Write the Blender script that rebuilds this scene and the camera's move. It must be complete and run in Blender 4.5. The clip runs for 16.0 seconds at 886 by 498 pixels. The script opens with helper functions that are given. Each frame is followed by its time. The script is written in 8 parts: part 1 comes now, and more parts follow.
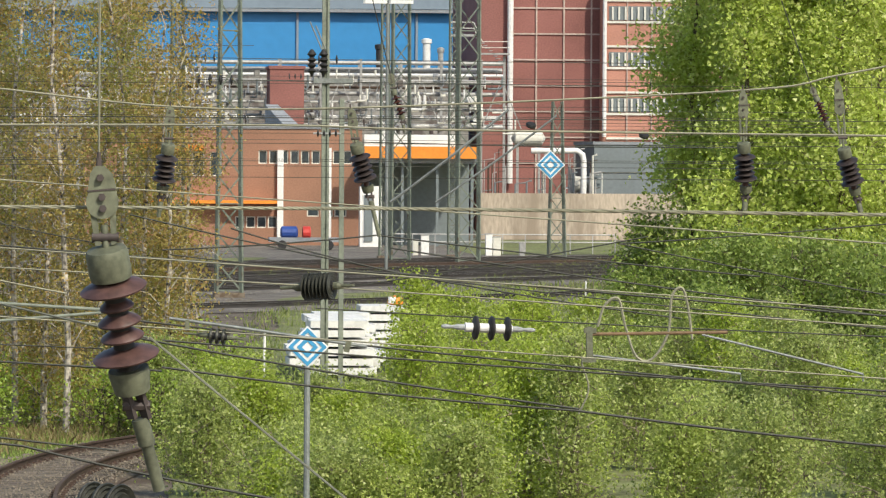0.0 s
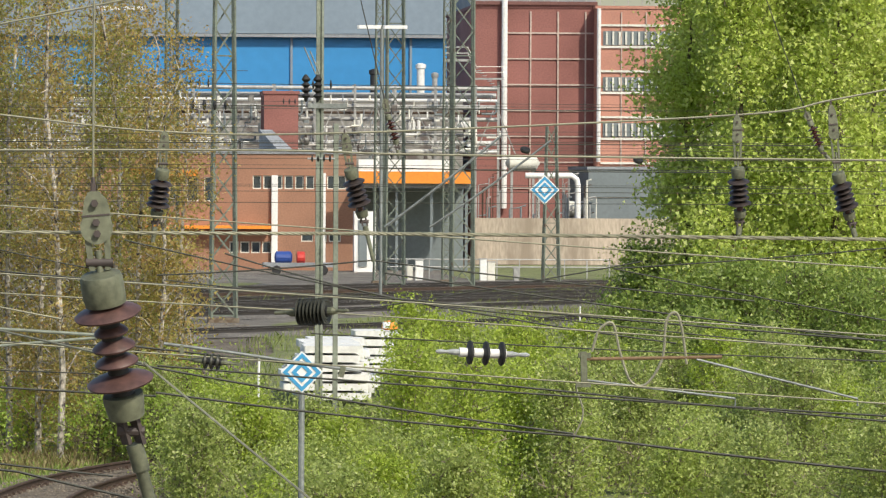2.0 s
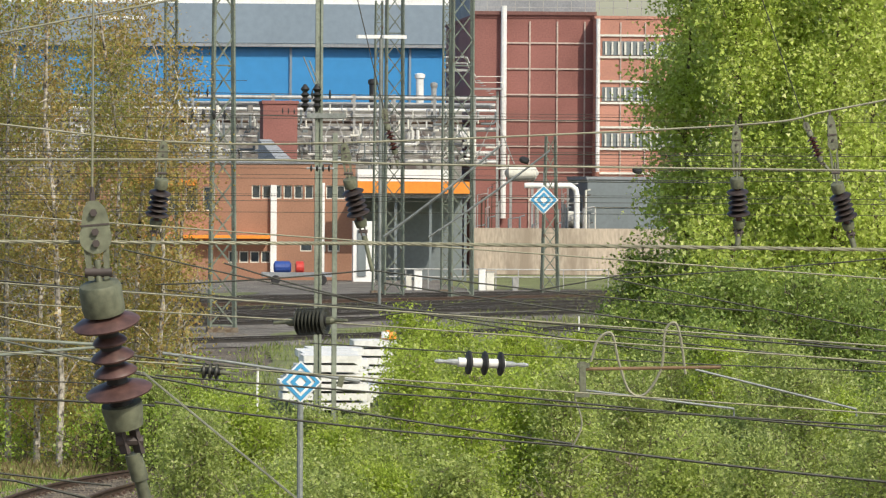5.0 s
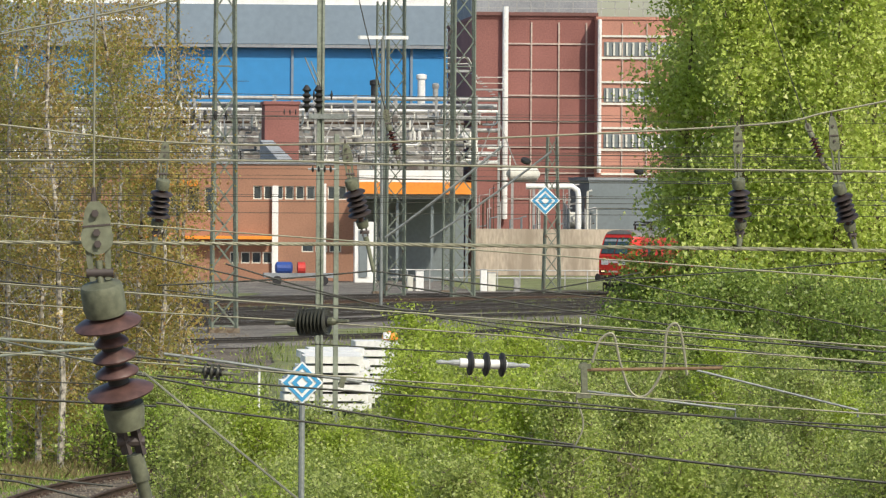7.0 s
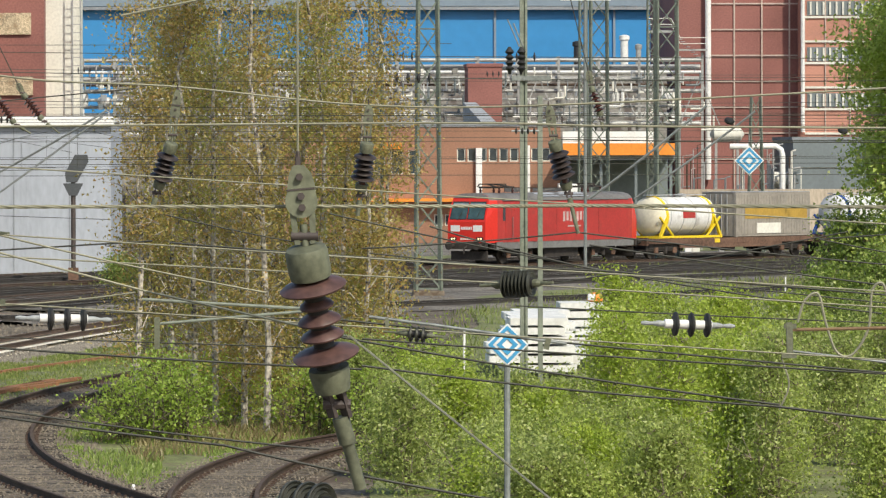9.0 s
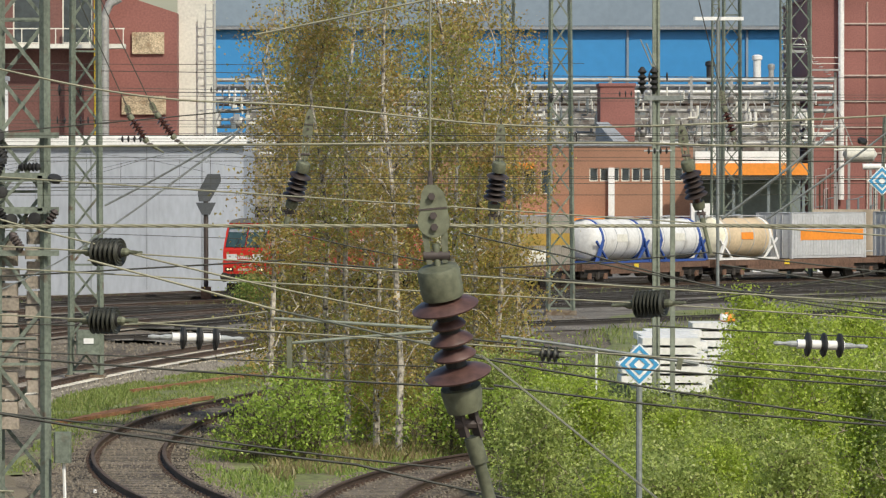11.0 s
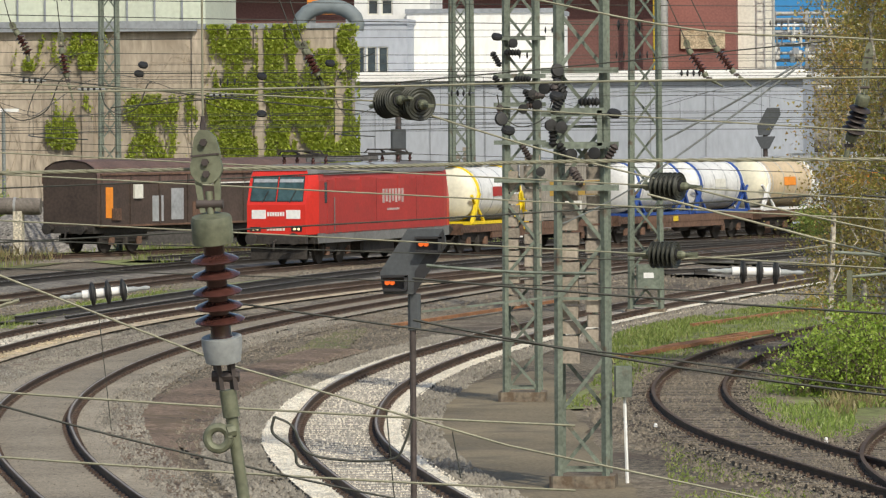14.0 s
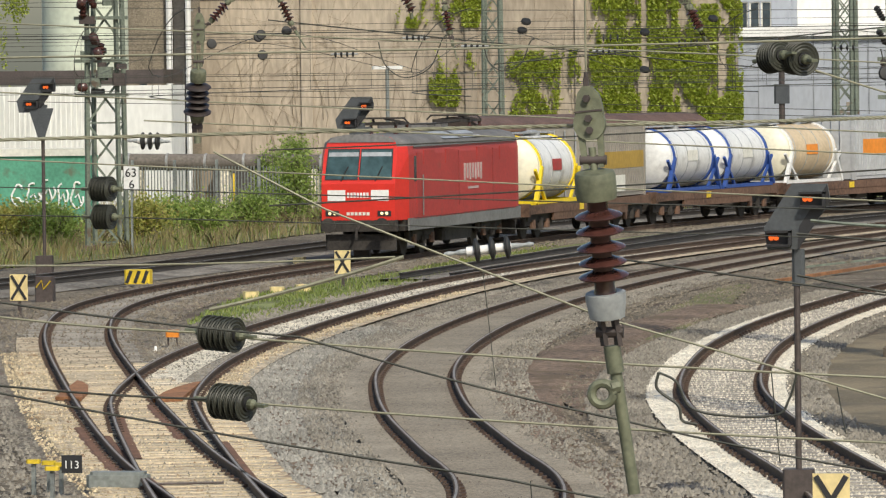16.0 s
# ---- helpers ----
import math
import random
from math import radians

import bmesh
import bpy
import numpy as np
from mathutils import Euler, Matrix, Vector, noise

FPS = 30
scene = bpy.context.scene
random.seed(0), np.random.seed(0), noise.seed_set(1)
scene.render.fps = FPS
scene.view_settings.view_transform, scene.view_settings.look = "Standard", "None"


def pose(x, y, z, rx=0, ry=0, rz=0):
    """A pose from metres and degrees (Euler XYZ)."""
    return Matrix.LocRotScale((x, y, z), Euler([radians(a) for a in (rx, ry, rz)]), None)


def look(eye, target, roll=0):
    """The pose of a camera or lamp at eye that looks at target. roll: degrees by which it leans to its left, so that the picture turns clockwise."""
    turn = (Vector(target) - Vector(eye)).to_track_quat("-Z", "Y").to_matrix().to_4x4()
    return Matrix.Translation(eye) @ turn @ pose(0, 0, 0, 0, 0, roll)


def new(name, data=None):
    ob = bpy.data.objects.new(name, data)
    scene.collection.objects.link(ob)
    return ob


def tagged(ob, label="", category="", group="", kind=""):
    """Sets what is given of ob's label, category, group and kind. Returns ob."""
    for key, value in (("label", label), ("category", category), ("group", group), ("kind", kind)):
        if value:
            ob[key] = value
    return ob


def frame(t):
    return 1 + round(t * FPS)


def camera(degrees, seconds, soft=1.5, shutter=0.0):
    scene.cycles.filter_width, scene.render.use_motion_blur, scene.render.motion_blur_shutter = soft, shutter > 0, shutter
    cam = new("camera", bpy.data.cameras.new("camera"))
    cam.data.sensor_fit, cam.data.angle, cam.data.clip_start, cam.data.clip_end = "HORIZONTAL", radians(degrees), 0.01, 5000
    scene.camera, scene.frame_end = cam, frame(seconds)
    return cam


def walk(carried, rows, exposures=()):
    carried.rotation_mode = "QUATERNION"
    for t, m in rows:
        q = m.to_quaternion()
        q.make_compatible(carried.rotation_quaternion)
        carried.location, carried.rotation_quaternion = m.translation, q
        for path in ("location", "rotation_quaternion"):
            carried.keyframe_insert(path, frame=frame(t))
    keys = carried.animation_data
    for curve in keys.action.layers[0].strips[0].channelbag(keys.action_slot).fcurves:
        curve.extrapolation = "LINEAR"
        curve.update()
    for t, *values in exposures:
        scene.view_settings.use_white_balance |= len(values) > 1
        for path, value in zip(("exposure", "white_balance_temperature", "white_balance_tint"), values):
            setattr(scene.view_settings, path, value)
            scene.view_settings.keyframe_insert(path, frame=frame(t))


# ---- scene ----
# A tripod camera on a bridge pans left over a railway yard. x right, y ahead, z up; rail tops lie at z = 0.
EYE = 5.8
cam = camera(9.147, 16.0, soft=1.25)
ROWS = [  # seconds, yaw, pitch, roll
    (0.0, -4.2531, -0.9011, -0.3359),
    (0.5, -4.2604, -0.8808, -0.249),
    (1.0, -4.2717, -0.8115, -0.3503),
    (1.5, -4.2999, -0.7453, -0.406),
    (2.0, -4.3129, -0.6423, -0.2779),
    (2.5, -4.3125, -0.5856, -0.2919),
    (3.0, -4.3298, -0.549, -0.3958),
    (3.5, -4.3333, -0.5468, -0.279),
    (4.0, -4.3392, -0.5477, -0.3563),
    (6.5, -4.2956, -0.5258, -0.3216),
    (7.0, -4.3069, -0.5322, -0.3638),
    (7.5, -4.2786, -0.532, -0.2779),
    (8.0, -4.0878, -0.5544, 0.1752),
    (8.5, -3.043, -0.6322, -0.1174),
    (9.0, -2.2005, -0.9331, 0.1041),
    (9.2, -2.0151, -0.9706, 0.1067),
    (11.3, -0.412, -0.6666, 0.0188),
    (11.5, 0.0, -0.6393, 0.0196),
    (12.0, 1.9381, -0.6575, 0.0558),
    (12.5, 3.2273, -1.198, 0.1458),
    (13.0, 3.8033, -1.3672, 0.4325),
    (13.5, 4.5465, -1.3755, 0.5428),
    (14.0, 4.9495, -1.3913, 0.3523),
    (14.5, 5.559, -1.4559, 0.4431),
    (15.0, 6.7108, -1.5348, 0.4961),
    (15.5, 8.1609, -1.7218, 0.5068),
    (16.0, 8.9096, -1.8118, 0.6859),
]
walk(cam, [(t, pose(0, 0, EYE, 90 + p, r, a)) for t, a, p, r in ROWS],
     exposures=[(0.0, 0.14), (8.5, 0.1), (12.0, -0.12), (14.5, -0.06), (16.0, -0.06)])

# ---- light ----
SUN_FROM = Vector((0.46, -0.82, 0.86)).normalized()
world = bpy.data.worlds.new("sky")
scene.world = world
world.use_nodes = True
wn = world.node_tree
sky = wn.nodes.new("ShaderNodeTexSky")
sky.sky_type, sky.sun_disc = "NISHITA", False
sky.sun_elevation = math.asin(SUN_FROM.z)
sky.sun_rotation = math.atan2(SUN_FROM.x, SUN_FROM.y)
sky.air_density, sky.dust_density = 1.2, 2.0
wn.links.new(sky.outputs[0], wn.nodes["Background"].inputs[0])
wn.nodes["Background"].inputs[1].default_value = 0.13
sun = new("sun", bpy.data.lights.new("sun", "SUN"))
sun.data.energy, sun.data.angle, sun.data.color = 3.4, radians(0.6), (1.0, 0.93, 0.78)
sun.matrix_world = look(SUN_FROM * 100, (0, 0, 0))


# ---- materials ----
def material(name, color, rough=0.7, metal=0.0, vary=0.25, size=1.0, fine=12.0, bump=0.15, rust=None, rust_at=0.62, glow=0.0, per_object=0.0, per_island=0.0, streak=1.0, clear=0.0, stones=0.0):
    """Colour with a broad and a fine noise, optional rust or dirt patches, fine bump. size and fine: noise scales per metre."""
    m = bpy.data.materials.new(name)
    m.use_nodes = True
    nt = m.node_tree
    n, l = nt.nodes, nt.links
    b = n["Principled BSDF"]
    tc = n.new("ShaderNodeTexCoord")
    mp = n.new("ShaderNodeMapping")
    mp.inputs["Scale"].default_value = (1, 1, 1.0 / streak)
    l.new(tc.outputs["Object"], mp.inputs[0])

    def noise_tex(scale, detail):
        t = n.new("ShaderNodeTexNoise")
        t.inputs["Scale"].default_value, t.inputs["Detail"].default_value = scale, detail
        l.new(mp.outputs[0], t.inputs["Vector"])
        return t

    broad, grain = noise_tex(size, 4), noise_tex(fine, 3)
    add = n.new("ShaderNodeMath")
    add.operation = "ADD"
    l.new(broad.outputs["Fac"], add.inputs[0])
    l.new(grain.outputs["Fac"], add.inputs[1])
    value = add.outputs[0]
    for source, amount in (("obj", per_object), ("isl", per_island)):
        if amount:
            info = n.new("ShaderNodeObjectInfo" if source == "obj" else "ShaderNodeNewGeometry")
            rnd = info.outputs["Random" if source == "obj" else "Random Per Island"]
            ma = n.new("ShaderNodeMath")
            ma.operation = "MULTIPLY_ADD"
            l.new(rnd, ma.inputs[0])
            ma.inputs[1].default_value = amount
            l.new(value, ma.inputs[2])
            sub = n.new("ShaderNodeMath")
            sub.operation = "SUBTRACT"
            l.new(ma.outputs[0], sub.inputs[0])
            sub.inputs[1].default_value = amount / 2
            value = sub.outputs[0]
    if stones:
        vo = n.new("ShaderNodeTexVoronoi")
        vo.inputs["Scale"].default_value = stones
        l.new(mp.outputs[0], vo.inputs["Vector"])
        sep = n.new("ShaderNodeSeparateColor")
        l.new(vo.outputs["Color"], sep.inputs[0])
        mix2 = n.new("ShaderNodeMath")
        mix2.operation = "MULTIPLY_ADD"
        l.new(sep.outputs[0], mix2.inputs[0])
        mix2.inputs[1].default_value = 0.55
        l.new(value, mix2.inputs[2])
        sub2 = n.new("ShaderNodeMath")
        sub2.operation = "SUBTRACT"
        l.new(mix2.outputs[0], sub2.inputs[0])
        sub2.inputs[1].default_value = 0.27
        value = sub2.outputs[0]
    mr = n.new("ShaderNodeMapRange")
    mr.clamp = False
    mr.inputs["From Min"].default_value, mr.inputs["From Max"].default_value = 0.72, 1.28
    mr.inputs["To Min"].default_value, mr.inputs["To Max"].default_value = 1 - vary, 1 + vary
    l.new(value, mr.inputs["Value"])
    mul = n.new("ShaderNodeVectorMath")
    mul.operation = "SCALE"
    mul.inputs[0].default_value = color
    l.new(mr.outputs[0], mul.inputs["Scale"])
    out = mul.outputs[0]
    if rust:
        patch = noise_tex(size * 2.3, 6)
        ramp = n.new("ShaderNodeMapRange")
        ramp.inputs["From Min"].default_value, ramp.inputs["From Max"].default_value = rust_at - 0.06, rust_at + 0.06
        l.new(patch.outputs["Fac"], ramp.inputs["Value"])
        mix = n.new("ShaderNodeMix")
        mix.data_type = "RGBA"
        l.new(ramp.outputs[0], mix.inputs["Factor"])
        l.new(out, mix.inputs[6])
        mix.inputs[7].default_value = (*rust, 1)
        out = mix.outputs[2]
    l.new(out, b.inputs["Base Color"])
    b.inputs["Roughness"].default_value, b.inputs["Metallic"].default_value = rough, metal
    b.inputs["Coat Weight"].default_value = clear
    if bump:
        bp = n.new("ShaderNodeBump")
        bp.inputs["Strength"].default_value, bp.inputs["Distance"].default_value = bump, 0.3 / fine
        l.new(grain.outputs["Fac"], bp.inputs["Height"])
        l.new(bp.outputs[0], b.inputs["Normal"])
    if glow:
        b.inputs["Emission Color"].default_value = (*color, 1)
        b.inputs["Emission Strength"].default_value = glow
    return m


def leaf_material(name, color, dry, share):
    """Leaves: two hues mixed per leaf, with light shining through."""
    m = bpy.data.materials.new(name)
    m.use_nodes = True
    nt = m.node_tree
    n, l = nt.nodes, nt.links
    b = n["Principled BSDF"]
    geo = n.new("ShaderNodeNewGeometry")
    ramp = n.new("ShaderNodeValToRGB")
    e = ramp.color_ramp.elements
    e[0].position, e[0].color = 0.0, (*[c * 0.75 for c in color], 1)
    e[1].position, e[1].color = 1.0, (*dry, 1)
    mid = e.new(1 - share)
    mid.color = (*[c * 1.25 for c in color], 1)
    l.new(geo.outputs["Random Per Island"], ramp.inputs[0])
    l.new(ramp.outputs[0], b.inputs["Base Color"])
    b.inputs["Roughness"].default_value = 0.45
    tr = n.new("ShaderNodeBsdfTranslucent")
    l.new(ramp.outputs[0], tr.inputs["Color"])
    mix = n.new("ShaderNodeMixShader")
    mix.inputs[0].default_value = 0.45
    l.new(b.outputs[0], mix.inputs[1])
    l.new(tr.outputs[0], mix.inputs[2])
    l.new(mix.outputs[0], n["Material Output"].inputs[0])
    return m


STEEL_RAIL = material("worn_rail_steel", (0.30, 0.255, 0.21), 0.45, 0.35, 0.3, 1, 20)
YARD_WEB = material("sooty_grey_rail_web", (0.045, 0.04, 0.036), 0.8, 0.1, 0.3, 1.5, 25)
YARD_RAIL = material("pale_worn_yard_rail", (0.42, 0.40, 0.37), 0.4, 0.5, 0.2, 1, 20)
RUST_RAIL = material("rusty_rail_web", (0.072, 0.046, 0.032), 0.85, 0.0, 0.4, 1.5, 25)
RUST_PLATE = material("dark_rusty_plate", (0.075, 0.048, 0.035), 0.85, 0, 0.4, 2, 25)
RUST_STAIN = material("rust_stained_chippings", (0.125, 0.088, 0.062), 0.95, 0, 0.45, 1.2, 14, 0.6, stones=18.0)
SLEEPER_C = material("concrete_sleeper", (0.27, 0.25, 0.22), 0.9, 0, 0.3, 2, 20, per_object=0.4)
SLEEPER_W = material("old_wooden_sleeper", (0.105, 0.088, 0.07), 0.9, 0, 0.5, 2, 20, 0.2, per_object=0.75)
RUSTY_CHECK = material("rust_brown_check_rail", (0.17, 0.085, 0.05), 0.85, 0, 0.35, 2, 18, 0.2)
RUSTY_ORANGE = material("orange_rust", (0.28, 0.13, 0.058), 0.9, 0, 0.4, 1.5, 15, 0.2)
BALLAST = material("grey_brown_ballast", (0.185, 0.158, 0.118), 0.95, 0, 0.6, 0.35, 9, 0.9, rust=(0.16, 0.115, 0.085), rust_at=0.6, stones=13.0)
BALLAST_NEW = material("fresh_pale_ballast", (0.64, 0.58, 0.46), 0.95, 0, 0.36, 0.6, 10, 0.7, stones=16.0)
BALLAST_YARD = material("dark_grey_yard_ballast", (0.175, 0.158, 0.132), 0.95, 0, 0.5, 0.25, 9, 0.8, rust=(0.11, 0.095, 0.078), rust_at=0.56, stones=13.0)
BALLAST_EDGE = material("white_ballast_edge", (0.72, 0.67, 0.55), 0.95, 0, 0.32, 0.8, 10, 0.5, stones=16.0)
SMOOTH_EDGE = material("dusty_grey_strip", (0.245, 0.208, 0.155), 0.95, 0, 0.3, 0.4, 22, 0.3, stones=20.0)
DUSTY_PALE = material("pale_dusty_shoulder", (0.285, 0.245, 0.185), 0.95, 0, 0.3, 0.4, 22, 0.3, stones=20.0)
DIRT = material("yard_dirt", (0.14, 0.115, 0.08), 0.95, 0, 0.7, 0.18, 7, 0.8, rust=(0.085, 0.06, 0.042), rust_at=0.58, stones=13.0)
ASPHALT = material("grey_asphalt", (0.185, 0.15, 0.095), 0.95, 0, 0.4, 0.25, 14, 0.4, rust=(0.125, 0.105, 0.072), rust_at=0.6)
GRASS_SOIL = material("grassy_soil", (0.165, 0.185, 0.065), 0.95, 0, 0.6, 0.4, 6, 0.6, rust=(0.17, 0.15, 0.08), rust_at=0.62)
CREAM = material("pale_crossing_ballast", (0.47, 0.385, 0.265), 0.95, 0, 0.35, 0.8, 9, 0.6, rust=(0.33, 0.24, 0.15), rust_at=0.6, stones=16.0)
TIMBER = material("sandy_bleached_turnout_timber", (0.50, 0.42, 0.30), 0.9, 0, 0.3, 1.5, 18, 0.3, rust=(0.30, 0.19, 0.11), rust_at=0.64, per_object=0.4)
MAST_GREEN = material("weathered_green_mast_paint", (0.155, 0.182, 0.145), 0.65, 0.1, 0.35, 1.2, 14, 0.2, rust=(0.12, 0.085, 0.06), rust_at=0.66)
MAST_GREY = material("dull_galvanised_steel", (0.22, 0.24, 0.23), 0.6, 0.3, 0.3, 1.2, 14, 0.2)
DARK_POST = material("dark_brown_steel", (0.07, 0.055, 0.05), 0.6, 0.1, 0.3, 2, 14, 0.2)
WIRE = material("weathered_copper_wire", (0.27, 0.265, 0.185), 0.6, 0.2, 0.2, 2, 30, 0.1)
WIRE_DARK = material("dark_stranded_wire", (0.05, 0.052, 0.042), 0.6, 0.2, 0.2, 2, 30, 0.1)
PORCELAIN = material("brown_porcelain", (0.06, 0.024, 0.019), 0.24, 0, 0.35, 6, 30, 0.05, clear=0.12)
PORCELAIN_DUST = material("dusty_brown_porcelain", (0.085, 0.045, 0.038), 0.45, 0, 0.45, 8, 40, 0.1)
BLACK_SHED = material("black_polymer_shed", (0.018, 0.018, 0.018), 0.62, 0, 0.3, 6, 30, 0.05)
FITTING = material("grey_green_cast_fitting", (0.15, 0.16, 0.105), 0.6, 0.2, 0.3, 10, 50, 0.2)
CAP_GREY = material("grey_cap_paint", (0.33, 0.35, 0.35), 0.5, 0.1, 0.2, 10, 50, 0.1)
WHITE = material("white_paint", (0.78, 0.78, 0.76), 0.6, 0, 0.12, 0.6, 8, 0.05)
OFFWHITE = material("off_white_render", (0.66, 0.65, 0.58), 0.8, 0, 0.15, 0.3, 6, 0.1)
SIGN_BLUE = material("sign_blue", (0.05, 0.30, 0.55), 0.5, 0, 0.1)
BLACK = material("black_paint", (0.02, 0.02, 0.022), 0.6, 0, 0.2)
YELLOW = material("yellow_paint", (0.70, 0.50, 0.03), 0.5, 0, 0.2)
ORANGE = material("orange_paint", (0.80, 0.27, 0.03), 0.5, 0, 0.12, 0.5, 5)



# ---- mesh helpers ----
class Shape:
    """Collects vertices and faces for one mesh."""

    def __init__(self):
        self.v, self.f = [], []

    def add(self, verts, faces, m=None):
        k = len(self.v)
        self.v += [tuple(m @ Vector(p)) for p in verts] if m else [tuple(p) for p in verts]
        self.f += [tuple(i + k for i in f) for f in faces]
        return self

    def box(self, c, s, m=None, chamfer=0.0):
        """A box about c of size s, with its vertical edges cut by chamfer."""
        x, y, z = (a / 2 for a in s)
        if chamfer:
            h = chamfer
            ring = [(x, y - h), (x - h, y), (h - x, y), (-x, y - h), (-x, h - y), (h - x, -y), (x - h, -y), (x, h - y)]
        else:
            ring = [(x, y), (-x, y), (-x, -y), (x, -y)]
        n = len(ring)
        v = [(c[0] + a, c[1] + b, c[2] - z) for a, b in ring] + [(c[0] + a, c[1] + b, c[2] + z) for a, b in ring]
        f = [tuple(range(n))[::-1], tuple(range(n, 2 * n))] + [(i, (i + 1) % n, n + (i + 1) % n, n + i) for i in range(n)]
        return self.add(v, f, m)

    def span(self, x0, x1, y0, y1, z0, z1):
        return self.box(((x0 + x1) / 2, (y0 + y1) / 2, (z0 + z1) / 2), (abs(x1 - x0), abs(y1 - y0), abs(z1 - z0)))

    def lathe(self, profile, n=16, m=None):
        """profile: (radius, height) pairs about the z axis."""
        v, f = [], []
        for r, z in profile:
            v += [(r * math.cos(2 * math.pi * i / n), r * math.sin(2 * math.pi * i / n), z) for i in range(n)]
        for k in range(len(profile) - 1):
            f += [(k * n + i, k * n + (i + 1) % n, (k + 1) * n + (i + 1) % n, (k + 1) * n + i) for i in range(n)]
        f += [tuple(range(n))[::-1], tuple(range((len(profile) - 1) * n, len(profile) * n))]
        return self.add(v, f, m)

    def tube(self, pts, r, n=6, r2=None):
        """A round bar through the points, tapering to r2."""
        pts = [Vector(p) for p in pts]
        k = len(pts)
        v, f = [], []
        side = None
        for i, p in enumerate(pts):
            d = (pts[min(i + 1, k - 1)] - pts[max(i - 1, 0)]).normalized()
            if side is None:
                side = d.cross((0, 0, 1) if abs(d.z) < 0.9 else (1, 0, 0))
            side = (side - d * side.dot(d)).normalized()
            up = d.cross(side)
            q = r if r2 is None else r + (r2 - r) * i / max(1, k - 1)
            v += [p + (side * math.cos(2 * math.pi * j / n) + up * math.sin(2 * math.pi * j / n)) * q for j in range(n)]
        for i in range(k - 1):
            f += [(i * n + j, (i + 1) * n + j, (i + 1) * n + (j + 1) % n, i * n + (j + 1) % n) for j in range(n)]
        f += [tuple(range(n)), tuple(range((k - 1) * n, k * n))[::-1]]
        return self.add(v, f)

    def bar(self, a, b, w, t=None):
        """A square bar from a to b."""
        a, b = Vector(a), Vector(b)
        q = (b - a).to_track_quat("Z", "X").to_matrix().to_4x4()
        m = Matrix.Translation((a + b) / 2) @ q
        return self.box((0, 0, 0), (w, t or w, (b - a).length), m)

    def mesh(self, name, mat, smooth=False):
        me = bpy.data.meshes.new(name)
        me.from_pydata(self.v, [], self.f)
        me.materials.append(mat)
        if smooth:
            me.shade_smooth()
            me.set_sharp_from_angle(angle=radians(40))
        me.update()
        return me


def thing(name, label, category, m=None, group="", kind=""):
    ob = tagged(new(name), label, category, group, kind)
    if m:
        ob.matrix_world = m
    return ob


def part(name, shape, mat, parent, label="", smooth=False):
    """One mesh part under a thing or a part. The shape is in the thing's space."""
    ob = new(name, shape.mesh(name, mat, smooth))
    ob.parent = parent
    return tagged(ob, label)


def solid(name, shape, mat, label, category, group="", kind="", m=None, smooth=False):
    ob = tagged(new(name, shape.mesh(name, mat, smooth)), label, category, group, kind)
    if m:
        ob.matrix_world = m
    return ob


def smooth_line(pts, step=1.5):
    """A Catmull-Rom line through 2D points, resampled every step metres."""
    p = [np.array(q, float) for q in pts]
    p = [2 * p[0] - p[1]] + p + [2 * p[-1] - p[-2]]
    dense = []
    for i in range(1, len(p) - 2):
        for u in np.linspace(0, 1, 24, endpoint=False):
            a, b, c, d = p[i - 1 : i + 3]
            dense.append(0.5 * (2 * b + (c - a) * u + (2 * a - 5 * b + 4 * c - d) * u**2 + (3 * b - a - 3 * c + d) * u**3))
    dense = np.array(dense + [p[-2]])
    for _ in range(30):
        dense[1:-1] = (dense[:-2] + 2 * dense[1:-1] + dense[2:]) / 4
    run = np.concatenate([[0], np.cumsum(np.hypot(*np.diff(dense, axis=0).T))])
    s = np.linspace(0, run[-1], max(2, int(run[-1] / step) + 1))
    return np.stack([np.interp(s, run, dense[:, 0]), np.interp(s, run, dense[:, 1])], 1)


def offset(line, d):
    """The line moved d metres to its right."""
    t = np.gradient(line, axis=0)
    t /= np.hypot(*t.T)[:, None]
    return line + np.stack([t[:, 1], -t[:, 0]], 1) * d


def ribbon(line, a, b, z, zedge=None):
    """A strip from offset a to offset b of the line."""
    s = Shape()
    l, r = offset(line, a), offset(line, b)
    z2 = z if zedge is None else zedge
    n = len(line)
    v = [(*p, z2) for p in l] + [(*p, z) for p in offset(line, a * 0.8 + b * 0.2)] + [(*p, z) for p in offset(line, a * 0.2 + b * 0.8)] + [(*p, z2) for p in r]
    return s.add(v, [(k * n + i, k * n + i + 1, (k + 1) * n + i + 1, (k + 1) * n + i) for k in range(3) for i in range(n - 1)])


RAIL = [(-0.036, 0), (0.036, 0), (0.036, -0.035), (0.010, -0.055), (0.010, -0.135), (0.07, -0.16), (-0.07, -0.16), (-0.010, -0.135), (-0.010, -0.055), (-0.036, -0.035)]


def rail_shapes(line):
    """The narrow worn running stripe and the rusty body of one rail."""
    out = []
    for prof in ([(-0.018, 0.0015), (0.018, 0.0015), (0.018, -0.004), (-0.018, -0.004)], RAIL):
        s = Shape()
        rows = [offset(line, x) for x, z in prof]
        n, k = len(line), len(prof)
        v = [(*rows[j][i], prof[j][1]) for i in range(n) for j in range(k)]
        s.add(v, [(i * k + j, i * k + (j + 1) % k, (i + 1) * k + (j + 1) % k, (i + 1) * k + j) for i in range(n - 1) for j in range(k)])
        out.append(s)
    return out


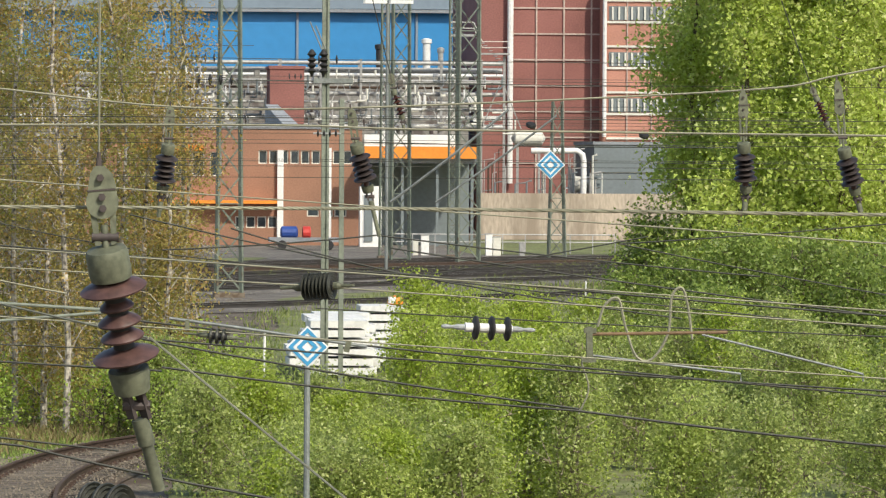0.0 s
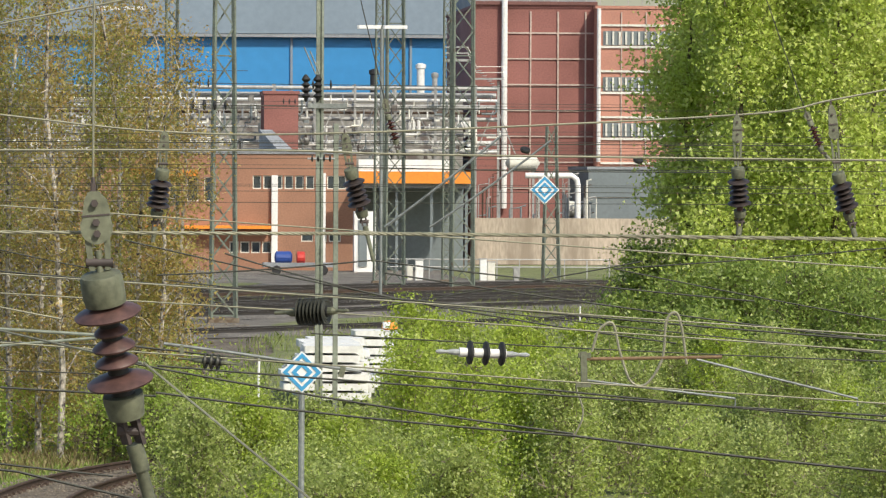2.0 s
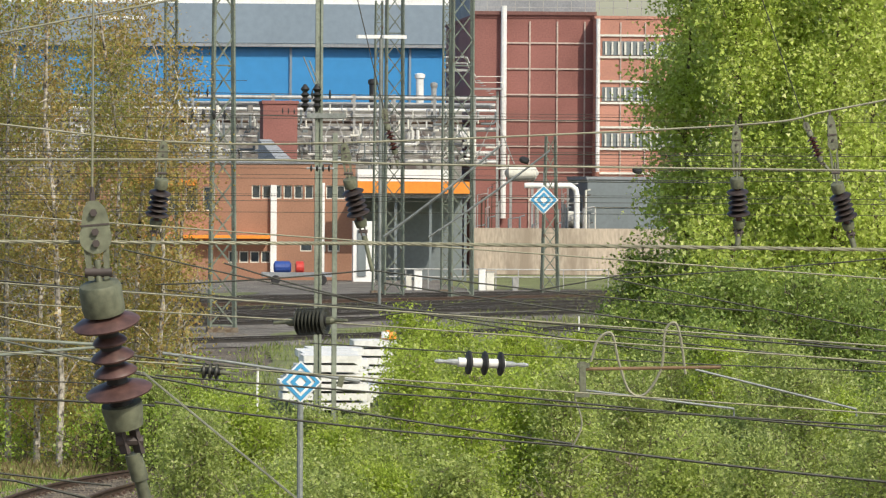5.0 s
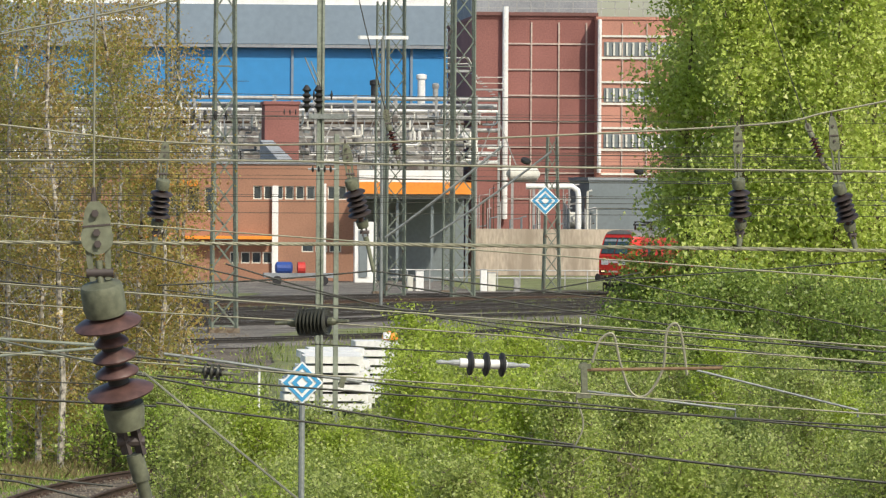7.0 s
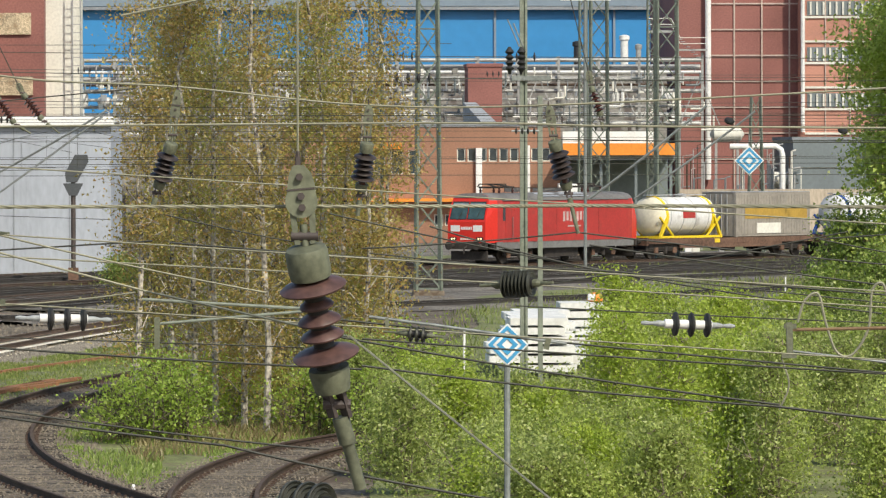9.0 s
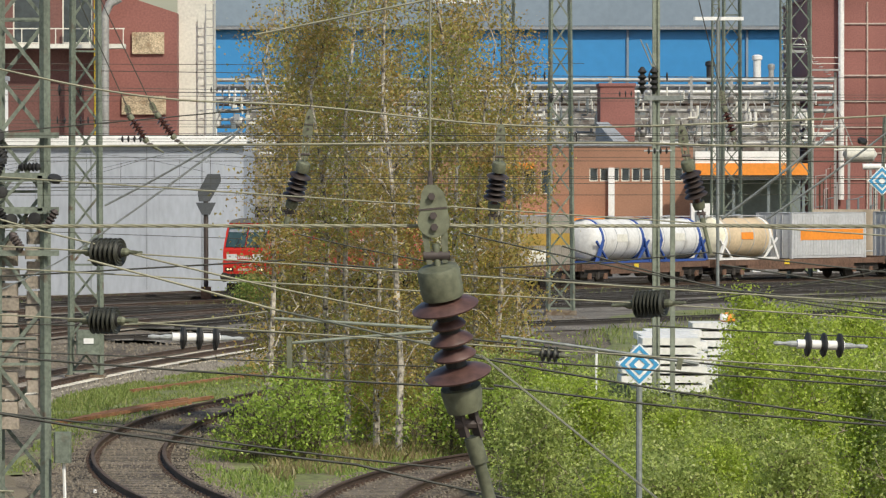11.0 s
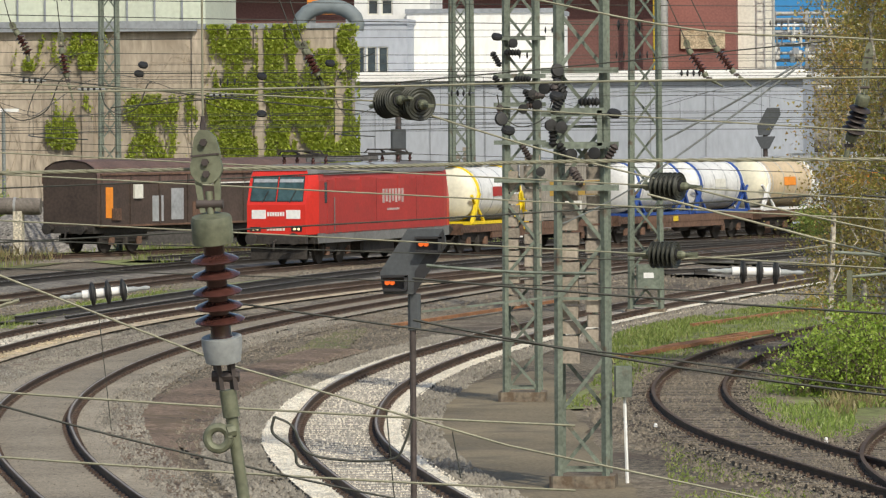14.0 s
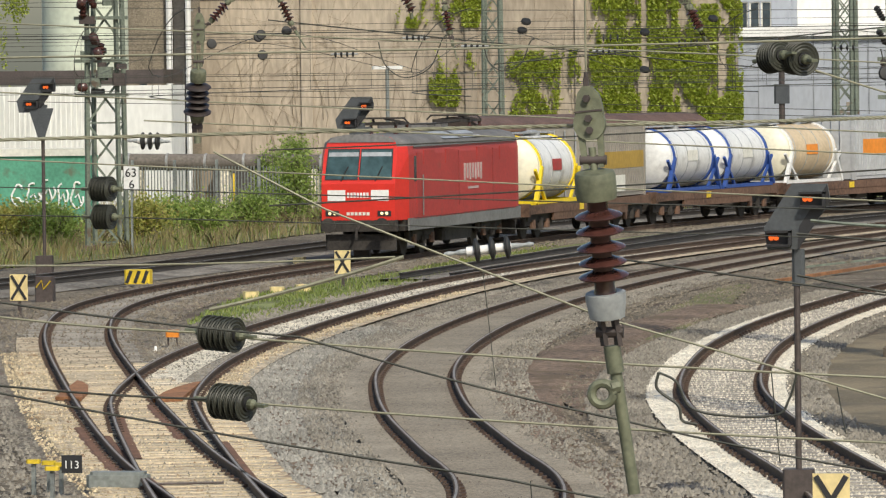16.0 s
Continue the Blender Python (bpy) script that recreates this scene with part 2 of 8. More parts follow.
def base_plates(line):
    """Ribbed plates and clips under one rail, one to a sleeper."""
    s = Shape()
    t = np.gradient(line, axis=0)
    for p, d in zip(line, t):
        m = pose(p[0], p[1], 0, 0, 0, math.degrees(math.atan2(d[1], d[0])) - 90)
        s.box((0, 0, -0.145), (0.29, 0.24, 0.03), m)
        for x in (-0.1, 0.1):
            s.box((x, 0, -0.115), (0.06, 0.1, 0.04), m)
    return s


BED_STEP = [0]


def track(pts, label, head=STEEL_RAIL, sleeper=SLEEPER_C, bed=BALLAST, bed_z=-0.17, half=2.1, near=None, step=0.63, show_sleepers=True, sleeper_z=0.0, web=None):
    """A railway track along the centre line: ballast bed, two rails, sleepers."""
    line = smooth_line(pts, 1.2)
    BED_STEP[0] += 1
    bed_z += 0.003 * BED_STEP[0] - 0.03
    ob = thing("railway_track", label, "railway track", group="railway tracks", kind="structure")
    if bed:
        part("ballast_bed", ribbon(line, -half, half, bed_z, -0.285 + 0.001 * BED_STEP[0]), bed, ob)
    for d in (-0.7525, 0.7525):
        h, w = rail_shapes(offset(line, d))
        r = part("rail", w, web or RUST_RAIL, ob)
        part("rail_head", h, head, r, "worn shiny running surface")
        if near:
            fine = smooth_line(pts, step)
            fine = fine[(fine[:, 1] > near[0]) & (fine[:, 1] < min(near[1], 165))]
            tagged(part("base_plates", base_plates(offset(fine, d)), RUST_PLATE, r, "rusty base plates and clips"), "rusty base plates and clips", kind="stuff")
            part("rust_stain", ribbon(line[(line[:, 1] > near[0]) & (line[:, 1] < 190)], d - 0.13, d + 0.13, -0.136, -0.15), RUST_STAIN, r, "rust stained chippings along the rail")
    if show_sleepers:
        fine = smooth_line(pts, step)
        tang = np.gradient(fine, axis=0)
        me = Shape().box((0, 0, -0.25), (2.5, 0.24, 0.17)).mesh("sleeper", sleeper)
        count = 0
        for p, t in zip(fine, tang):
            if count >= 180 or (near and not near[0] < p[1] < near[1]):
                continue
            count += 1
            s = new("sleeper", me)
            s.parent = ob
            s.matrix_local = pose(p[0] + random.uniform(-0.03, 0.03), p[1], sleeper_z, 0, 0, math.degrees(math.atan2(t[1], t[0])) - 90 + random.uniform(-1, 1))
    return line



# ---- ground ----
BARE_SOIL = material("bare_reddish_soil", (0.165, 0.115, 0.08), 0.95, 0, 0.5, 0.4, 8, 0.6, rust=(0.12, 0.085, 0.05), rust_at=0.58, stones=13.0)
MOSSY_SOIL = material("mossy_soil", (0.16, 0.145, 0.06), 0.95, 0, 0.5, 0.4, 8, 0.6, rust=(0.11, 0.12, 0.04), rust_at=0.5)

def ground_sheet():
    s = Shape()
    s.add([(-2500, -60, -0.3), (2500, -60, -0.3), (2500, 4500, -0.3), (-2500, 4500, -0.3)], [(0, 1, 2, 3)])
    solid("ground", s, DIRT, "brown grey trodden yard dirt and gravel", "ground", kind="structure")


def patch(name, pts, z, mat, label, category="ground"):
    """A flat piece of ground with a soft uneven outline."""
    line = smooth_line(list(pts) + [pts[0]], 1.0)
    ring = [(x + random.uniform(-0.1, 0.1), y + random.uniform(-0.28, 0.28), z) for x, y in line[:-1]]
    return solid(name, Shape().add(ring, [tuple(range(len(ring)))]), mat, label, category, kind="structure")


ground_sheet()
patch("pavement", [(-9, 79.81), (-10.11, 104.09), (-10.67, 118.7), (-9.9, 126.02), (-8.76, 130.26), (-7.16, 113.3), (-5.11, 92.84), (-3.58, 79.76), (-5.43, 71.69)], -0.27, ASPHALT, "patchy dark grey asphalt beside the curved track", "pavement")
patch("grass_verge", [(-7.51, 113.32), (-7.41, 134.78), (-6.36, 152.73), (-2.97, 170.59), (6, 165), (6, 140), (-3.61, 148.47), (-5.14, 140.57), (-6.15, 128.6), (-6.36, 115.55)], -0.262, GRASS_SOIL, "fresh green grass verge between tracks", "grass")
patch("grass_verge", [(-4.23, 119.27), (-4.01, 136.37), (-2.54, 139.59), (2.72, 139.16), (4.87, 135.65), (2.8, 118.74), (0.84, 115.97), (-0.63, 105.72), (-1.75, 102.01), (-3.12, 109.99)], -0.262, GRASS_SOIL, "fresh green grass under the birches", "grass")
patch("grass_verge", [(3, 70), (20, 70), (40, 180), (60, 260), (30, 262), (12, 250), (9, 200), (5, 160), (4, 125), (2.5, 100)], -0.264, GRASS_SOIL, "rough green grass among young birches", "grass")
patch("grass_verge", [(-41.68, 173.48), (-39.28, 183.99), (-37.95, 210.13), (-36, 232), (-52, 258), (-62, 258), (-70, 200)], -0.262, MOSSY_SOIL, "weedy trackside grass and dry stalks", "grass")
patch("grass_verge", [(-27.31, 133.13), (-29.13, 148.98), (-27.95, 162.24), (-27.16, 187.3), (-23.94, 210.19), (-23.33, 204.86), (-25.75, 165.58), (-25.84, 142.95), (-26.12, 132.07)], -0.262, GRASS_SOIL, "narrow green grass strip between two tracks", "grass")
patch("grass_verge", [(-29.57, 215.64), (-24, 246), (-18.44, 244.9), (2, 300), (14, 340), (12, 345), (-4, 300), (-22, 262), (-40, 250)], -0.262, GRASS_SOIL, "green trackside grass before a white wall", "grass")

patch("grass_verge", [(-7.51, 134.15), (-8.49, 148.97), (-8.1, 156.27), (-6.41, 166.07), (-3.16, 181.46), (-2.95, 169.58), (-6.33, 151.92)], -0.258, GRASS_SOIL, "lush green grass round spare rails", "grass")
patch("grass_verge", [(29, 362), (40, 366), (48, 376), (50, 420), (36, 431), (30, 400)], -0.262, GRASS_SOIL, "green meadow strip before a boundary wall", "grass")
patch("yard_ballast", [(-14, 215), (2, 224), (22, 262), (45, 330), (60, 380), (84, 434), (40, 432), (4, 396), (-8, 330), (-20, 262)], -0.288, BALLAST_YARD, "dark grey ballast across the yard", "ballast")
patch("dirt_patch", [(-15.33, 111.5), (-16.44, 122.39), (-16.24, 129.94), (-16.01, 142.26), (-16.35, 153.8), (-14.74, 132.24), (-13.74, 113.65), (-12.46, 99.6), (-13.06, 97.9)], -0.262, BARE_SOIL, "bare reddish brown soil between curved tracks", "soil")
patch("dirt_patch", [(-16.19, 138.81), (-16.44, 151.76), (-15.85, 156.69), (-15.01, 143.96), (-14.57, 130.71), (-14.94, 123.63)], -0.259, MOSSY_SOIL, "thin moss on trodden soil between tracks", "soil")

# ---- tracks ----
LINE_A = track([(-9.5, 60), (-11.0, 76), (-13.0, 85), (-14.9, 93.3), (-16.3, 100.5), (-17.6, 108.5), (-18.7, 119), (-19.35, 131), (-19.4, 144), (-18.9, 156), (-17.7, 170), (-15.6, 188), (-12.5, 208), (-7, 235), (4, 280)], "curved track on brown grey ballast with dusty edges", near=(70, 200))
LINE_B = track([(-13.2, 68), (-15.1, 75), (-17.4, 84), (-19.8, 93.8), (-21.3, 101), (-22.9, 113), (-23.8, 128), (-24.05, 146), (-23.5, 160), (-22.2, 172), (-20.5, 184), (-18.3, 196), (-12.5, 222), (-5, 250), (8, 295)], "curved main track with pale ballast shoulders", near=(90, 220))
LINE_C = track([(-4.6, 66), (-6.32, 77), (-8.06, 85.5), (-9.58, 93.5), (-10.8, 101.5), (-11.6, 110.5), (-12.02, 120), (-11.88, 132), (-11.06, 146), (-9.6, 160), (-7, 180), (-2, 208), (6, 245)], "curved track on fresh white ballast", bed=BALLAST_NEW, half=1.32, near=(66, 190))
LINE_D = track([(3.0, 72), (0.5, 84), (-1.0, 90.5), (-2.3, 96.3), (-3.5, 102.5), (-4.45, 110), (-5.0, 118), (-5.0, 127), (-4.4, 136), (-3.0, 146), (0, 162), (6, 188)], "rusty disused siding with weathered wooden sleepers", head=RUST_RAIL, sleeper=SLEEPER_W, bed=DIRT, bed_z=-0.142, half=1.5, sleeper_z=0.012, near=(75, 190), step=0.6)
LINE_E = track([(2.2, 74), (1.2, 80), (0.45, 85), (-0.1, 90), (-0.32, 95), (-0.12, 101), (0.47, 106.5), (1.4, 111.5), (3.0, 117), (7, 127)], "rusty disused siding curving under the bushes", head=RUST_RAIL, sleeper=SLEEPER_W, bed=DIRT, bed_z=-0.142, half=1.5, sleeper_z=0.012, near=(75, 130), step=0.6)
MAIN_LINE = [(-14.75, 74.7), (-17.9, 85), (-23.0, 104), (-28.0, 124), (-30.6, 138), (-31.2, 150), (-30.8, 160), (-29.8, 172), (-28.35, 188), (-25.95, 206), (-21.9, 224), (-16.1, 242), (-9.0, 260), (0.9, 280), (13.6, 303.5), (23.8, 318.5), (35, 331), (50, 343.5), (70, 357), (100, 375), (150, 400), (230, 435), (330, 475), (440, 515), (560, 555)]
LINE_F = track(MAIN_LINE, "main line track carrying the freight train", near=(74, 200))
for shift, label in ((5.2, "parallel yard track on dark ballast"), (-5.4, "rusty parallel track beside the weeds")):
    track([tuple(p) for p in offset(smooth_line(MAIN_LINE[6:18], 12), shift)] if shift > 0 else [(-44, 120), (-38.5, 147)] + [tuple(p) for p in offset(smooth_line(MAIN_LINE[7:18], 12), shift)], label, head=YARD_RAIL, web=YARD_WEB, bed=BALLAST_YARD, show_sleepers=False)
track([(-48, 205), (-36.3, 232), (-27.2, 249.5), (-8, 287)], "siding with standing covered wagons", show_sleepers=False)
for a, b in (((-14, 225), (40, 300)), ((-9, 205), (44, 275)), ((-12, 250), (60, 330))):
    track([a, ((a[0] * 2 + b[0]) / 3, (a[1] * 2 + b[1]) / 3 - 2), b], "straight yard track on dark ballast", head=YARD_RAIL, web=YARD_WEB, bed=BALLAST_YARD, half=2.6, show_sleepers=False)

for shift in (9.8, 14.4, -9.8):
    track([tuple(p) for p in offset(smooth_line(MAIN_LINE[10:19], 12), shift)], "parallel factory siding on dark ballast", head=YARD_RAIL, web=YARD_WEB, bed=BALLAST_YARD, show_sleepers=False)
STRIP_Z = -0.162
for line, a, b, mat, name in (
    (LINE_C, -1.38, -0.86, BALLAST_EDGE, "fresh white chippings along the track edge"),
    (LINE_C, 0.86, 1.22, BALLAST_EDGE, "fresh white chippings along the track edge"),
    (LINE_B, 0.9, 1.5, CREAM, "pale chippings along the track edge"),
    (LINE_B, -0.62, 0.2, BALLAST_NEW, "pale chippings between the rails"),
    (LINE_F[:40], -0.64, 0.64, CREAM, "pale sandy ballast in the turnout"),
    (LINE_B[:30], -0.64, 0.64, CREAM, "pale sandy ballast in the turnout"),
    (LINE_F[:44], -1.4, -0.88, CREAM, "pale chippings along the track edge"),
    (LINE_A, -1.45, -0.9, DUSTY_PALE, "smooth dusty strip along the track"),
    (LINE_A, 0.9, 1.4, DUSTY_PALE, "smooth dusty strip along the track"),
    (LINE_A, -0.64, 0.64, SMOOTH_EDGE, "smooth dusty strip between the rails"),
):
    STRIP_Z += 0.002
    solid("ballast_strip", ribbon(line, a, b, STRIP_Z), mat, name, "ballast", kind="structure")
for line, a, b, y0, y1 in ((LINE_A, -3.1, -1.75, 78, 122), (LINE_C, -4.6, -2.9, 72, 142)):
    ln = line[(line[:, 1] > y0) & (line[:, 1] < y1)]
    solid("soil_strip", ribbon(ln, a, b, -0.205, -0.27), BARE_SOIL, "bare reddish brown soil strip between tracks", "soil", kind="structure")
# turnout: bleached timbers under both routes and rusty check rails inside them
timbers = thing("turnout_timbers", "bleached sandy timbers and rusty check rails of a turnout", "sleepers", kind="structure")
timber_mesh = Shape().box((0, 0, -0.19), (3.0, 0.27, 0.12), chamfer=0.02).mesh("timber", TIMBER)
for line, y1 in ((smooth_line(MAIN_LINE[:5], 0.62), 113), (smooth_line([(-13.2, 68), (-15.1, 75), (-17.4, 84), (-19.8, 93.8), (-21.3, 101), (-22.9, 113)], 0.62), 106)):
    for p, t in zip(line, np.gradient(line, axis=0)):
        if 74 < p[1] < y1:
            q = new("timber", timber_mesh)
            q.parent = timbers
            q.matrix_local = pose(p[0], p[1], -0.022 + random.uniform(-0.006, 0.022) + (0.006 if y1 == 106 else 0), 0, 0, math.degrees(math.atan2(t[1], t[0])) - 90 + random.uniform(-2, 2))
for line, d, y0, y1 in ((LINE_F, 0.62, 88, 98), (LINE_F, -0.6, 78, 90), (LINE_B, -0.62, 84, 95), (LINE_B, 0.9, 76, 88), (LINE_F, -0.92, 80, 92)):
    ln = line[(line[:, 1] > y0) & (line[:, 1] < y1)]
    part("check_rail", ribbon(ln, d - 0.11, d + 0.11, -0.115, -0.15), RUSTY_CHECK, timbers, "rust brown check rail")


# ---- buildings as walls with real openings ----
def wall_with_windows(s, x0, x1, y, z0, z1, holes, thick=0.3):
    """A wall in the plane y (front), pierced by holes (x0, x1, z0, z1), as butted blocks."""
    xs = sorted({x0, x1, *[h[0] for h in holes], *[h[1] for h in holes]})
    for a, b in zip(xs, xs[1:]):
        cuts = sorted((h[2], h[3]) for h in holes if h[0] <= a + 1e-6 and h[1] >= b - 1e-6)
        z = z0
        for c, d in cuts:
            if c > z + 1e-4:
                s.span(a, b, y, y + thick, z, c)
            z = d
        if z1 > z + 1e-4:
            s.span(a, b, y, y + thick, z, z1)
    return s


def block(name, label, x0, x1, y, z0, z1, deep, mat, category="building", holes=(), roof=None, glass=None):
    """A box building: front wall with openings, side walls, back, roof; a pane in every opening."""
    ob = thing(name, label, category)
    part("front_wall", wall_with_windows(Shape(), x0, x1, y, z0, z1, holes), mat, ob)
    part("side_wall", Shape().span(x0, x0 + 0.3, y + 0.3, y + deep, z0, z1), mat, ob)
    part("side_wall", Shape().span(x1 - 0.3, x1, y + 0.3, y + deep, z0, z1), mat, ob)
    part("back_wall", Shape().span(x0 + 0.3, x1 - 0.3, y + deep - 0.3, y + deep, z0, z1), mat, ob)
    part("roof", Shape().span(x0 - 0.1, x1 + 0.1, y - 0.1, y + deep + 0.1, z1, z1 + 0.25), roof or mat, ob)
    for a, b, c, d in holes:
        w = part("window", Shape().span(a, a + 0.08, y + 0.1, y + 0.2, c, d).span(b - 0.08, b, y + 0.1, y + 0.2, c, d).span(a + 0.08, b - 0.08, y + 0.1, y + 0.2, d - 0.08, d).span(a + 0.08, b - 0.08, y + 0.1, y + 0.2, c, c + 0.08), OFFWHITE, ob)
        part("pane", Shape().span(a + 0.08, b - 0.08, y + 0.13, y + 0.16, c + 0.08, d - 0.08), glass or GLASS, w)
    return ob


GLASS = material("dark_window_glass", (0.05, 0.065, 0.075), 0.08, 0, 0.3, 0.5, 3, 0.02)
HALL_BLUE = material("bright_blue_profiled_cladding", (0.04, 0.25, 0.55), 0.45, 0, 0.06, 0.05, 1.0, 0.05)
HALL_GREY = material("blue_grey_fascia", (0.21, 0.27, 0.33), 0.6, 0, 0.08, 0.1, 2, 0.05)
# Shaded and sunlit tones of one brick, both lightened for distance haze.
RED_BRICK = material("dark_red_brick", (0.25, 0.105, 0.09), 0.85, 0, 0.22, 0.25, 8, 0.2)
RED_LIT = material("sunlit_orange_red_brick", (0.47, 0.23, 0.17), 0.85, 0, 0.18, 0.3, 8, 0.2)
ORANGE_BRICK = material("orange_brown_brick", (0.32, 0.17, 0.11), 0.85, 0, 0.18, 0.3, 9, 0.2)
BROWN_BRICK = material("brown_red_clinker", (0.16, 0.075, 0.064), 0.85, 0, 0.25, 0.3, 8, 0.2)
GREY_WALL = material("pale_blue_grey_render", (0.37, 0.40, 0.45), 0.85, 0, 0.12, 0.15, 4, 0.1, streak=3)
WHITE_WALL = material("white_render", (0.74, 0.74, 0.71), 0.85, 0, 0.12, 0.2, 4, 0.1, streak=3)
BEIGE_WALL = material("stained_concrete_wall", (0.43, 0.365, 0.285), 0.9, 0, 0.3, 0.18, 5, 0.3, rust=(0.30, 0.25, 0.19), rust_at=0.6, streak=4)
GRID_LINE = material("dull_pale_mortar_band", (0.46, 0.37, 0.32), 0.85, 0, 0.2, 0.5, 4, 0.05)
GARAGE = material("grey_green_cladding", (0.17, 0.20, 0.21), 0.7, 0, 0.1, 0.3, 4, 0.05)
PALE_GREEN = material("pale_green_panel", (0.54, 0.58, 0.47), 0.7, 0, 0.12, 0.2, 4, 0.05)
PIPE = material("galvanised_pipe", (0.36, 0.36, 0.35), 0.5, 0.3, 0.25, 0.6, 6, 0.1)
PIPE_WHITE = material("white_lagged_pipe", (0.72, 0.72, 0.70), 0.5, 0, 0.15, 0.6, 6, 0.1)
ROOF_GREY = material("grey_roofing", (0.26, 0.28, 0.30), 0.8, 0, 0.2, 0.4, 5, 0.1)



def place_block(name, label, b, y, deep, mat, **more):
    x0, x1, z0, z1 = b
    return block(name, label, x0, x1, y, -0.3, z1, deep, mat, **more)


# ---- far factory ----
PLANT = material("grimy_plant_wall", (0.27, 0.26, 0.235), 0.85, 0, 0.4, 0.25, 3, 0.1, rust=(0.12, 0.10, 0.09), rust_at=0.55)
hall = place_block("factory_hall", "large factory hall with bright blue cladding", (-14.9, 40, 14.08, 20.12), 520, 60, HALL_BLUE)
HX0, HX1, HZ0, HZ1 = (-14.9, 40, 14.08, 20.12)
FX0, FX1, FZ0, FZ1 = (-54.97, 40.91, 20.33, 23.01)
part("fascia", Shape().span(HX0 - 2, FX1, 519.2, 520, HZ1, FZ1 + 0.8), HALL_GREY, hall, "blue grey upper fascia")
part("eaves_strip", Shape().span(HX0, HX1, 519.1, 519.99, HZ1 - 0.35, HZ1 - 0.05), ROOF_GREY, hall)
part("skylight", Shape().span(HX0 + 5, FX1, 519.4, 526, FZ1 + 0.8, FZ1 + 2.0), WHITE, hall)
for x in np.linspace(HX0 + 6, HX1 - 4, 5):
    part("cladding_seam", Shape().span(x, x + 0.22, 519.8, 519.99, 8, HZ1 - 0.4), HALL_GREY, hall)

# Colour sets the lighting here: shaded tone on the building, sunlit on the wing.
red = place_block("red_factory", "red brick factory building in a shaded dark red with pale grid lines", (38, 48.55, 8.63, 21.08), 470, 30, RED_BRICK)
wing = place_block("red_factory_wing", "red brick wing in a sunlit orange red with louvred window bands", (48.28, 61.78, 8.69, 21), 468, 30, RED_LIT)
RX0, RX1, RZ0, RZ1 = (38, 48.55, 8.63, 21.08)
WX0, WX1, WZ0, WZ1 = (48.28, 61.78, 8.69, 21)
for z in np.arange(RZ1 - 2.2, 4, -2.2):
    part("floor_band", Shape().span(RX0 + 2.6, RX1 - 0.2, 469.88, 469.99, z, z + 0.13), GRID_LINE, red)
for x in np.arange(RX0 + 4.8, RX1 - 0.5, 2.35):
    part("pilaster_strip", Shape().span(x, x + 0.13, 469.85, 469.98, 3, RZ1 - 0.3), GRID_LINE, red)
part("parapet", Shape().span(RX0, RX1, 469.7, 470, RZ1 + 0.25, RZ1 + 0.55), BROWN_BRICK, red)
part("downpipe", Shape().tube([(RX0 + 2.6, 469.5, 4), (RX0 + 2.6, 469.5, RZ1 + 1)], 0.26, 10), PIPE_WHITE, red)
part("downpipe", Shape().tube([(WX0 + 0.2, 467.7, 8), (WX0 + 0.2, 467.7, WZ1)], 0.18, 8), PIPE_WHITE, wing)
for z in np.arange(WZ1 - 2.0, 4, -3.9):
    w = part("louvre_band", Shape().span(WX0 + 0.6, WX1 - 0.6, 467.9, 467.99, z - 1.1, z + 0.1), GARAGE, wing)
    for x in np.arange(WX0 + 0.8, WX1 - 0.8, 0.55):
        part("louvre", Shape().span(x, x + 0.16, 467.75, 467.89, z - 1.05, z + 0.05), OFFWHITE, w)
    part("floor_band", Shape().span(WX0 + 0.4, WX1, 467.85, 467.98, z + 0.5, z + 0.68), OFFWHITE, wing)
    part("sill_band", Shape().span(WX0 + 0.4, WX1, 467.85, 467.98, z - 1.35, z - 1.15), OFFWHITE, wing)
for x in np.arange(WX0 + 2.1, WX1 - 0.5, 2.1):
    part("pilaster_strip", Shape().span(x, x + 0.1, 467.86, 467.98, 4, WZ1 - 0.3), GRID_LINE, wing)
attic = place_block("roof_storey", "set back grey roof storey with railing", (38.06, 48.9, 21.29, 25.57), 474, 20, ROOF_GREY)
rail = thing("roof_railing", "thin grey steel roof railing", "railing")
for x in np.arange(RX0, WX1, 1.2):
    part("post", Shape().bar((x, 469.9, RZ1 + 0.3), (x, 469.9, RZ1 + 1.5), 0.06), PIPE, rail)
for z in (0.9, 1.5):
    part("handrail", Shape().bar((RX0, 469.9, RZ1 + z), (WX1, 469.9, RZ1 + z), 0.06), PIPE, rail)

# fire escape beside the red building
esc = thing("fire_escape", "grey steel fire escape on a red factory", "staircase")
EX0, EX1, EZ0, EZ1 = (35.11, 40.15, 14.75, 17.57)
part("landing", Shape().span(EX0, EX0 + 2, 465, 466.5, EZ1 - 1.2, EZ1 - 1.0), PIPE, esc)
part("landing", Shape().span(EX1 - 2.4, EX1, 465, 466.5, EZ0 + 0.1, EZ0 + 0.25), PIPE, esc)
for k in range(12):
    u = k / 11
    part("tread", Shape().span(EX0 + 2 + u * 2.4, EX0 + 2.3 + u * 2.4, 465, 466.4, EZ1 - 1.1 - u * 2.4, EZ1 - 1.05 - u * 2.4), PIPE, esc)
for dz in (0.5, 1.0):
    part("handrail", Shape().tube([(EX0, 465, EZ1 - 1 + dz), (EX0 + 2, 465, EZ1 - 1 + dz), (EX1 - 2.3, 465, EZ0 + 0.2 + dz), (EX1, 465, EZ0 + 0.2 + dz)], 0.04), OFFWHITE, esc)
part("support_post", Shape().bar((EX0 + 0.2, 466.6, -0.3), (EX0 + 0.2, 466.6, EZ1 - 1), 0.2), PIPE, esc)
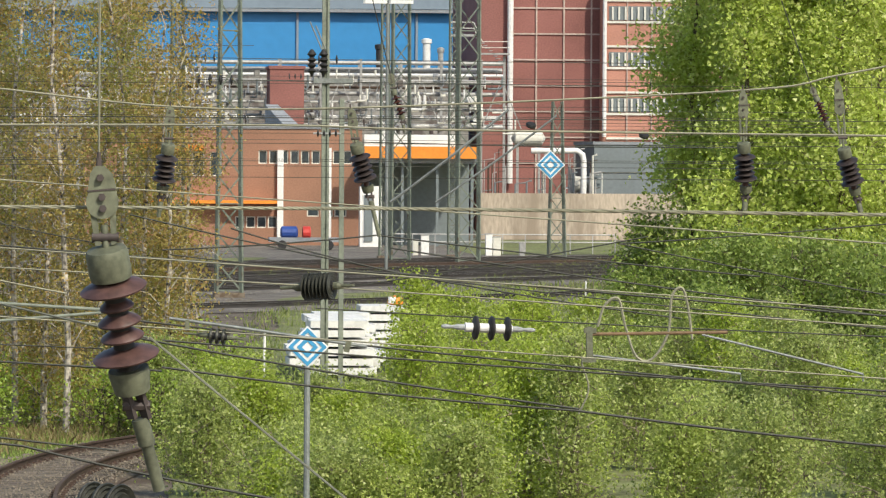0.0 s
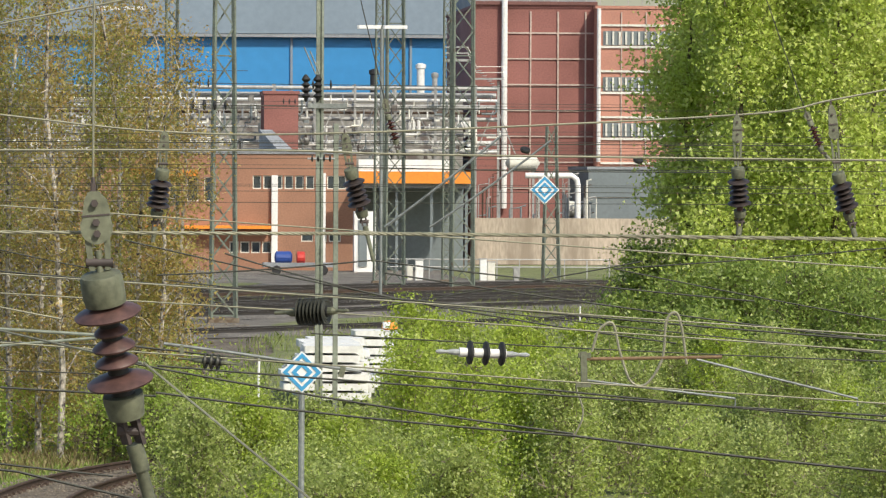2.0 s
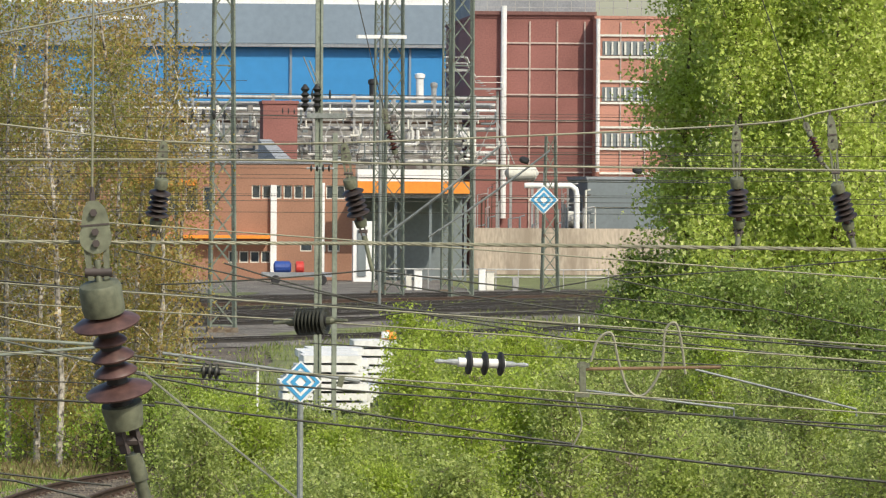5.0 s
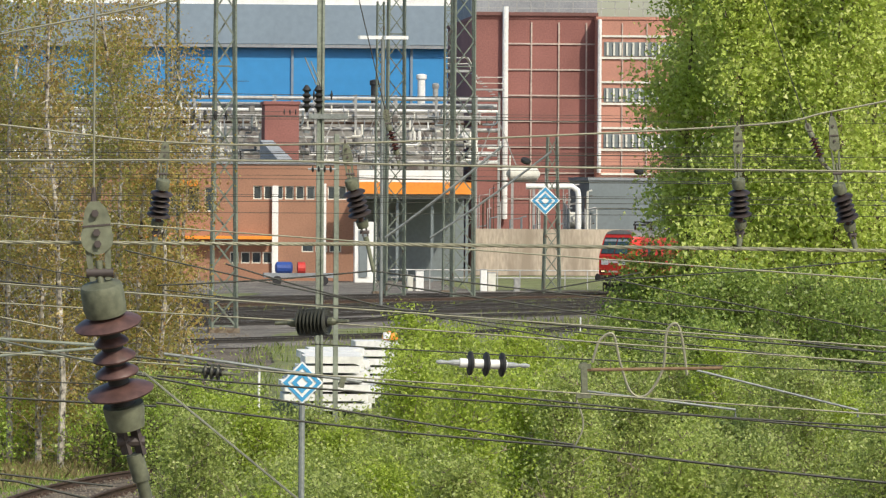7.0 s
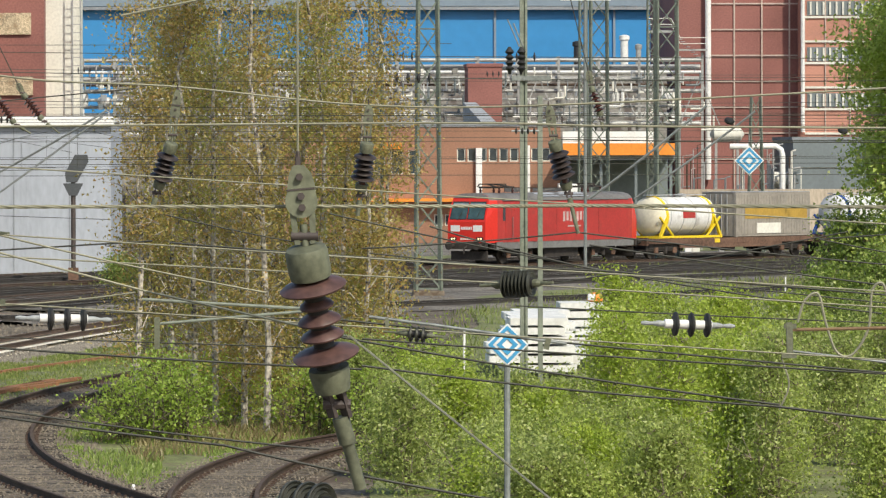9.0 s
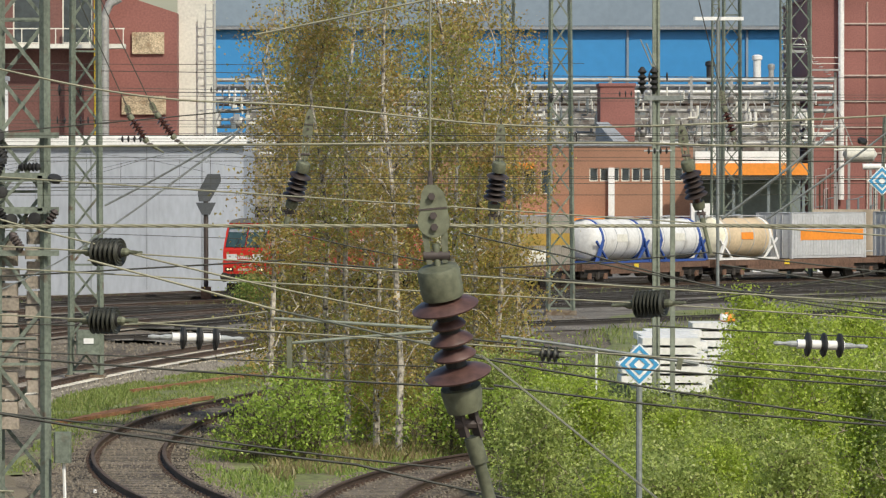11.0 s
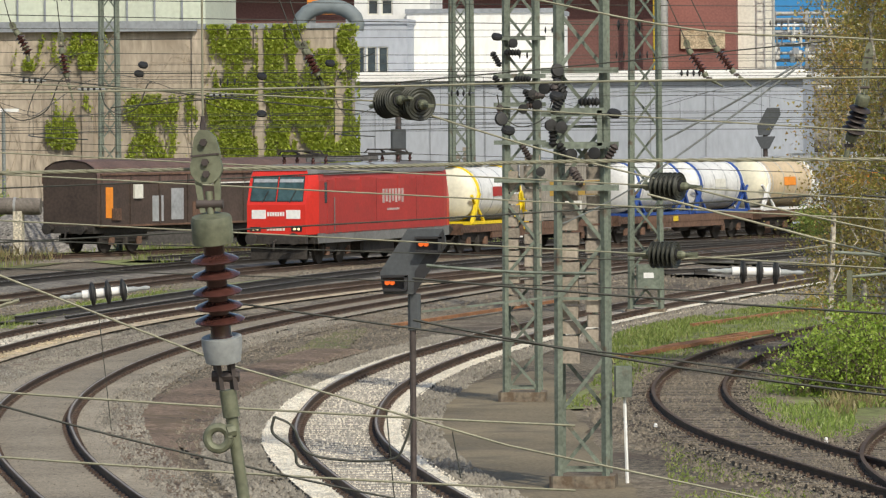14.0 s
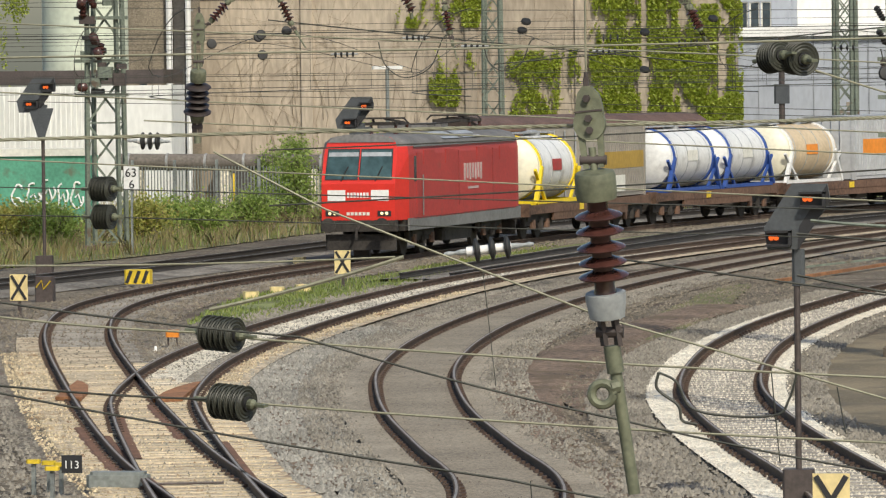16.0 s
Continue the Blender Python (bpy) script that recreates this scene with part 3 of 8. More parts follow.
part("support_post", Shape().bar((EX1 - 0.3, 466.6, -0.3), (EX1 - 0.3, 466.6, EZ0), 0.2), PIPE, esc)

PB = (-9.52, 35.69, 8.51, 13.46)
place_block("plant_building", "grey beige plant building behind the pipes", (PB[0], PB[1], 0, PB[3] - 0.6), 452, 30, PLANT, roof=ROOF_GREY)
# pipe bridge in front of the hall
rack = thing("pipe_rack", "long grey pipe rack with bundles of pipes", "pipe rack")
PX0, PX1, PZ0, PZ1 = (-15.53, 37.45, 8.43, 13.62)
for z, r, m in ((PZ1, 0.16, PIPE), (PZ1 - 0.55, 0.22, PIPE), (PZ1 - 0.95, 0.12, PIPE_WHITE), (PZ1 - 1.5, 0.2, PIPE), (PZ1 - 1.95, 0.1, RUST_RAIL), (PZ1 - 2.45, 0.17, PIPE), (PZ1 - 3.1, 0.1, PIPE_WHITE), (PZ0 + 1.5, 0.13, PIPE), (PZ0 + 0.85, 0.2, PIPE_WHITE), (PZ0 + 0.2, 0.16, PIPE_WHITE)):
    y = 440 + random.uniform(-0.8, 0.8)
    part("pipe", Shape().tube([(PX0, y, z), ((PX0 + PX1) / 2, y, z + 0.02), (PX1, y, z)], r, 8), m, rack, smooth=True)
for x in np.arange(PX0, PX1, 3.2):
    part("support_frame", Shape().bar((x, 439, -0.3), (x, 439, PZ1 + 0.3), 0.2).bar((x, 441.4, -0.3), (x, 441.4, PZ1 + 0.3), 0.2).bar((x, 439, PZ0), (x, 441.4, PZ0), 0.16).bar((x, 439, PZ1 - 1.2), (x, 441.4, PZ1 - 1.2), 0.16), PIPE, rack)
    part("cross_brace", Shape().bar((x, 438.9, PZ0), (x + 1.6, 438.9, PZ1 - 1.3), 0.09).bar((x + 1.6, 438.9, PZ1 - 1.3), (x + 3.2, 438.9, PZ0), 0.09), PIPE, rack)
for k in range(150):
    x, z = random.uniform(PX0, PX1), random.uniform(PZ0 - 1.0, PZ1 - 1.4)
    w, h = random.uniform(0.3, 1.5), random.uniform(0.3, 1.3)
    y = 438.3 + random.uniform(-0.4, 0.4)
    part("pipe_bend", Shape().tube([(x, y, z), (x + w * 0.8, y, z), (x + w, y, z + h * 0.2), (x + w, y, z + h)], random.uniform(0.05, 0.13), 6), random.choice((PIPE, PIPE, PIPE_WHITE, OFFWHITE, GARAGE)), rack)
for k in range(170):
    x, z = random.uniform(PX0, PX1), random.uniform(PZ0 - 0.6, PZ1 - 0.6)
    h, w = random.uniform(0.25, 1.1), random.uniform(0.12, 0.5)
    if k % 3:
        part("drop_pipe", Shape().tube([(x, 438.0, z), (x, 438.0, z + h)], random.uniform(0.04, 0.1), 6), random.choice((PIPE, GARAGE, ROOF_GREY, OFFWHITE, DARK_POST)), rack)
    else:
        part("valve_box", Shape().box((x, 438.0, z), (w, 0.4, h * 0.6), chamfer=0.05), random.choice((GARAGE, ROOF_GREY, PLANT, OFFWHITE, DARK_POST)), rack)
for k in range(26):
    x, z = random.uniform(PX0, PX1), random.uniform(PZ0, PZ1 - 2)
    part("vessel", Shape().lathe([(0.02, -0.6), (0.3, -0.5), (0.36, -0.3), (0.36, 0.3), (0.3, 0.5), (0.02, 0.6)], 10, pose(x, 439.6, z, 0, random.choice((0, 90)), 0)), random.choice((PIPE, OFFWHITE, PIPE_WHITE)), rack, smooth=True)
for t, x, top, r, m in ((0, (32.5, 456, 16)[0], (32.5, 456, 16)[2], 0.32, PIPE_WHITE), (0, (28.62, 456, 15.5)[0], (28.62, 456, 15.5)[2], 0.3, BLACK), (0, (33.67, 456, 15.26)[0], (33.67, 456, 15.26)[2], 0.22, PIPE)):
    c = thing("flue_pipe", "upright vent flue with a hood", "chimney")
    part("shaft", Shape().lathe([(r, PB[3] - 0.5), (r, top - 0.5)], 12, pose(x, 456, 0)), m, c, smooth=True)
    part("hood", Shape().lathe([(r, top - 0.5), (r * 1.35, top - 0.4), (r * 1.35, top - 0.1), (r * 0.5, top)], 12, pose(x, 456, 0)), m, c, smooth=True)
place_block("plant_house", "small dark red brick plant house", (18.47, 21.13, 8.89, 12.95), 430, 6, RED_BRICK)
sh = (16.05, 19.57, 8.25, 9.93)
solid("glazed_roof", Shape().add([(sh[0] + 1.0, 405, sh[3]), (sh[1] - 1.6, 405, sh[3]), (sh[1], 402, sh[2]), (sh[0] + 2.4, 402, sh[2]), (sh[0] + 1.0, 405.2, sh[2] - 0.2), (sh[1], 405.2, sh[2] - 0.2)], [(0, 1, 2, 3), (0, 3, 4), (1, 5, 2), (0, 4, 5, 1), (3, 2, 5, 4)]), ROOF_GREY, "sloping glazed roof light on the workshop", "roof")

# orange brick workshop with ribbon windows
KX0, KX1, KZ0, KZ1 = (3.84, 23.88, -0, 8.13)


holes = []
RIB = (16.32, 23.23, 5.59, 6.57)
for k in range(9):
    a = RIB[0] + k * (RIB[1] - RIB[0]) / 9
    holes.append((a + 0.06, a + (RIB[1] - RIB[0]) / 9 - 0.08, RIB[2], RIB[3]))
LEFTW = (7.71, 14.04, 4.68, 6.44)
for k in range(5):
    a = LEFTW[0] + k * (LEFTW[1] - LEFTW[0]) / 5
    holes.append((a + 0.1, a + (LEFTW[1] - LEFTW[0]) / 5 - 0.3, LEFTW[2], LEFTW[3]))
LOW = (14.67, 17.82, 0.95, 1.79)
for k in range(4):
    a = LOW[0] + k * (LOW[1] - LOW[0]) / 4
    holes.append((a + 0.05, a + (LOW[1] - LOW[0]) / 4 - 0.07, LOW[2], LOW[3]))
LOWR = (19.85, 22.84, 1.79, 2.51)
for k in range(3):
    a = LOWR[0] + k * (LOWR[1] - LOWR[0]) / 3
    holes.append((a + 0.05, a + (LOWR[1] - LOWR[0]) / 3 - 0.07, LOWR[2], LOWR[3]))
shop = block("workshop", "low orange brown brick workshop with ribbon windows", KX0, KX1, 400, -0.3, KZ1, 14, ORANGE_BRICK, holes=holes, roof=ROOF_GREY)
DP = (17.74, 18.18, 0.92, 6.58)
part("downpipe", Shape().span(DP[0], DP[1], 399.6, 399.99, 0, DP[3]), WHITE, shop, "white painted downpipe casing")
DP2 = (21.33, 21.65, -0, 6.76)
part("downpipe", Shape().span(DP2[0], DP2[1], 399.7, 399.99, -0.3, DP2[3]), WHITE, shop)
OB = (7.71, 17.68, 2.71, 2.94)
part("fascia_band", Shape().span(OB[0], OB[1], 398.6, 399.99, OB[2], OB[3]), ORANGE, shop, "orange canopy edge")
OB2 = (7.49, 12.37, 6.51, 6.97)
part("fascia_band", Shape().span(OB2[0], OB2[1], 399.6, 399.99, OB2[2], OB2[3]), ORANGE, shop, "orange band above the windows")

# canopy with white fascia and orange band
cp = thing("canopy", "flat canopy with white fascia and orange band", "canopy")
CX = (23.8, 31.93, 5.69, 7.74)
part("fascia", Shape().span(CX[0], CX[1] - 1.6, 396, 396.4, CX[2] + 1.2, CX[3]), WHITE, cp)
part("band", Shape().span(CX[0], CX[1], 395.8, 396.2, CX[2] + 0.35, CX[2] + 1.2), ORANGE, cp, "orange fascia band")
part("roof_slab", Shape().span(CX[0], CX[1], 396.4, 404, CX[2], CX[2] + 0.6), ROOF_GREY, cp)
for x in np.linspace(CX[0] + 0.3, CX[1] - 0.3, 4):
    part("column", Shape().bar((x, 397, -0.3), (x, 397, CX[2]), 0.2), GARAGE, cp)
part("rear_wall", Shape().span(CX[0], CX[1], 403.6, 404, -0.3, CX[2]), GARAGE, cp)
wa = (22.89, 25.13, 0.41, 4.03)
kiosk = thing("white_cabinet", "white weathered metal cabinet with torn posters", "cabinet")
part("body", Shape().span(wa[0] + 0.5, wa[1] - 0.2, 394, 395.5, -0.3, wa[3]), WHITE, kiosk)
part("door", Shape().span(wa[0] + 0.8, wa[0] + 1.4, 393.9, 393.99, 0.1, wa[3] - 0.6), GARAGE, kiosk)
# row of small plant boxes, tanks and rails before the boundary wall
GX = (44.83, 51.37, -0.1, 7.26)
garage = block("garage", "grey green clad garage with flat roof", GX[0], GX[1], 440, -0.3, GX[3], 16, GARAGE, holes=[(GX[0] + 0.6, GX[1] - 0.9, 1.0, GX[3] - 2.2)], glass=GARAGE, roof=ROOF_GREY)
BW = (35.17, 55.64, -0.92, 3.36)
solid("boundary_wall", Shape().span(BW[0], BW[1], 436, 436.4, -0.3, BW[3]), BEIGE_WALL, "long beige concrete boundary wall", "wall")
for t in ((905, 250, 965, 232), (1010, 330, 1065, 308)):
    a = (38.35, 41.08, 7.15, 8.31) if t[0] == 905 else (43.14, 45.65, 3.47, 4.72)
    tank = thing("storage_tank", "white lagged horizontal storage tank on feet", "tank")
    h = (a[3] - a[2]) / 2
    part("shell", Shape().lathe([(0.1, 0), (h, 0.3), (h, a[1] - a[0] - 0.3), (0.1, a[1] - a[0])], 14, pose(a[0], 442, (a[2] + a[3]) / 2, 0, 90, 0)), OFFWHITE, tank, smooth=True)
    for x in (a[0] + 0.5, a[1] - 0.5):
        part("leg", Shape().bar((x, 442, -0.3), (x, 442, a[2] + 0.2), 0.2), PIPE, tank)
pp = thing("bent_pipe", "large white lagged bent pipe", "pipe")
a = (39.59, 438, 6.73)
b = (43.28, 438, 6.75)
part("run", Shape().tube([(a[0], 438, a[2]), (b[0], 438, b[2]), (b[0] + 0.4, 438, b[2] - 0.3), (b[0] + 0.5, 438, b[2] - 0.8), (b[0] + 0.5, 438, -0.3)], 0.24, 10), PIPE_WHITE, pp, smooth=True)
for k in range(40):
    x = (35.46, 437, 5.23)[0] + random.random() * 9.5
    z = random.uniform(3.4, 7.5)
    part("valve_pipe", Shape().tube([(x, 439.5, -0.3), (x, 439.5, z), (x + random.uniform(0.2, 0.9), 439.5, z + 0.1)], random.uniform(0.04, 0.11), 6), random.choice((PIPE, PIPE, OFFWHITE, GARAGE, RUST_RAIL)), pp)
for x, w, h, m in ((752, 14, 1.3, WHITE), (866, 12, 1.4, WHITE), (880, 14, 1.2, OFFWHITE), (735, 10, 1.0, OFFWHITE), (925, 10, 0.8, PIPE)):
    q = thing("trackside_cabinet", "small pale trackside switch cabinet", "cabinet", group="trackside cabinets")
    xx = (25.54, 360, 1.63)[0] + (x - 750) * 360 / 9800
    part("body", Shape().box((xx, 360, h / 2 - 0.3), (w * 0.037, 0.4, h), chamfer=0.03), m, q)
    part("lid", Shape().box((xx, 360, h - 0.27), (w * 0.037 + 0.06, 0.46, 0.06)), PIPE, q)
fr = thing("trackside_railing", "low galvanised trackside pipe railing", "railing")
q0, q1 = (23.72, 366, 1.36)[0], (38.76, 366, 1.43)[0]
for z in (0.5, 1.0):
    part("rail", Shape().tube([(q0, 366, z), (q1, 366, z)], 0.05), PIPE, fr)
for x in np.arange(q0, q1, 1.5):
    part("post", Shape().bar((x, 366, -0.3), (x, 366, 1.0), 0.07), PIPE, fr)
# flatbed with a blue and a red drum beside the workshop
fl = thing("flat_trailer", "low grey trailer carrying blue and red drums", "trailer")
c = (18.79, 380, 0.58)
part("bed", Shape().box((c[0], 380, 0.4), (5.0, 2.0, 0.3)), ROOF_GREY, fl)
for dx in (-1.6, 1.6):
    part("wheel", Shape().lathe([(0.3, -0.1), (0.33, 0), (0.3, 0.1)], 12, pose(c[0] + dx, 379, 0.05, 90, 0, 0)), BLACK, fl)
DRUM_BLUE = material("blue_plastic", (0.02, 0.06, 0.26), 0.5)
DRUM_RED = material("red_plastic", (0.5, 0.04, 0.03), 0.5)
part("drum", Shape().lathe([(0.25, -0.6), (0.42, -0.5), (0.42, 0.5), (0.25, 0.6)], 12, pose(c[0] - 1.1, 380, 0.9, 0, 90, 0)), DRUM_BLUE, fl)
part("drum", Shape().lathe([(0.25, -0.3), (0.42, -0.25), (0.42, 0.25), (0.25, 0.3)], 12, pose(c[0] + 0.1, 380, 0.9, 0, 90, 0)), DRUM_RED, fl)

# ---- middle and left factory ----
bf_holes = []
WB = (-41.71, -15.34, 13.84, 16.25)
for k in range(9):
    a = WB[0] + k * (WB[1] - WB[0]) / 9
    bf_holes.append((a + 0.4, a + 2.2, WB[2], WB[3] + 1.2))
BF = (-54.59, -15.34, 11.48, 25.74)
brown = block("brown_factory", "brown red brick factory with tall windows", BF[0], BF[1], 330, -0.3, BF[3], 20, BROWN_BRICK, holes=bf_holes)
GL = (-44.16, -14.07, 13.52, 13.78)
part("gallery", Shape().span(GL[0], GL[1], 328, 329.99, GL[2], GL[3]), OFFWHITE, brown, "pale concrete gallery slab")
for x in np.arange(GL[0], GL[1], 1.0):
    part("gallery_post", Shape().bar((x, 328.1, GL[3]), (x, 328.1, GL[3] + 0.9), 0.06), OFFWHITE, brown)
part("gallery_rail", Shape().bar((GL[0], 328.1, GL[3] + 0.9), (GL[1], 328.1, GL[3] + 0.9), 0.07), OFFWHITE, brown)
RB = (-15.57, -11.2, 8.83, 16.7)
redb = thing("red_gable_building", "red brick building with a sloping roof and yellow panels", "building")
part("wall", Shape().add([(RB[0], 335, -0.3), (RB[1], 335, -0.3), (RB[1], 335, RB[3] - 0.9), (RB[1] - 3.0, 335, RB[3] + 0.1), (RB[0], 335, RB[3] + 0.6), (RB[0], 350, -0.3), (RB[1], 350, -0.3), (RB[1], 350, RB[3] - 0.9), (RB[1] - 3.0, 350, RB[3] + 0.1), (RB[0], 350, RB[3] + 0.6)], [(0, 1, 2, 3, 4), (9, 8, 7, 6, 5), (0, 5, 6, 1), (1, 6, 7, 2), (2, 7, 8, 3), (3, 8, 9, 4), (4, 9, 5, 0)]), RED_BRICK, redb)
for yb in ((-13.93, -11.98, 13.34, 14.64), (-14.55, -11.88, 9.68, 10.82)):
    part("panel", Shape().span(yb[0], yb[1], 334.8, 334.99, yb[2], yb[3]), CREAM, redb, "dull yellow blind window panel")
TW = (-11.28, -9.16, 8.85, 24.03)
tower = place_block("pale_tower", "pale cream stair tower", (TW[0], TW[1], TW[2], TW[3]), 338, 8, OFFWHITE)
TL = (-9.54, -9.06, 11.25, 16.41)
lad = thing("ladder_cage", "blue grey steel ladder cage on a tower", "ladder")
for x in (TL[0], TL[1]):
    part("stile", Shape().bar((x, 337, -0.3), (x, 337, TL[3]), 0.08), PIPE, lad)
for z in np.arange(2, TL[3], 0.5):
    part("rung", Shape().bar((TL[0], 337, z), (TL[1], 337, z), 0.05), PIPE, lad)
yp = (-15.81, -15.49, 8.42, 18.4)
solid("gas_pipe", Shape().tube([((yp[0] + yp[1]) / 2, 326, -0.3), ((yp[0] + yp[1]) / 2, 326, yp[3])], 0.15, 8), YELLOW, "upright yellow gas pipe", "pipe", smooth=True)
sp = (-15.2, -14.6, 11.76, 16.44)
solid("exhaust_pipe", Shape().tube([(sp[0], 327, -0.3), (sp[0], 327, sp[3] - 1), (sp[0] + 0.3, 327, sp[3] - 0.3), (sp[0] + 0.9, 327, sp[3])], 0.26, 10), PIPE, "upright galvanised exhaust pipe", "pipe", smooth=True)
WAX = (-27.92, -19.94, 7.85, 11.29)
annex = place_block("white_annex", "white rendered annex with flat roof", WAX, 300, 12, WHITE_WALL, roof=ROOF_GREY)
part("lattice_vent", Shape().span(WAX[1] + 0.4, WAX[1] + 0.6, 300.1, 300.5, 6, 9), OFFWHITE, annex)
WA2 = (-30.99, -26.84, 11.02, 12.63)
hut_h = (-30.27, -28.88, 11.27, 12.11)
place_block("white_roof_hut", "white roof hut with dark windows", WA2, 302, 8, WHITE_WALL, holes=[(hut_h[0], hut_h[0] + 0.6, hut_h[2], hut_h[3]), (hut_h[0] + 0.75, hut_h[1], hut_h[2], hut_h[3])])
GM = (-30.74, -27.53, 6.68, 10.68)
gm_w = (-30.38, -28.5, 8.01, 9.47)
place_block("grey_stair_block", "grey rendered block with a white window bay", GM, 296, 5, GREY_WALL, holes=[(gm_w[0] + k * (gm_w[1] - gm_w[0]) / 3, gm_w[0] + (k + 0.9) * (gm_w[1] - gm_w[0]) / 3, gm_w[2], gm_w[3]) for k in range(3)])
GH = (-30.72, -6.23, 1.61, 7.79)
gh = place_block("grey_hall", "long low pale grey hall with white eaves", GH, 290, 30, GREY_WALL, roof=WHITE)
part("eaves_board", Shape().span(GH[0] - 0.2, GH[1] + 0.2, 289.6, 289.95, GH[3] - 0.25, GH[3] + 0.2), WHITE, gh, "white eaves strip")
for x in np.arange(GH[0] + 2, GH[1], 2.9):
    part("wall_joint", Shape().span(x, x + 0.05, 289.96, 289.99, 0, GH[3] - 0.3), ROOF_GREY, gh)
GW = (-29.1, -18.84, -0.07, 2.43)
solid("garden_wall", Shape().span(GW[0], GW[1], 262, 262.3, -0.3, GW[3]), WHITE_WALL, "low white boundary wall beside the tracks", "wall")
OC = (-32.49, -29.64, 11.12, 12.69)
crane = thing("orange_hoist", "orange steel hoist hopper on a roof", "hoist")
part("hopper", Shape().span(OC[0], OC[1], 290, 292, OC[3] - 0.25, OC[3] + 0.05).span(OC[0] + 0.2, OC[0] + 1.6, 290.2, 291.8, OC[2], OC[3] - 0.25), ORANGE, crane)
part("strut", Shape().bar((OC[0] + 0.4, 291, -0.3), (OC[0] + 0.4, 291, OC[2]), 0.3), PIPE, crane)
duct = thing("bent_duct", "dark grey bent ventilation duct", "duct")
dc = (-28.77, 267, 10.7)
part("elbow", Shape().tube([(dc[0] + 1.4 * math.cos(a), 268, dc[2] - 0.5 + 0.9 * math.sin(a)) for a in np.linspace(-0.3, math.pi + 0.3, 12)], 0.38, 10), GARAGE, duct, smooth=True)

# tall stained concrete wall with ivy
CW = (-57.37, -27.44, -0.85, 11.53)
TOPZ = (-39.03, 265, 9.99)[2]
conc = block("concrete_hall", "tall stained concrete wall overgrown with ivy", CW[0], CW[1], 265, -0.3, TOPZ, 2.5, BEIGE_WALL, roof=ROOF_GREY)
UP = (-56.22, -34.79, 10.16, 15.79)
upper = place_block("upper_hall", "pale green panelled upper storey", UP, 268, 12, PALE_GREEN)
for x in np.arange(UP[0], UP[1], 1.35):
    part("panel_joint", Shape().span(x, x + 0.08, 267.9, 267.99, TOPZ, UP[3]), ROOF_GREY, upper)
part("parapet", Shape().span(CW[0], UP[1], 264.6, 265, TOPZ - 0.1, TOPZ + 0.4), ROOF_GREY, conc, "grey parapet flashing")
for px in ((-31.76, 265, 3.81)[0], (-40.15, 265, 3.9)[0], (-34.78, 265, 3.84)[0], (-27.86, 265, 3.77)[0], (-48.21, 265, 3.98)[0]):
    part("buttress", Shape().span(px - 0.28, px + 0.28, 264.84, 264.99, -0.3, TOPZ), BEIGE_WALL, conc)
DS = (-56.72, -53.49, 2.98, 11.19)
place_block("grey_silo_base", "grey concrete bay beside a silo", DS, 262, 3, SMOOTH_EDGE)
SL = (-56.32, 250, 6.29)
silo = thing("white_silo", "pale cream cylindrical silo", "silo")
part("shell", Shape().lathe([(2.0, (-56.32, 250, 6.16)[2]), (2.0, 16)], 28, pose(SL[0], 252, 0)), PALE_GREEN, silo, smooth=True)
part("platform", Shape().span(SL[0] - 5, SL[0] + 4.2, 249.5, 254, (-56.33, 250, 5.51)[2], (-56.32, 250, 6.16)[2]), DARK_POST, silo, "dark weathered platform beam")
for dx in (-2.5, 2.5):
    part("column", Shape().bar((SL[0] + dx, 253, -0.3), (SL[0] + dx, 253, (-56.33, 250, 5.51)[2]), 0.3), GARAGE, silo)
# Near-black for recess shade, the shadow gap and low structures below the wall.
SHADOW_DARK = material("shadow_dark_concrete", (0.075, 0.07, 0.064), 0.9, 0, 0.35, 0.6, 8, 0.2)
CO = (-60.57, -51.03, 1.62, 5.44)
for x, r in ((-54.35, 0.16), (-53.42, 0.14)):
    dp = thing("downpipe", "tall pale grey downpipe on a concrete wall", "pipe", group="downpipes")
    part("shaft", Shape().tube([(x, 261.7, -0.3), (x, 261.7, 13)], r, 8), PIPE_WHITE, dp, smooth=True)
    for z in (3, 6, 9, 12):
        part("bracket", Shape().box((x, 261.85, z), (0.4, 0.25, 0.08)), PIPE, dp)
# Flat strip coloured dark as the shade of the wall recess.
solid("wall_recess_panel", Shape().span(-54.15, -53.6, 261.8, 261.99, 1, 13), SHADOW_DARK, "dark strip for recess shade between two downpipes", "panel")
# Dark block stands in for the shadow gap and low structures there.
solid("retaining_ledge", Shape().span(-52.5, -28, 262.6, 264.8, -0.3, 1.75), SHADOW_DARK, "dark ledge for shadow gap and low structures under a wall", "ledge")
cont = thing("white_shed", "white corrugated steel shed", "shed")
part("body", Shape().span(CO[0], CO[1], 246, 249, -0.3, CO[3]), WHITE_WALL, cont)
for x in np.arange(CO[0], CO[0] + 6.2, 0.24):
    part("corrugation", Shape().span(x, x + 0.1, 245.93, 245.99, CO[2], CO[3] - 0.1), WHITE_WALL, cont)
GC = (-54.22, -49.69, 0.39, 2.62)
green = thing("green_container", "green steel container with sprayed white scrawls", "container")
GREEN = material("green_container_paint", (0.09, 0.30, 0.20), 0.6, 0, 0.25, 0.6, 8, 0.1, rust=(0.12, 0.15, 0.10), rust_at=0.65)
part("body", Shape().span(GC[0], GC[1], 222, 224.4, -0.3, GC[3]), GREEN, green)
part("roof_edge", Shape().span(GC[0], GC[1], 221.9, 224.4, GC[3], GC[3] + 0.3), OFFWHITE, green)
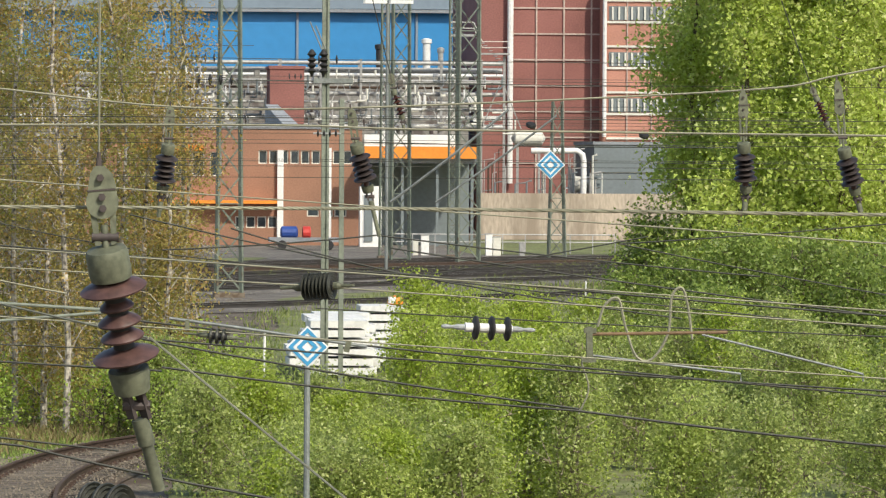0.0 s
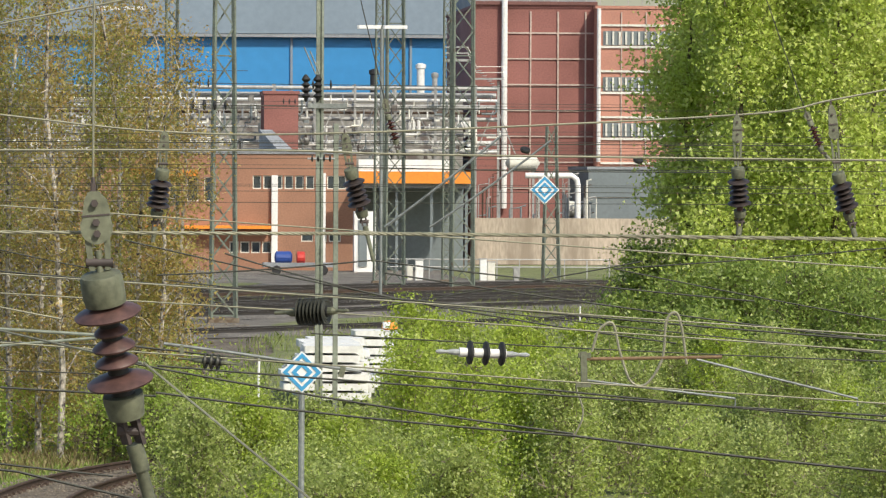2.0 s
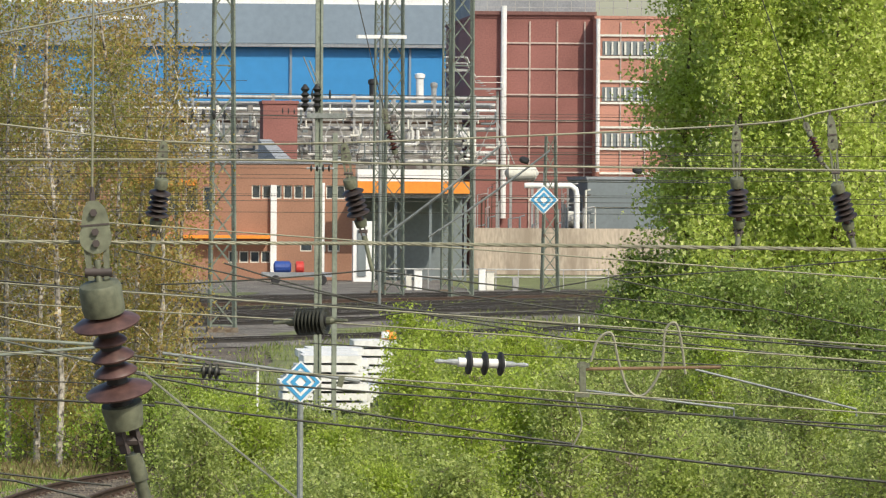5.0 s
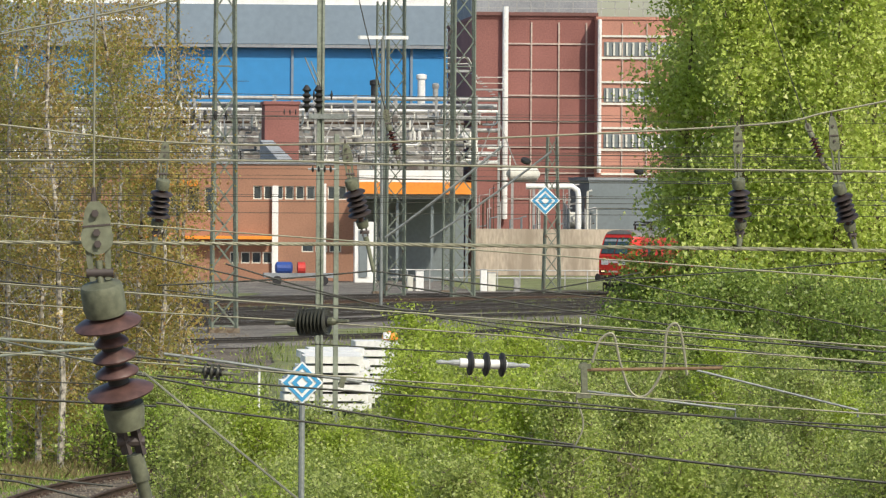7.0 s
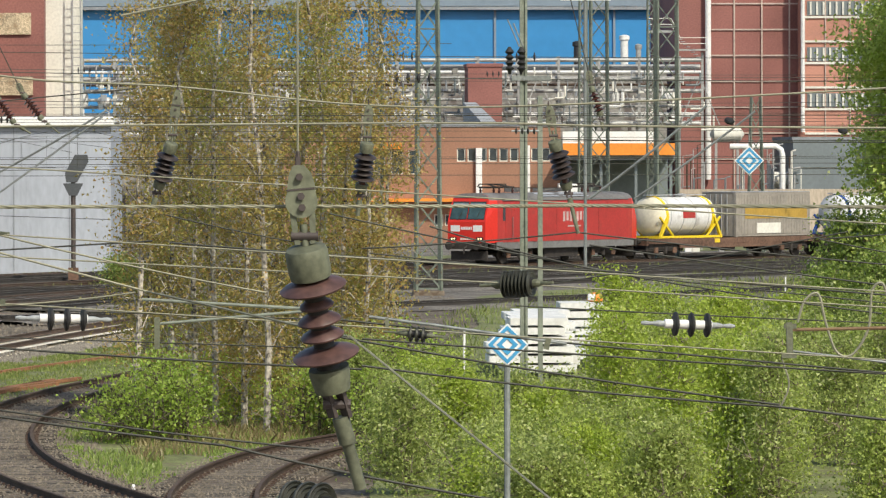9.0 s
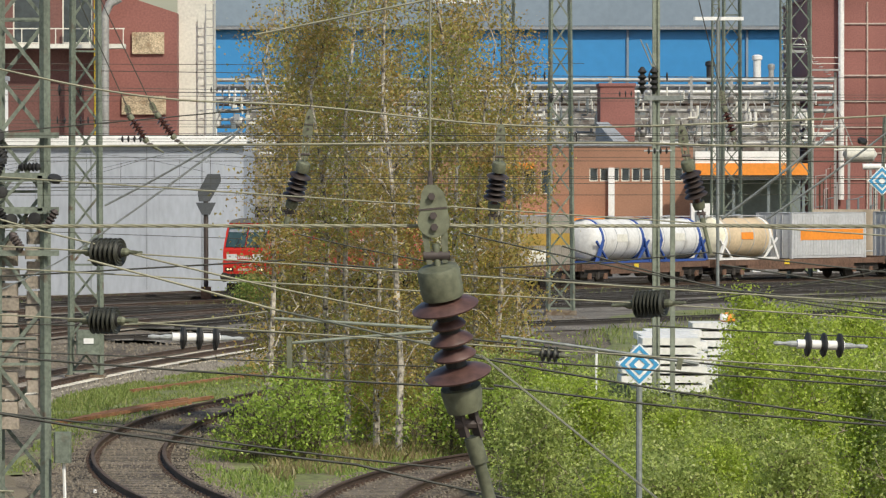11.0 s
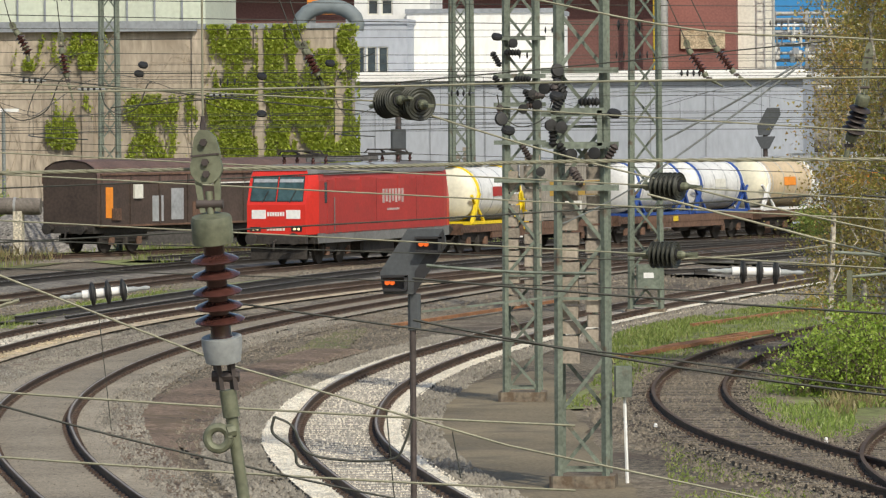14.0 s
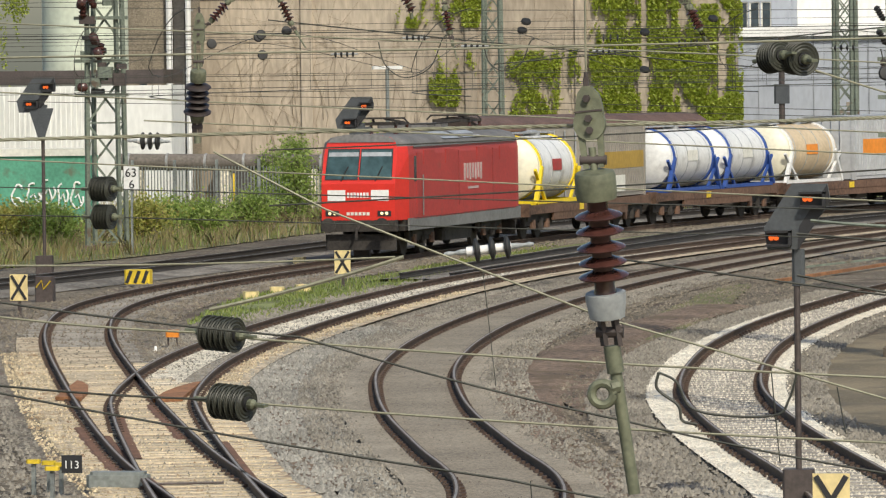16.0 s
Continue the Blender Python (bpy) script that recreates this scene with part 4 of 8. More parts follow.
for k in range(5):
    cx, cz = GC[0] + 1.7 + 0.62 * k, 1.05 + random.uniform(-0.12, 0.12)
    a0, w, h = random.uniform(0, 2), random.uniform(0.18, 0.27), random.uniform(0.4, 0.55)
    part("scrawl", Shape().tube([(cx + w * math.cos(a0 + q) * (1 + 0.3 * math.sin(3 * q)), 221.95, cz + h * math.sin(a0 + q)) for q in np.linspace(0, 5.2, 14)], 0.045, 5), WHITE, green)
    part("scrawl", Shape().tube([(cx - w * 0.4, 221.95, cz - 0.1), (cx + w * 0.2, 221.95, cz + random.uniform(-0.1, 0.2)), (cx + w * 0.7, 221.95, cz - h * 0.6)], 0.04, 5), WHITE, green)
PIPELINE = material("weathered_pipeline_lagging", (0.15, 0.13, 0.11), 0.75, 0, 0.4, 0.8, 8, 0.1)
HEAP_GREY = material("grey_rubble", (0.21, 0.195, 0.175), 0.95, 0, 0.45, 0.8, 9, 0.8, stones=9.0)
fence = thing("steel_fence", "grey steel bar fence with posts", "fence")
FN = (-51.57, -41.3, 0.44, 1.94)
for x in np.arange(FN[0], FN[1], 0.14):
    part("bar", Shape().bar((x, 240, -0.2), (x, 240, FN[3] - 0.1), 0.045), MAST_GREY, fence)
for x in np.arange(FN[0], FN[1] + 0.1, 1.9):
    part("post", Shape().bar((x, 239.9, -0.3), (x, 239.9, FN[3] + 0.2), 0.12), MAST_GREY, fence)
big = (-47.96, 243, 2.03)
gp = thing("ground_pipeline", "thick grey brown pipeline on low supports", "pipe")
part("lagging", Shape().tube([(big[0] - 5, 243, big[2]), (big[0] + 9, 243, big[2] - 0.2)], 0.38, 14), PIPELINE, gp, smooth=True)
for k in range(8):
    x, z = big[0] - 4.4 + 1.75 * k, big[2] - 0.2 * (0.6 + 1.75 * k) / 14
    part("joint_band", Shape().lathe([(0.385, -0.06), (0.41, -0.05), (0.41, 0.05), (0.385, 0.06)], 14, pose(x, 243, z, 0, 90, 0)), PIPE, gp, smooth=True)
for dx in (-4, 0, 4, 8):
    solid("pipe_support", Shape().box((big[0] + dx, 243, big[2] / 2 - 0.35), (0.4, 0.7, big[2] - 0.1)), BALLAST_NEW, "concrete pipeline support block", "support")
# gravel heap beside the standing wagons
hp = (-40.22, 246.39)
heap = Shape()
hv, hf = [(0, 0, 1.9)], []
for r_i, (r, z) in enumerate(((1.2, 1.3), (2.4, 0.6), (3.6, -0.3))):
    for j in range(20):
        a = 2 * math.pi * j / 20
        q = r * random.uniform(0.88, 1.12)
        hv.append((q * math.cos(a) * 1.2, q * math.sin(a), z + random.uniform(-0.1, 0.1)))
hf += [(0, 1 + j, 1 + (j + 1) % 20) for j in range(20)]
for k in range(2):
    hf += [(1 + k * 20 + j, 21 + k * 20 + j, 21 + k * 20 + (j + 1) % 20, 1 + k * 20 + (j + 1) % 20) for j in range(20)]
heap.add(hv, hf)
solid("gravel_heap", heap, HEAP_GREY, "grey heap of track gravel", "gravel heap", kind="stuff", m=pose(hp[0], hp[1] + 2, 0))



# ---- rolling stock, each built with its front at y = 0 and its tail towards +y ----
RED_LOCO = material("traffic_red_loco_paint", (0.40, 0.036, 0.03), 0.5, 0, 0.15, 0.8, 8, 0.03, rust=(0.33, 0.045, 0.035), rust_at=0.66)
# The same loco red brightened, so the cab ends look sunlit.
RED_FRONT = material("sunlit_red_front_paint", (0.62, 0.028, 0.016), 0.4, 0, 0.08, 0.8, 8, 0.02)
LOCO_ROOF = material("dusty_grey_loco_roof", (0.15, 0.145, 0.14), 0.7, 0, 0.3, 0.8, 8, 0.1)
ROOF_PANEL = material("pale_grey_roof_cover", (0.38, 0.40, 0.42), 0.5, 0.2, 0.2, 0.8, 8, 0.1)
SKIRT = material("dusty_grey_skirt", (0.17, 0.17, 0.165), 0.7, 0, 0.2, 1, 8, 0.1)
BOGIE = material("grimy_bogie_black", (0.035, 0.03, 0.026), 0.8, 0, 0.5, 2, 12, 0.2)
WAGON_RUST = material("rusty_brown_wagon_frame", (0.13, 0.075, 0.05), 0.85, 0, 0.4, 1, 8, 0.2)
TANK_WHITE = material("white_tank_shell", (0.72, 0.72, 0.70), 0.4, 0, 0.12, 0.5, 6, 0.03, rust=(0.5, 0.49, 0.46), rust_at=0.66)
TANK_CREAM = material("cream_tank_end", (0.78, 0.74, 0.58), 0.45, 0, 0.1, 0.5, 6, 0.03)
TANK_STEEL = material("dull_steel_cladding", (0.45, 0.46, 0.47), 0.4, 0.3, 0.2, 0.8, 6, 0.05)
FRAME_BLUE = material("blue_tank_frame", (0.03, 0.08, 0.30), 0.5, 0, 0.2, 1, 8)
FRAME_YELLOW = material("yellow_tank_frame", (0.78, 0.58, 0.02), 0.5, 0, 0.15, 1, 8)
BOX_GREY = material("grey_brown_container", (0.30, 0.275, 0.235), 0.6, 0, 0.15, 0.8, 6, 0.05)
BOX_MUSTARD = material("mustard_band", (0.42, 0.27, 0.05), 0.6, 0, 0.15, 0.8, 6, 0.05)
BOX_SILVER = material("pale_grey_container", (0.50, 0.51, 0.52), 0.5, 0.1, 0.12, 0.8, 6, 0.05)
BEIGE_TANK = material("beige_tank_shell", (0.58, 0.46, 0.30), 0.5, 0, 0.15, 0.6, 6, 0.03)
BROWN_WAGON = material("dark_brown_wagon_wall", (0.065, 0.045, 0.036), 0.75, 0, 0.3, 0.8, 8, 0.1)
CAB_GLASS = material("tinted_cab_glass", (0.045, 0.085, 0.09), 0.12, 0, 0.3, 1, 4, 0.02)
LAMP = material("warm_headlamp", (1.0, 0.78, 0.42), 0.3, 0, 0.0, bump=0, glow=0.9)
SIGNAL_GLOW = material("orange_signal_lamp", (1.0, 0.16, 0.02), 0.3, 0, 0.0, bump=0, glow=0.8)


RED_SEAM = material("dark_red_panel_seam", (0.20, 0.03, 0.028), 0.6)
FADED_LETTER = material("faded_pale_lettering", (0.50, 0.38, 0.36), 0.6, 0, 0.3, 2, 14)
WINDOW_RUBBER = material("black_window_rubber", (0.02, 0.02, 0.022), 0.6)


def bogie(parent, y, axles=(-1.3, 1.3), r=0.5):
    b = part("bogie", Shape().box((-1.0, y, 0.62), (0.18, 3.6, 0.3), chamfer=0.04).box((1.0, y, 0.62), (0.18, 3.6, 0.3), chamfer=0.04).box((0, y, 0.65), (2.0, 0.5, 0.3)), BOGIE, parent)
    for a in axles:
        part("wheelset", Shape().lathe([(r * 0.5, -0.82), (r, -0.79), (r, -0.67), (0.09, -0.64), (0.09, 0.64), (r, 0.67), (r, 0.79), (r * 0.5, 0.82)], 20, pose(0, y + a, r, 0, 90, 0)), BOGIE, b, smooth=True)
        for x in (-1.12, 1.12):
            part("axle_box", Shape().box((x, y + a, 0.52), (0.16, 0.34, 0.32), chamfer=0.05), WAGON_RUST, b)
    for x in (-1.1, 1.1):
        part("side_frame", Shape().box((x, y, 0.78), (0.1, 3.2, 0.34), chamfer=0.04), BOGIE, b)
    for x in (-1.12, 1.12):
        part("spring", Shape().lathe([(0.13, 0.35), (0.13, 0.75)], 8, pose(x, y, 0)), BOGIE, b)


def buffers(parent, y, way):
    for x in (-0.875, 0.875):
        part("buffer", Shape().lathe([(0.11, 0), (0.11, 0.4), (0.23, 0.44), (0.24, 0.5), (0.05, 0.52)], 14, pose(x, y, 1.05, 90 * way, 0, 0)), BOGIE, parent, smooth=True)
    part("coupling", Shape().tube([(0, y, 1.0), (0, y - 0.3 * way, 0.9), (0, y - 0.35 * way, 0.6)], 0.05), BOGIE, parent)


def loft(rings):
    s = Shape()
    n = len(rings[0])
    return s.add([p for r in rings for p in r], [(k * n + i, (k + 1) * n + i, (k + 1) * n + i + 1, k * n + i + 1) for k in range(len(rings) - 1) for i in range(n - 1)])


def build_loco():
    ob = thing("electric_locomotive", "red electric freight locomotive with lowered pantographs", "locomotive")
    wall = [(1.20, 1.0), (2.35, 1.0), (3.25, 1.0), (3.52, 0.965)]
    roof = [(3.52, 0.965), (3.66, 0.93), (3.80, 0.80), (3.89, 0.5), (3.92, 0.0)]

    def ring(prof, y, w, slant=0):
        half = [(w * k, y + max(0, z - 2.35) * slant, z) for z, k in prof]
        return half, [(-x, yy, z) for x, yy, z in half]

    stations = ((0.0, 1.2, 0.42), (1.05, 1.42, 0.0), (1.6, 1.46, 0.0), (17.3, 1.46, 0.0), (17.85, 1.42, 0.0), (18.9, 1.2, -0.42))
    mid = stations[1:5]
    for s in (0, 1):
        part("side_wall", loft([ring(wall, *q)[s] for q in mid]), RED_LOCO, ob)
        part("cab_corner", loft([ring(wall, *q)[s] for q in stations[:2]]), RED_FRONT, ob, "cab corner in sunlit red")
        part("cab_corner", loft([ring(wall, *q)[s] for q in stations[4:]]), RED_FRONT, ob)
        x = 1.46 if s == 0 else -1.46
        part("skirt", Shape().span(x - 0.06 if s == 0 else x, x if s == 0 else x + 0.06, 0.9, 18.0, 0.85, 1.24), SKIRT, ob, "dusty grey lower skirt")
        for k, y in enumerate((2.6, 8.2, 13.5)):
            part("vent_panel", Shape().span(x - 0.01, x + 0.012, y, y + 0.03, 1.5, 3.3), RED_SEAM, ob)
        part("cab_door", Shape().span(x - 0.012, x + 0.015, 1.95, 2.6, 1.35, 3.3), RED_LOCO, ob)
        part("side_window", Shape().span(x - 0.012, x + 0.02, 1.62, 1.9, 2.4, 3.2), GLASS, ob)
        part("grab_rail", Shape().tube([(x * 1.03, 2.75, 1.3), (x * 1.03, 2.75, 2.6)], 0.02, 6), SKIRT, ob)
        part("gutter", Shape().span(x - 0.02, x + 0.02, 1.6, 17.3, 3.49, 3.54), SKIRT, ob, "grey rain gutter")
        for q in (3.0, 6.2, 11.0, 14.6):
            part("side_grille", Shape().span(x - 0.011, x + 0.011, q, q + 1.6, 2.9, 3.36), RED_LOCO, ob)
        for k in range(7):
            part("name_bar", Shape().span(x - 0.01, x + 0.014, 9.0 + k * 0.42, 9.25 + k * 0.42, 2.3 + 0.05 * (k % 2), 2.85), FADED_LETTER, ob, "faded pale lettering bar")
        part("small_bar", Shape().span(x - 0.01, x + 0.014, 9.6, 11.2, 2.0, 2.08), FADED_LETTER, ob)
    r0 = [ring(roof, *q) for q in stations]
    part("roof", loft([a[::1] + b[::-1][1:] for a, b in r0[1:5]]), LOCO_ROOF, ob, "dusty grey arched roof", smooth=True)
    part("cab_roof", loft([a + b[::-1][1:] for a, b in r0[:2]]), LOCO_ROOF, ob)
    part("cab_roof", loft([a + b[::-1][1:] for a, b in r0[4:]]), LOCO_ROOF, ob)
    for y0, y1 in ((6.4, 8.8), (9.4, 12.4)):
        part("roof_cover", Shape().add([(1.38, y0, 3.50), (1.38, y1, 3.50), (0.8, y1, 3.72), (0.8, y0, 3.72)], [(0, 1, 2, 3)]), ROOF_PANEL, ob, "pale grey roof cover")
    for end, (y, sgn) in enumerate(((0.0, 1), (18.9, -1))):
        pts = ring(wall, y, 1.2, 0.42 * sgn)
        a, b = pts
        top = ring(roof, y, 1.2, 0.42 * sgn)
        ringpts = a + top[0][1:] + top[1][::-1][1:] + b[::-1][1:]
        face = part("front_face", Shape().add(ringpts, [tuple(range(len(ringpts)))]), RED_FRONT, ob, "slanted cab front in sunlit red")
        d = -0.02 * sgn

        def on(z):
            return y + max(0, z - 2.35) * 0.42 * sgn + d

        brow = [(x, yy + 2 * d, z) for x, yy, z in top[0][1:] + top[1][::-1][1:-1]]
        part("roof_brow", Shape().add(brow, [tuple(range(len(brow)))]), LOCO_ROOF, face, "dusty grey brow over the windscreen")
        for x0, x1 in ((-1.07, -0.05), (0.05, 1.07)):
            part("window_seal", Shape().add([(x0 - 0.03, on(2.48), 2.48), (x1 + 0.03, on(2.48), 2.48), (x1 * 0.97 + 0.03, on(3.46), 3.46), (x0 * 0.97 - 0.03, on(3.46), 3.46)], [(0, 1, 2, 3)]), WINDOW_RUBBER, face)
            part("windscreen", Shape().add([(x0, on(2.52) + d * 0.4, 2.52), (x1, on(2.52) + d * 0.4, 2.52), (x1 * 0.97, on(3.41) + d * 0.4, 3.41), (x0 * 0.97, on(3.41) + d * 0.4, 3.41)], [(0, 1, 2, 3)]), CAB_GLASS, face)
            part("sun_blind", Shape().add([(x0 * 0.96, on(3.22) + d, 3.22), (x1 * 0.96, on(3.22) + d, 3.22), (x1 * 0.95, on(3.35) + d, 3.35), (x0 * 0.95, on(3.35) + d, 3.35)], [(0, 1, 2, 3)]), ROOF_PANEL, face)
            part("wiper", Shape().bar((x0 * 0.5 + x1 * 0.5, on(2.45) + 2 * d, 2.45), (x0 * 0.3 + x1 * 0.7, on(2.9) + 2 * d, 2.9), 0.03), BLACK, face)
        for x0, x1 in ((-1.0, -0.42), (0.42, 1.0)):
            part("white_panel", Shape().span(x0, x1, y - 0.02, y + 0.02, 1.82, 2.16), WHITE, face, "white warning panel")
        for k in range(7):
            part("letter_bar", Shape().span(-0.36 + k * 0.105, -0.29 + k * 0.105, y - 0.018, y + 0.018, 1.92, 2.08), WHITE, face)
        for k in range(6):
            part("number_bar", Shape().span(-0.38 + k * 0.13, -0.29 + k * 0.13, y - 0.018, y + 0.018, 1.36, 1.46), OFFWHITE, face)
        for x in (-0.85, 0.85):
            h = part("lamp_housing", Shape().box((x, y, 1.42), (0.44, 0.05, 0.17)), BLACK, face)
            for dx in (-0.08, 0.08):
                part("headlamp", Shape().lathe([(0.052, 0), (0.045, 0.04), (0.01, 0.05)], 12, pose(x + dx, y - 0.02 * sgn, 1.42, 90 * sgn, 0, 0)), LAMP, h)
        part("buffer_beam", Shape().box((0, y + 0.12 * sgn, 1.03), (2.5, 0.24, 0.36), chamfer=0.05), BOGIE, ob)
        part("rail_guard", Shape().box((0, y + 0.35 * sgn, 0.5), (2.3, 0.1, 0.5)), BOGIE, ob)
        buffers(ob, y, sgn)
    part("underframe", Shape().box((0, 9.45, 1.03), (2.7, 17.5, 0.36)).box((0, 9.45, 0.65), (2.3, 4.2, 0.6), chamfer=0.1), BOGIE, ob)
    bogie(ob, 4.2, r=0.6)
    bogie(ob, 14.7, r=0.6)
    for y in (3.6, 14.6):
        p = part("pantograph", Shape().box((-0.6, y, 4.02), (0.08, 1.9, 0.08)).box((0.6, y, 4.02), (0.08, 1.9, 0.08)).box((0, y - 0.9, 4.02), (1.3, 0.1, 0.1)).box((0, y + 0.9, 4.02), (1.3, 0.1, 0.1)), BOGIE, ob, "folded dark pantograph")
        part("collector_head", Shape().box((0, y - 0.5, 4.2), (1.6, 0.35, 0.06)).bar((-0.8, y - 0.5, 4.2), (-0.95, y - 0.5, 4.05), 0.05).bar((0.8, y - 0.5, 4.2), (0.95, y - 0.5, 4.05), 0.05).bar((-0.5, y + 0.8, 4.05), (-0.2, y - 0.6, 4.18), 0.07).bar((0.5, y + 0.8, 4.05), (0.2, y - 0.6, 4.18), 0.07), BOGIE, p)
        for x in (-0.6, 0.6):
            for dy in (-0.8, 0.8):
                part("roof_insulator", Shape().lathe([(0.05, 3.6), (0.09, 3.7), (0.05, 3.76), (0.09, 3.84), (0.05, 3.9), (0.06, 4.0)], 10, pose(x, y + dy, 0)), PORCELAIN, p)
    part("roof_cable_bar", Shape().tube([(0.3, 4.6, 4.0), (0.3, 9, 3.95), (0.3, 13.6, 4.0)], 0.03), BOGIE, ob)
    for y in (6.5, 10, 12):
        part("roof_box", Shape().box((-0.3, y, 3.86), (0.9, 1.2, 0.22), chamfer=0.06), LOCO_ROOF, ob)
    for c in ob.children_recursive:
        if c.name.split(".")[0] in ("pantograph", "collector_head", "roof_insulator", "roof_cable_bar", "roof_box", "roof_cover"):
            c.data.transform(Matrix.Translation((0, 0, 0.2)))
        c.data.transform(Matrix.Diagonal((1, 0.895, 1, 1)))
    return ob


def build_flat(length, label):
    ob = thing("container_wagon", label, "freight wagon", group="train wagons")
    part("side_sill", Shape().span(-1.35, -1.2, 0.4, length - 0.4, 0.88, 1.18).span(-1.33, -1.22, 3.6, length - 3.6, 0.62, 0.88), WAGON_RUST, ob)
    part("side_sill", Shape().span(1.2, 1.35, 0.4, length - 0.4, 0.88, 1.18).span(1.22, 1.33, 3.6, length - 3.6, 0.62, 0.88), WAGON_RUST, ob)
    part("centre_sill", Shape().span(-0.3, 0.3, 0.4, length - 0.4, 0.85, 1.15), BOGIE, ob)
    for y in np.arange(0.6, length - 0.4, 1.9):
        part("cross_member", Shape().span(-1.2, 1.2, y, y + 0.16, 0.95, 1.14), WAGON_RUST, ob)
    for y in (0.4, length - 0.4):
        part("head_stock", Shape().span(-1.35, 1.35, y - 0.1, y + 0.1, 0.8, 1.25), WAGON_RUST, ob)
    part("brake_cylinder", Shape().lathe([(0.1, -0.6), (0.2, -0.55), (0.2, 0.5), (0.1, 0.6)], 12, pose(1.0, length / 2, 0.62, -90, 0, 0)), BOGIE, ob, smooth=True)
    part("air_tank", Shape().lathe([(0.08, -0.5), (0.2, -0.4), (0.2, 0.4), (0.08, 0.5)], 12, pose(-0.9, length / 2 + 1.5, 0.62, -90, 0, 0)), BOGIE, ob, smooth=True)
    part("label_plate", Shape().span(1.35, 1.37, length * 0.4, length * 0.4 + 0.5, 0.9, 1.14), YELLOW, ob)
    bogie(ob, 2.4, (-0.9, 0.9), 0.46)
    bogie(ob, length - 2.4, (-0.9, 0.9), 0.46)
    buffers(ob, 0.35, 1)
    buffers(ob, length - 0.35, -1)
    return ob


def build_tank(length, shell, ends, frame, label, legs=False):
    ob = thing("tank_container", label, "tank container", group="train loads")
    r = 1.13
    prof = [(0.05, 0.12), (0.55, 0.17), (0.9, 0.30), (r, 0.52), (r, length / 2), (r, length - 0.52), (0.9, length - 0.30), (0.55, length - 0.17), (0.05, length - 0.12)]
    part("shell", Shape().lathe(prof, 32, pose(0, 0, 2.45, -90, 0, 0)), shell, ob, smooth=True)
    part("end_cap", Shape().lathe([(0.05, 0.10), (0.55, 0.15), (0.9, 0.28), (r + 0.006, 0.50), (r + 0.006, 1.0)], 32, pose(0, 0, 2.45, -90, 0, 0)), ends, ob, smooth=True)
    for y in (0.06, length - 0.06):
        inner = 0.8 if y < 1 else length - 0.8
        f = part("end_frame", Shape().bar((-1.15, y, 1.2), (-1.15, inner, 2.5), 0.16).bar((1.15, y, 1.2), (1.15, inner, 2.5), 0.16).box((0, y, 1.25), (2.3, 0.12, 0.14)), frame, ob)
        part("hoop", Shape().lathe([(r + 0.004, -0.1), (r + 0.05, -0.09), (r + 0.05, 0.09), (r + 0.004, 0.1)], 32, pose(0, inner, 2.45, -90, 0, 0)), frame, f, smooth=True)
    for x in (-1.12, 1.12):
        part("bottom_rail", Shape().span(x - 0.07, x + 0.07, 0.1, length - 0.1, 1.2, 1.33), frame, ob)
        for y, dy in ((0.1, 1.3), (length - 0.1, -1.3)):
            part("side_strut", Shape().bar((x, y, 2.4), (x, y + dy, 1.3), 0.1), frame, ob)
    part("walkway", Shape().box((0, length / 2, 3.68), (0.5, length - 0.6, 0.05)), TANK_STEEL, ob)
    part("manhole", Shape().lathe([(0.3, 3.5), (0.3, 3.72), (0.1, 3.76)], 14, pose(0, length / 2 + 0.6, 0)), TANK_STEEL, ob)
    for y in np.linspace(1.2, length - 1.2, 4):
        part("band", Shape().lathe([(r + 0.008, -0.03), (r + 0.012, 0), (r + 0.008, 0.03)], 32, pose(0, y, 2.45, -90, 0, 0)), TANK_STEEL, ob, smooth=True)
    part("placard", Shape().add([(r + 0.02, length / 2 - 0.7, 2.35), (r + 0.02, length / 2 + 0.5, 2.35), (r + 0.0, length / 2 + 0.5, 2.75), (r + 0.0, length / 2 - 0.7, 2.75)], [(0, 1, 2, 3)]), RED_LOCO if legs else ORANGE if shell is BEIGE_TANK else OFFWHITE, ob)
    return ob


def build_box(length, mat, label, band=None, height=2.6, patch_mat=None):
    ob = thing("freight_container", label, "container", group="train loads")
    part("body", Shape().span(-1.2, 1.2, 0.04, length - 0.04, 1.22, 1.2 + height), mat, ob)
    for x in (-1.21, 1.21):
        w = part("side_panel", Shape().span(x - 0.01, x + 0.01, 0.16, length - 0.16, 1.36, 1.06 + height), mat, ob)
        for y in np.arange(0.3, length - 0.3, 0.28):
            part("rib", Shape().span(x - 0.03, x + 0.03, y, y + 0.12, 1.36, 1.06 + height), mat, w)
        if band:
            part("colour_band", Shape().span(x - 0.034, x + 0.034, 0.9, length - 0.3, 2.25, 2.25 + 0.62), band, ob)
        if patch_mat:
            part("repair_patch", Shape().span(x - 0.036, x + 0.036, length * 0.28, length * 0.6, 1.4, 2.0), patch_mat, ob)
    for x in (-1.16, 1.16):
        for y in (0.08, length - 0.08):
            part("corner_post", Shape().box((x, y, 1.2 + height / 2), (0.17, 0.16, height + 0.02)), mat, ob)
    part("roof", Shape().span(-1.22, 1.22, 0, length, 1.2 + height, 1.24 + height), TANK_STEEL, ob)
    for x in (-0.6, -0.2, 0.2, 0.6):
        part("lock_bar", Shape().tube([(x, -0.02, 1.3), (x, -0.02, 1.1 + height)], 0.025), TANK_STEEL, ob)
    return ob


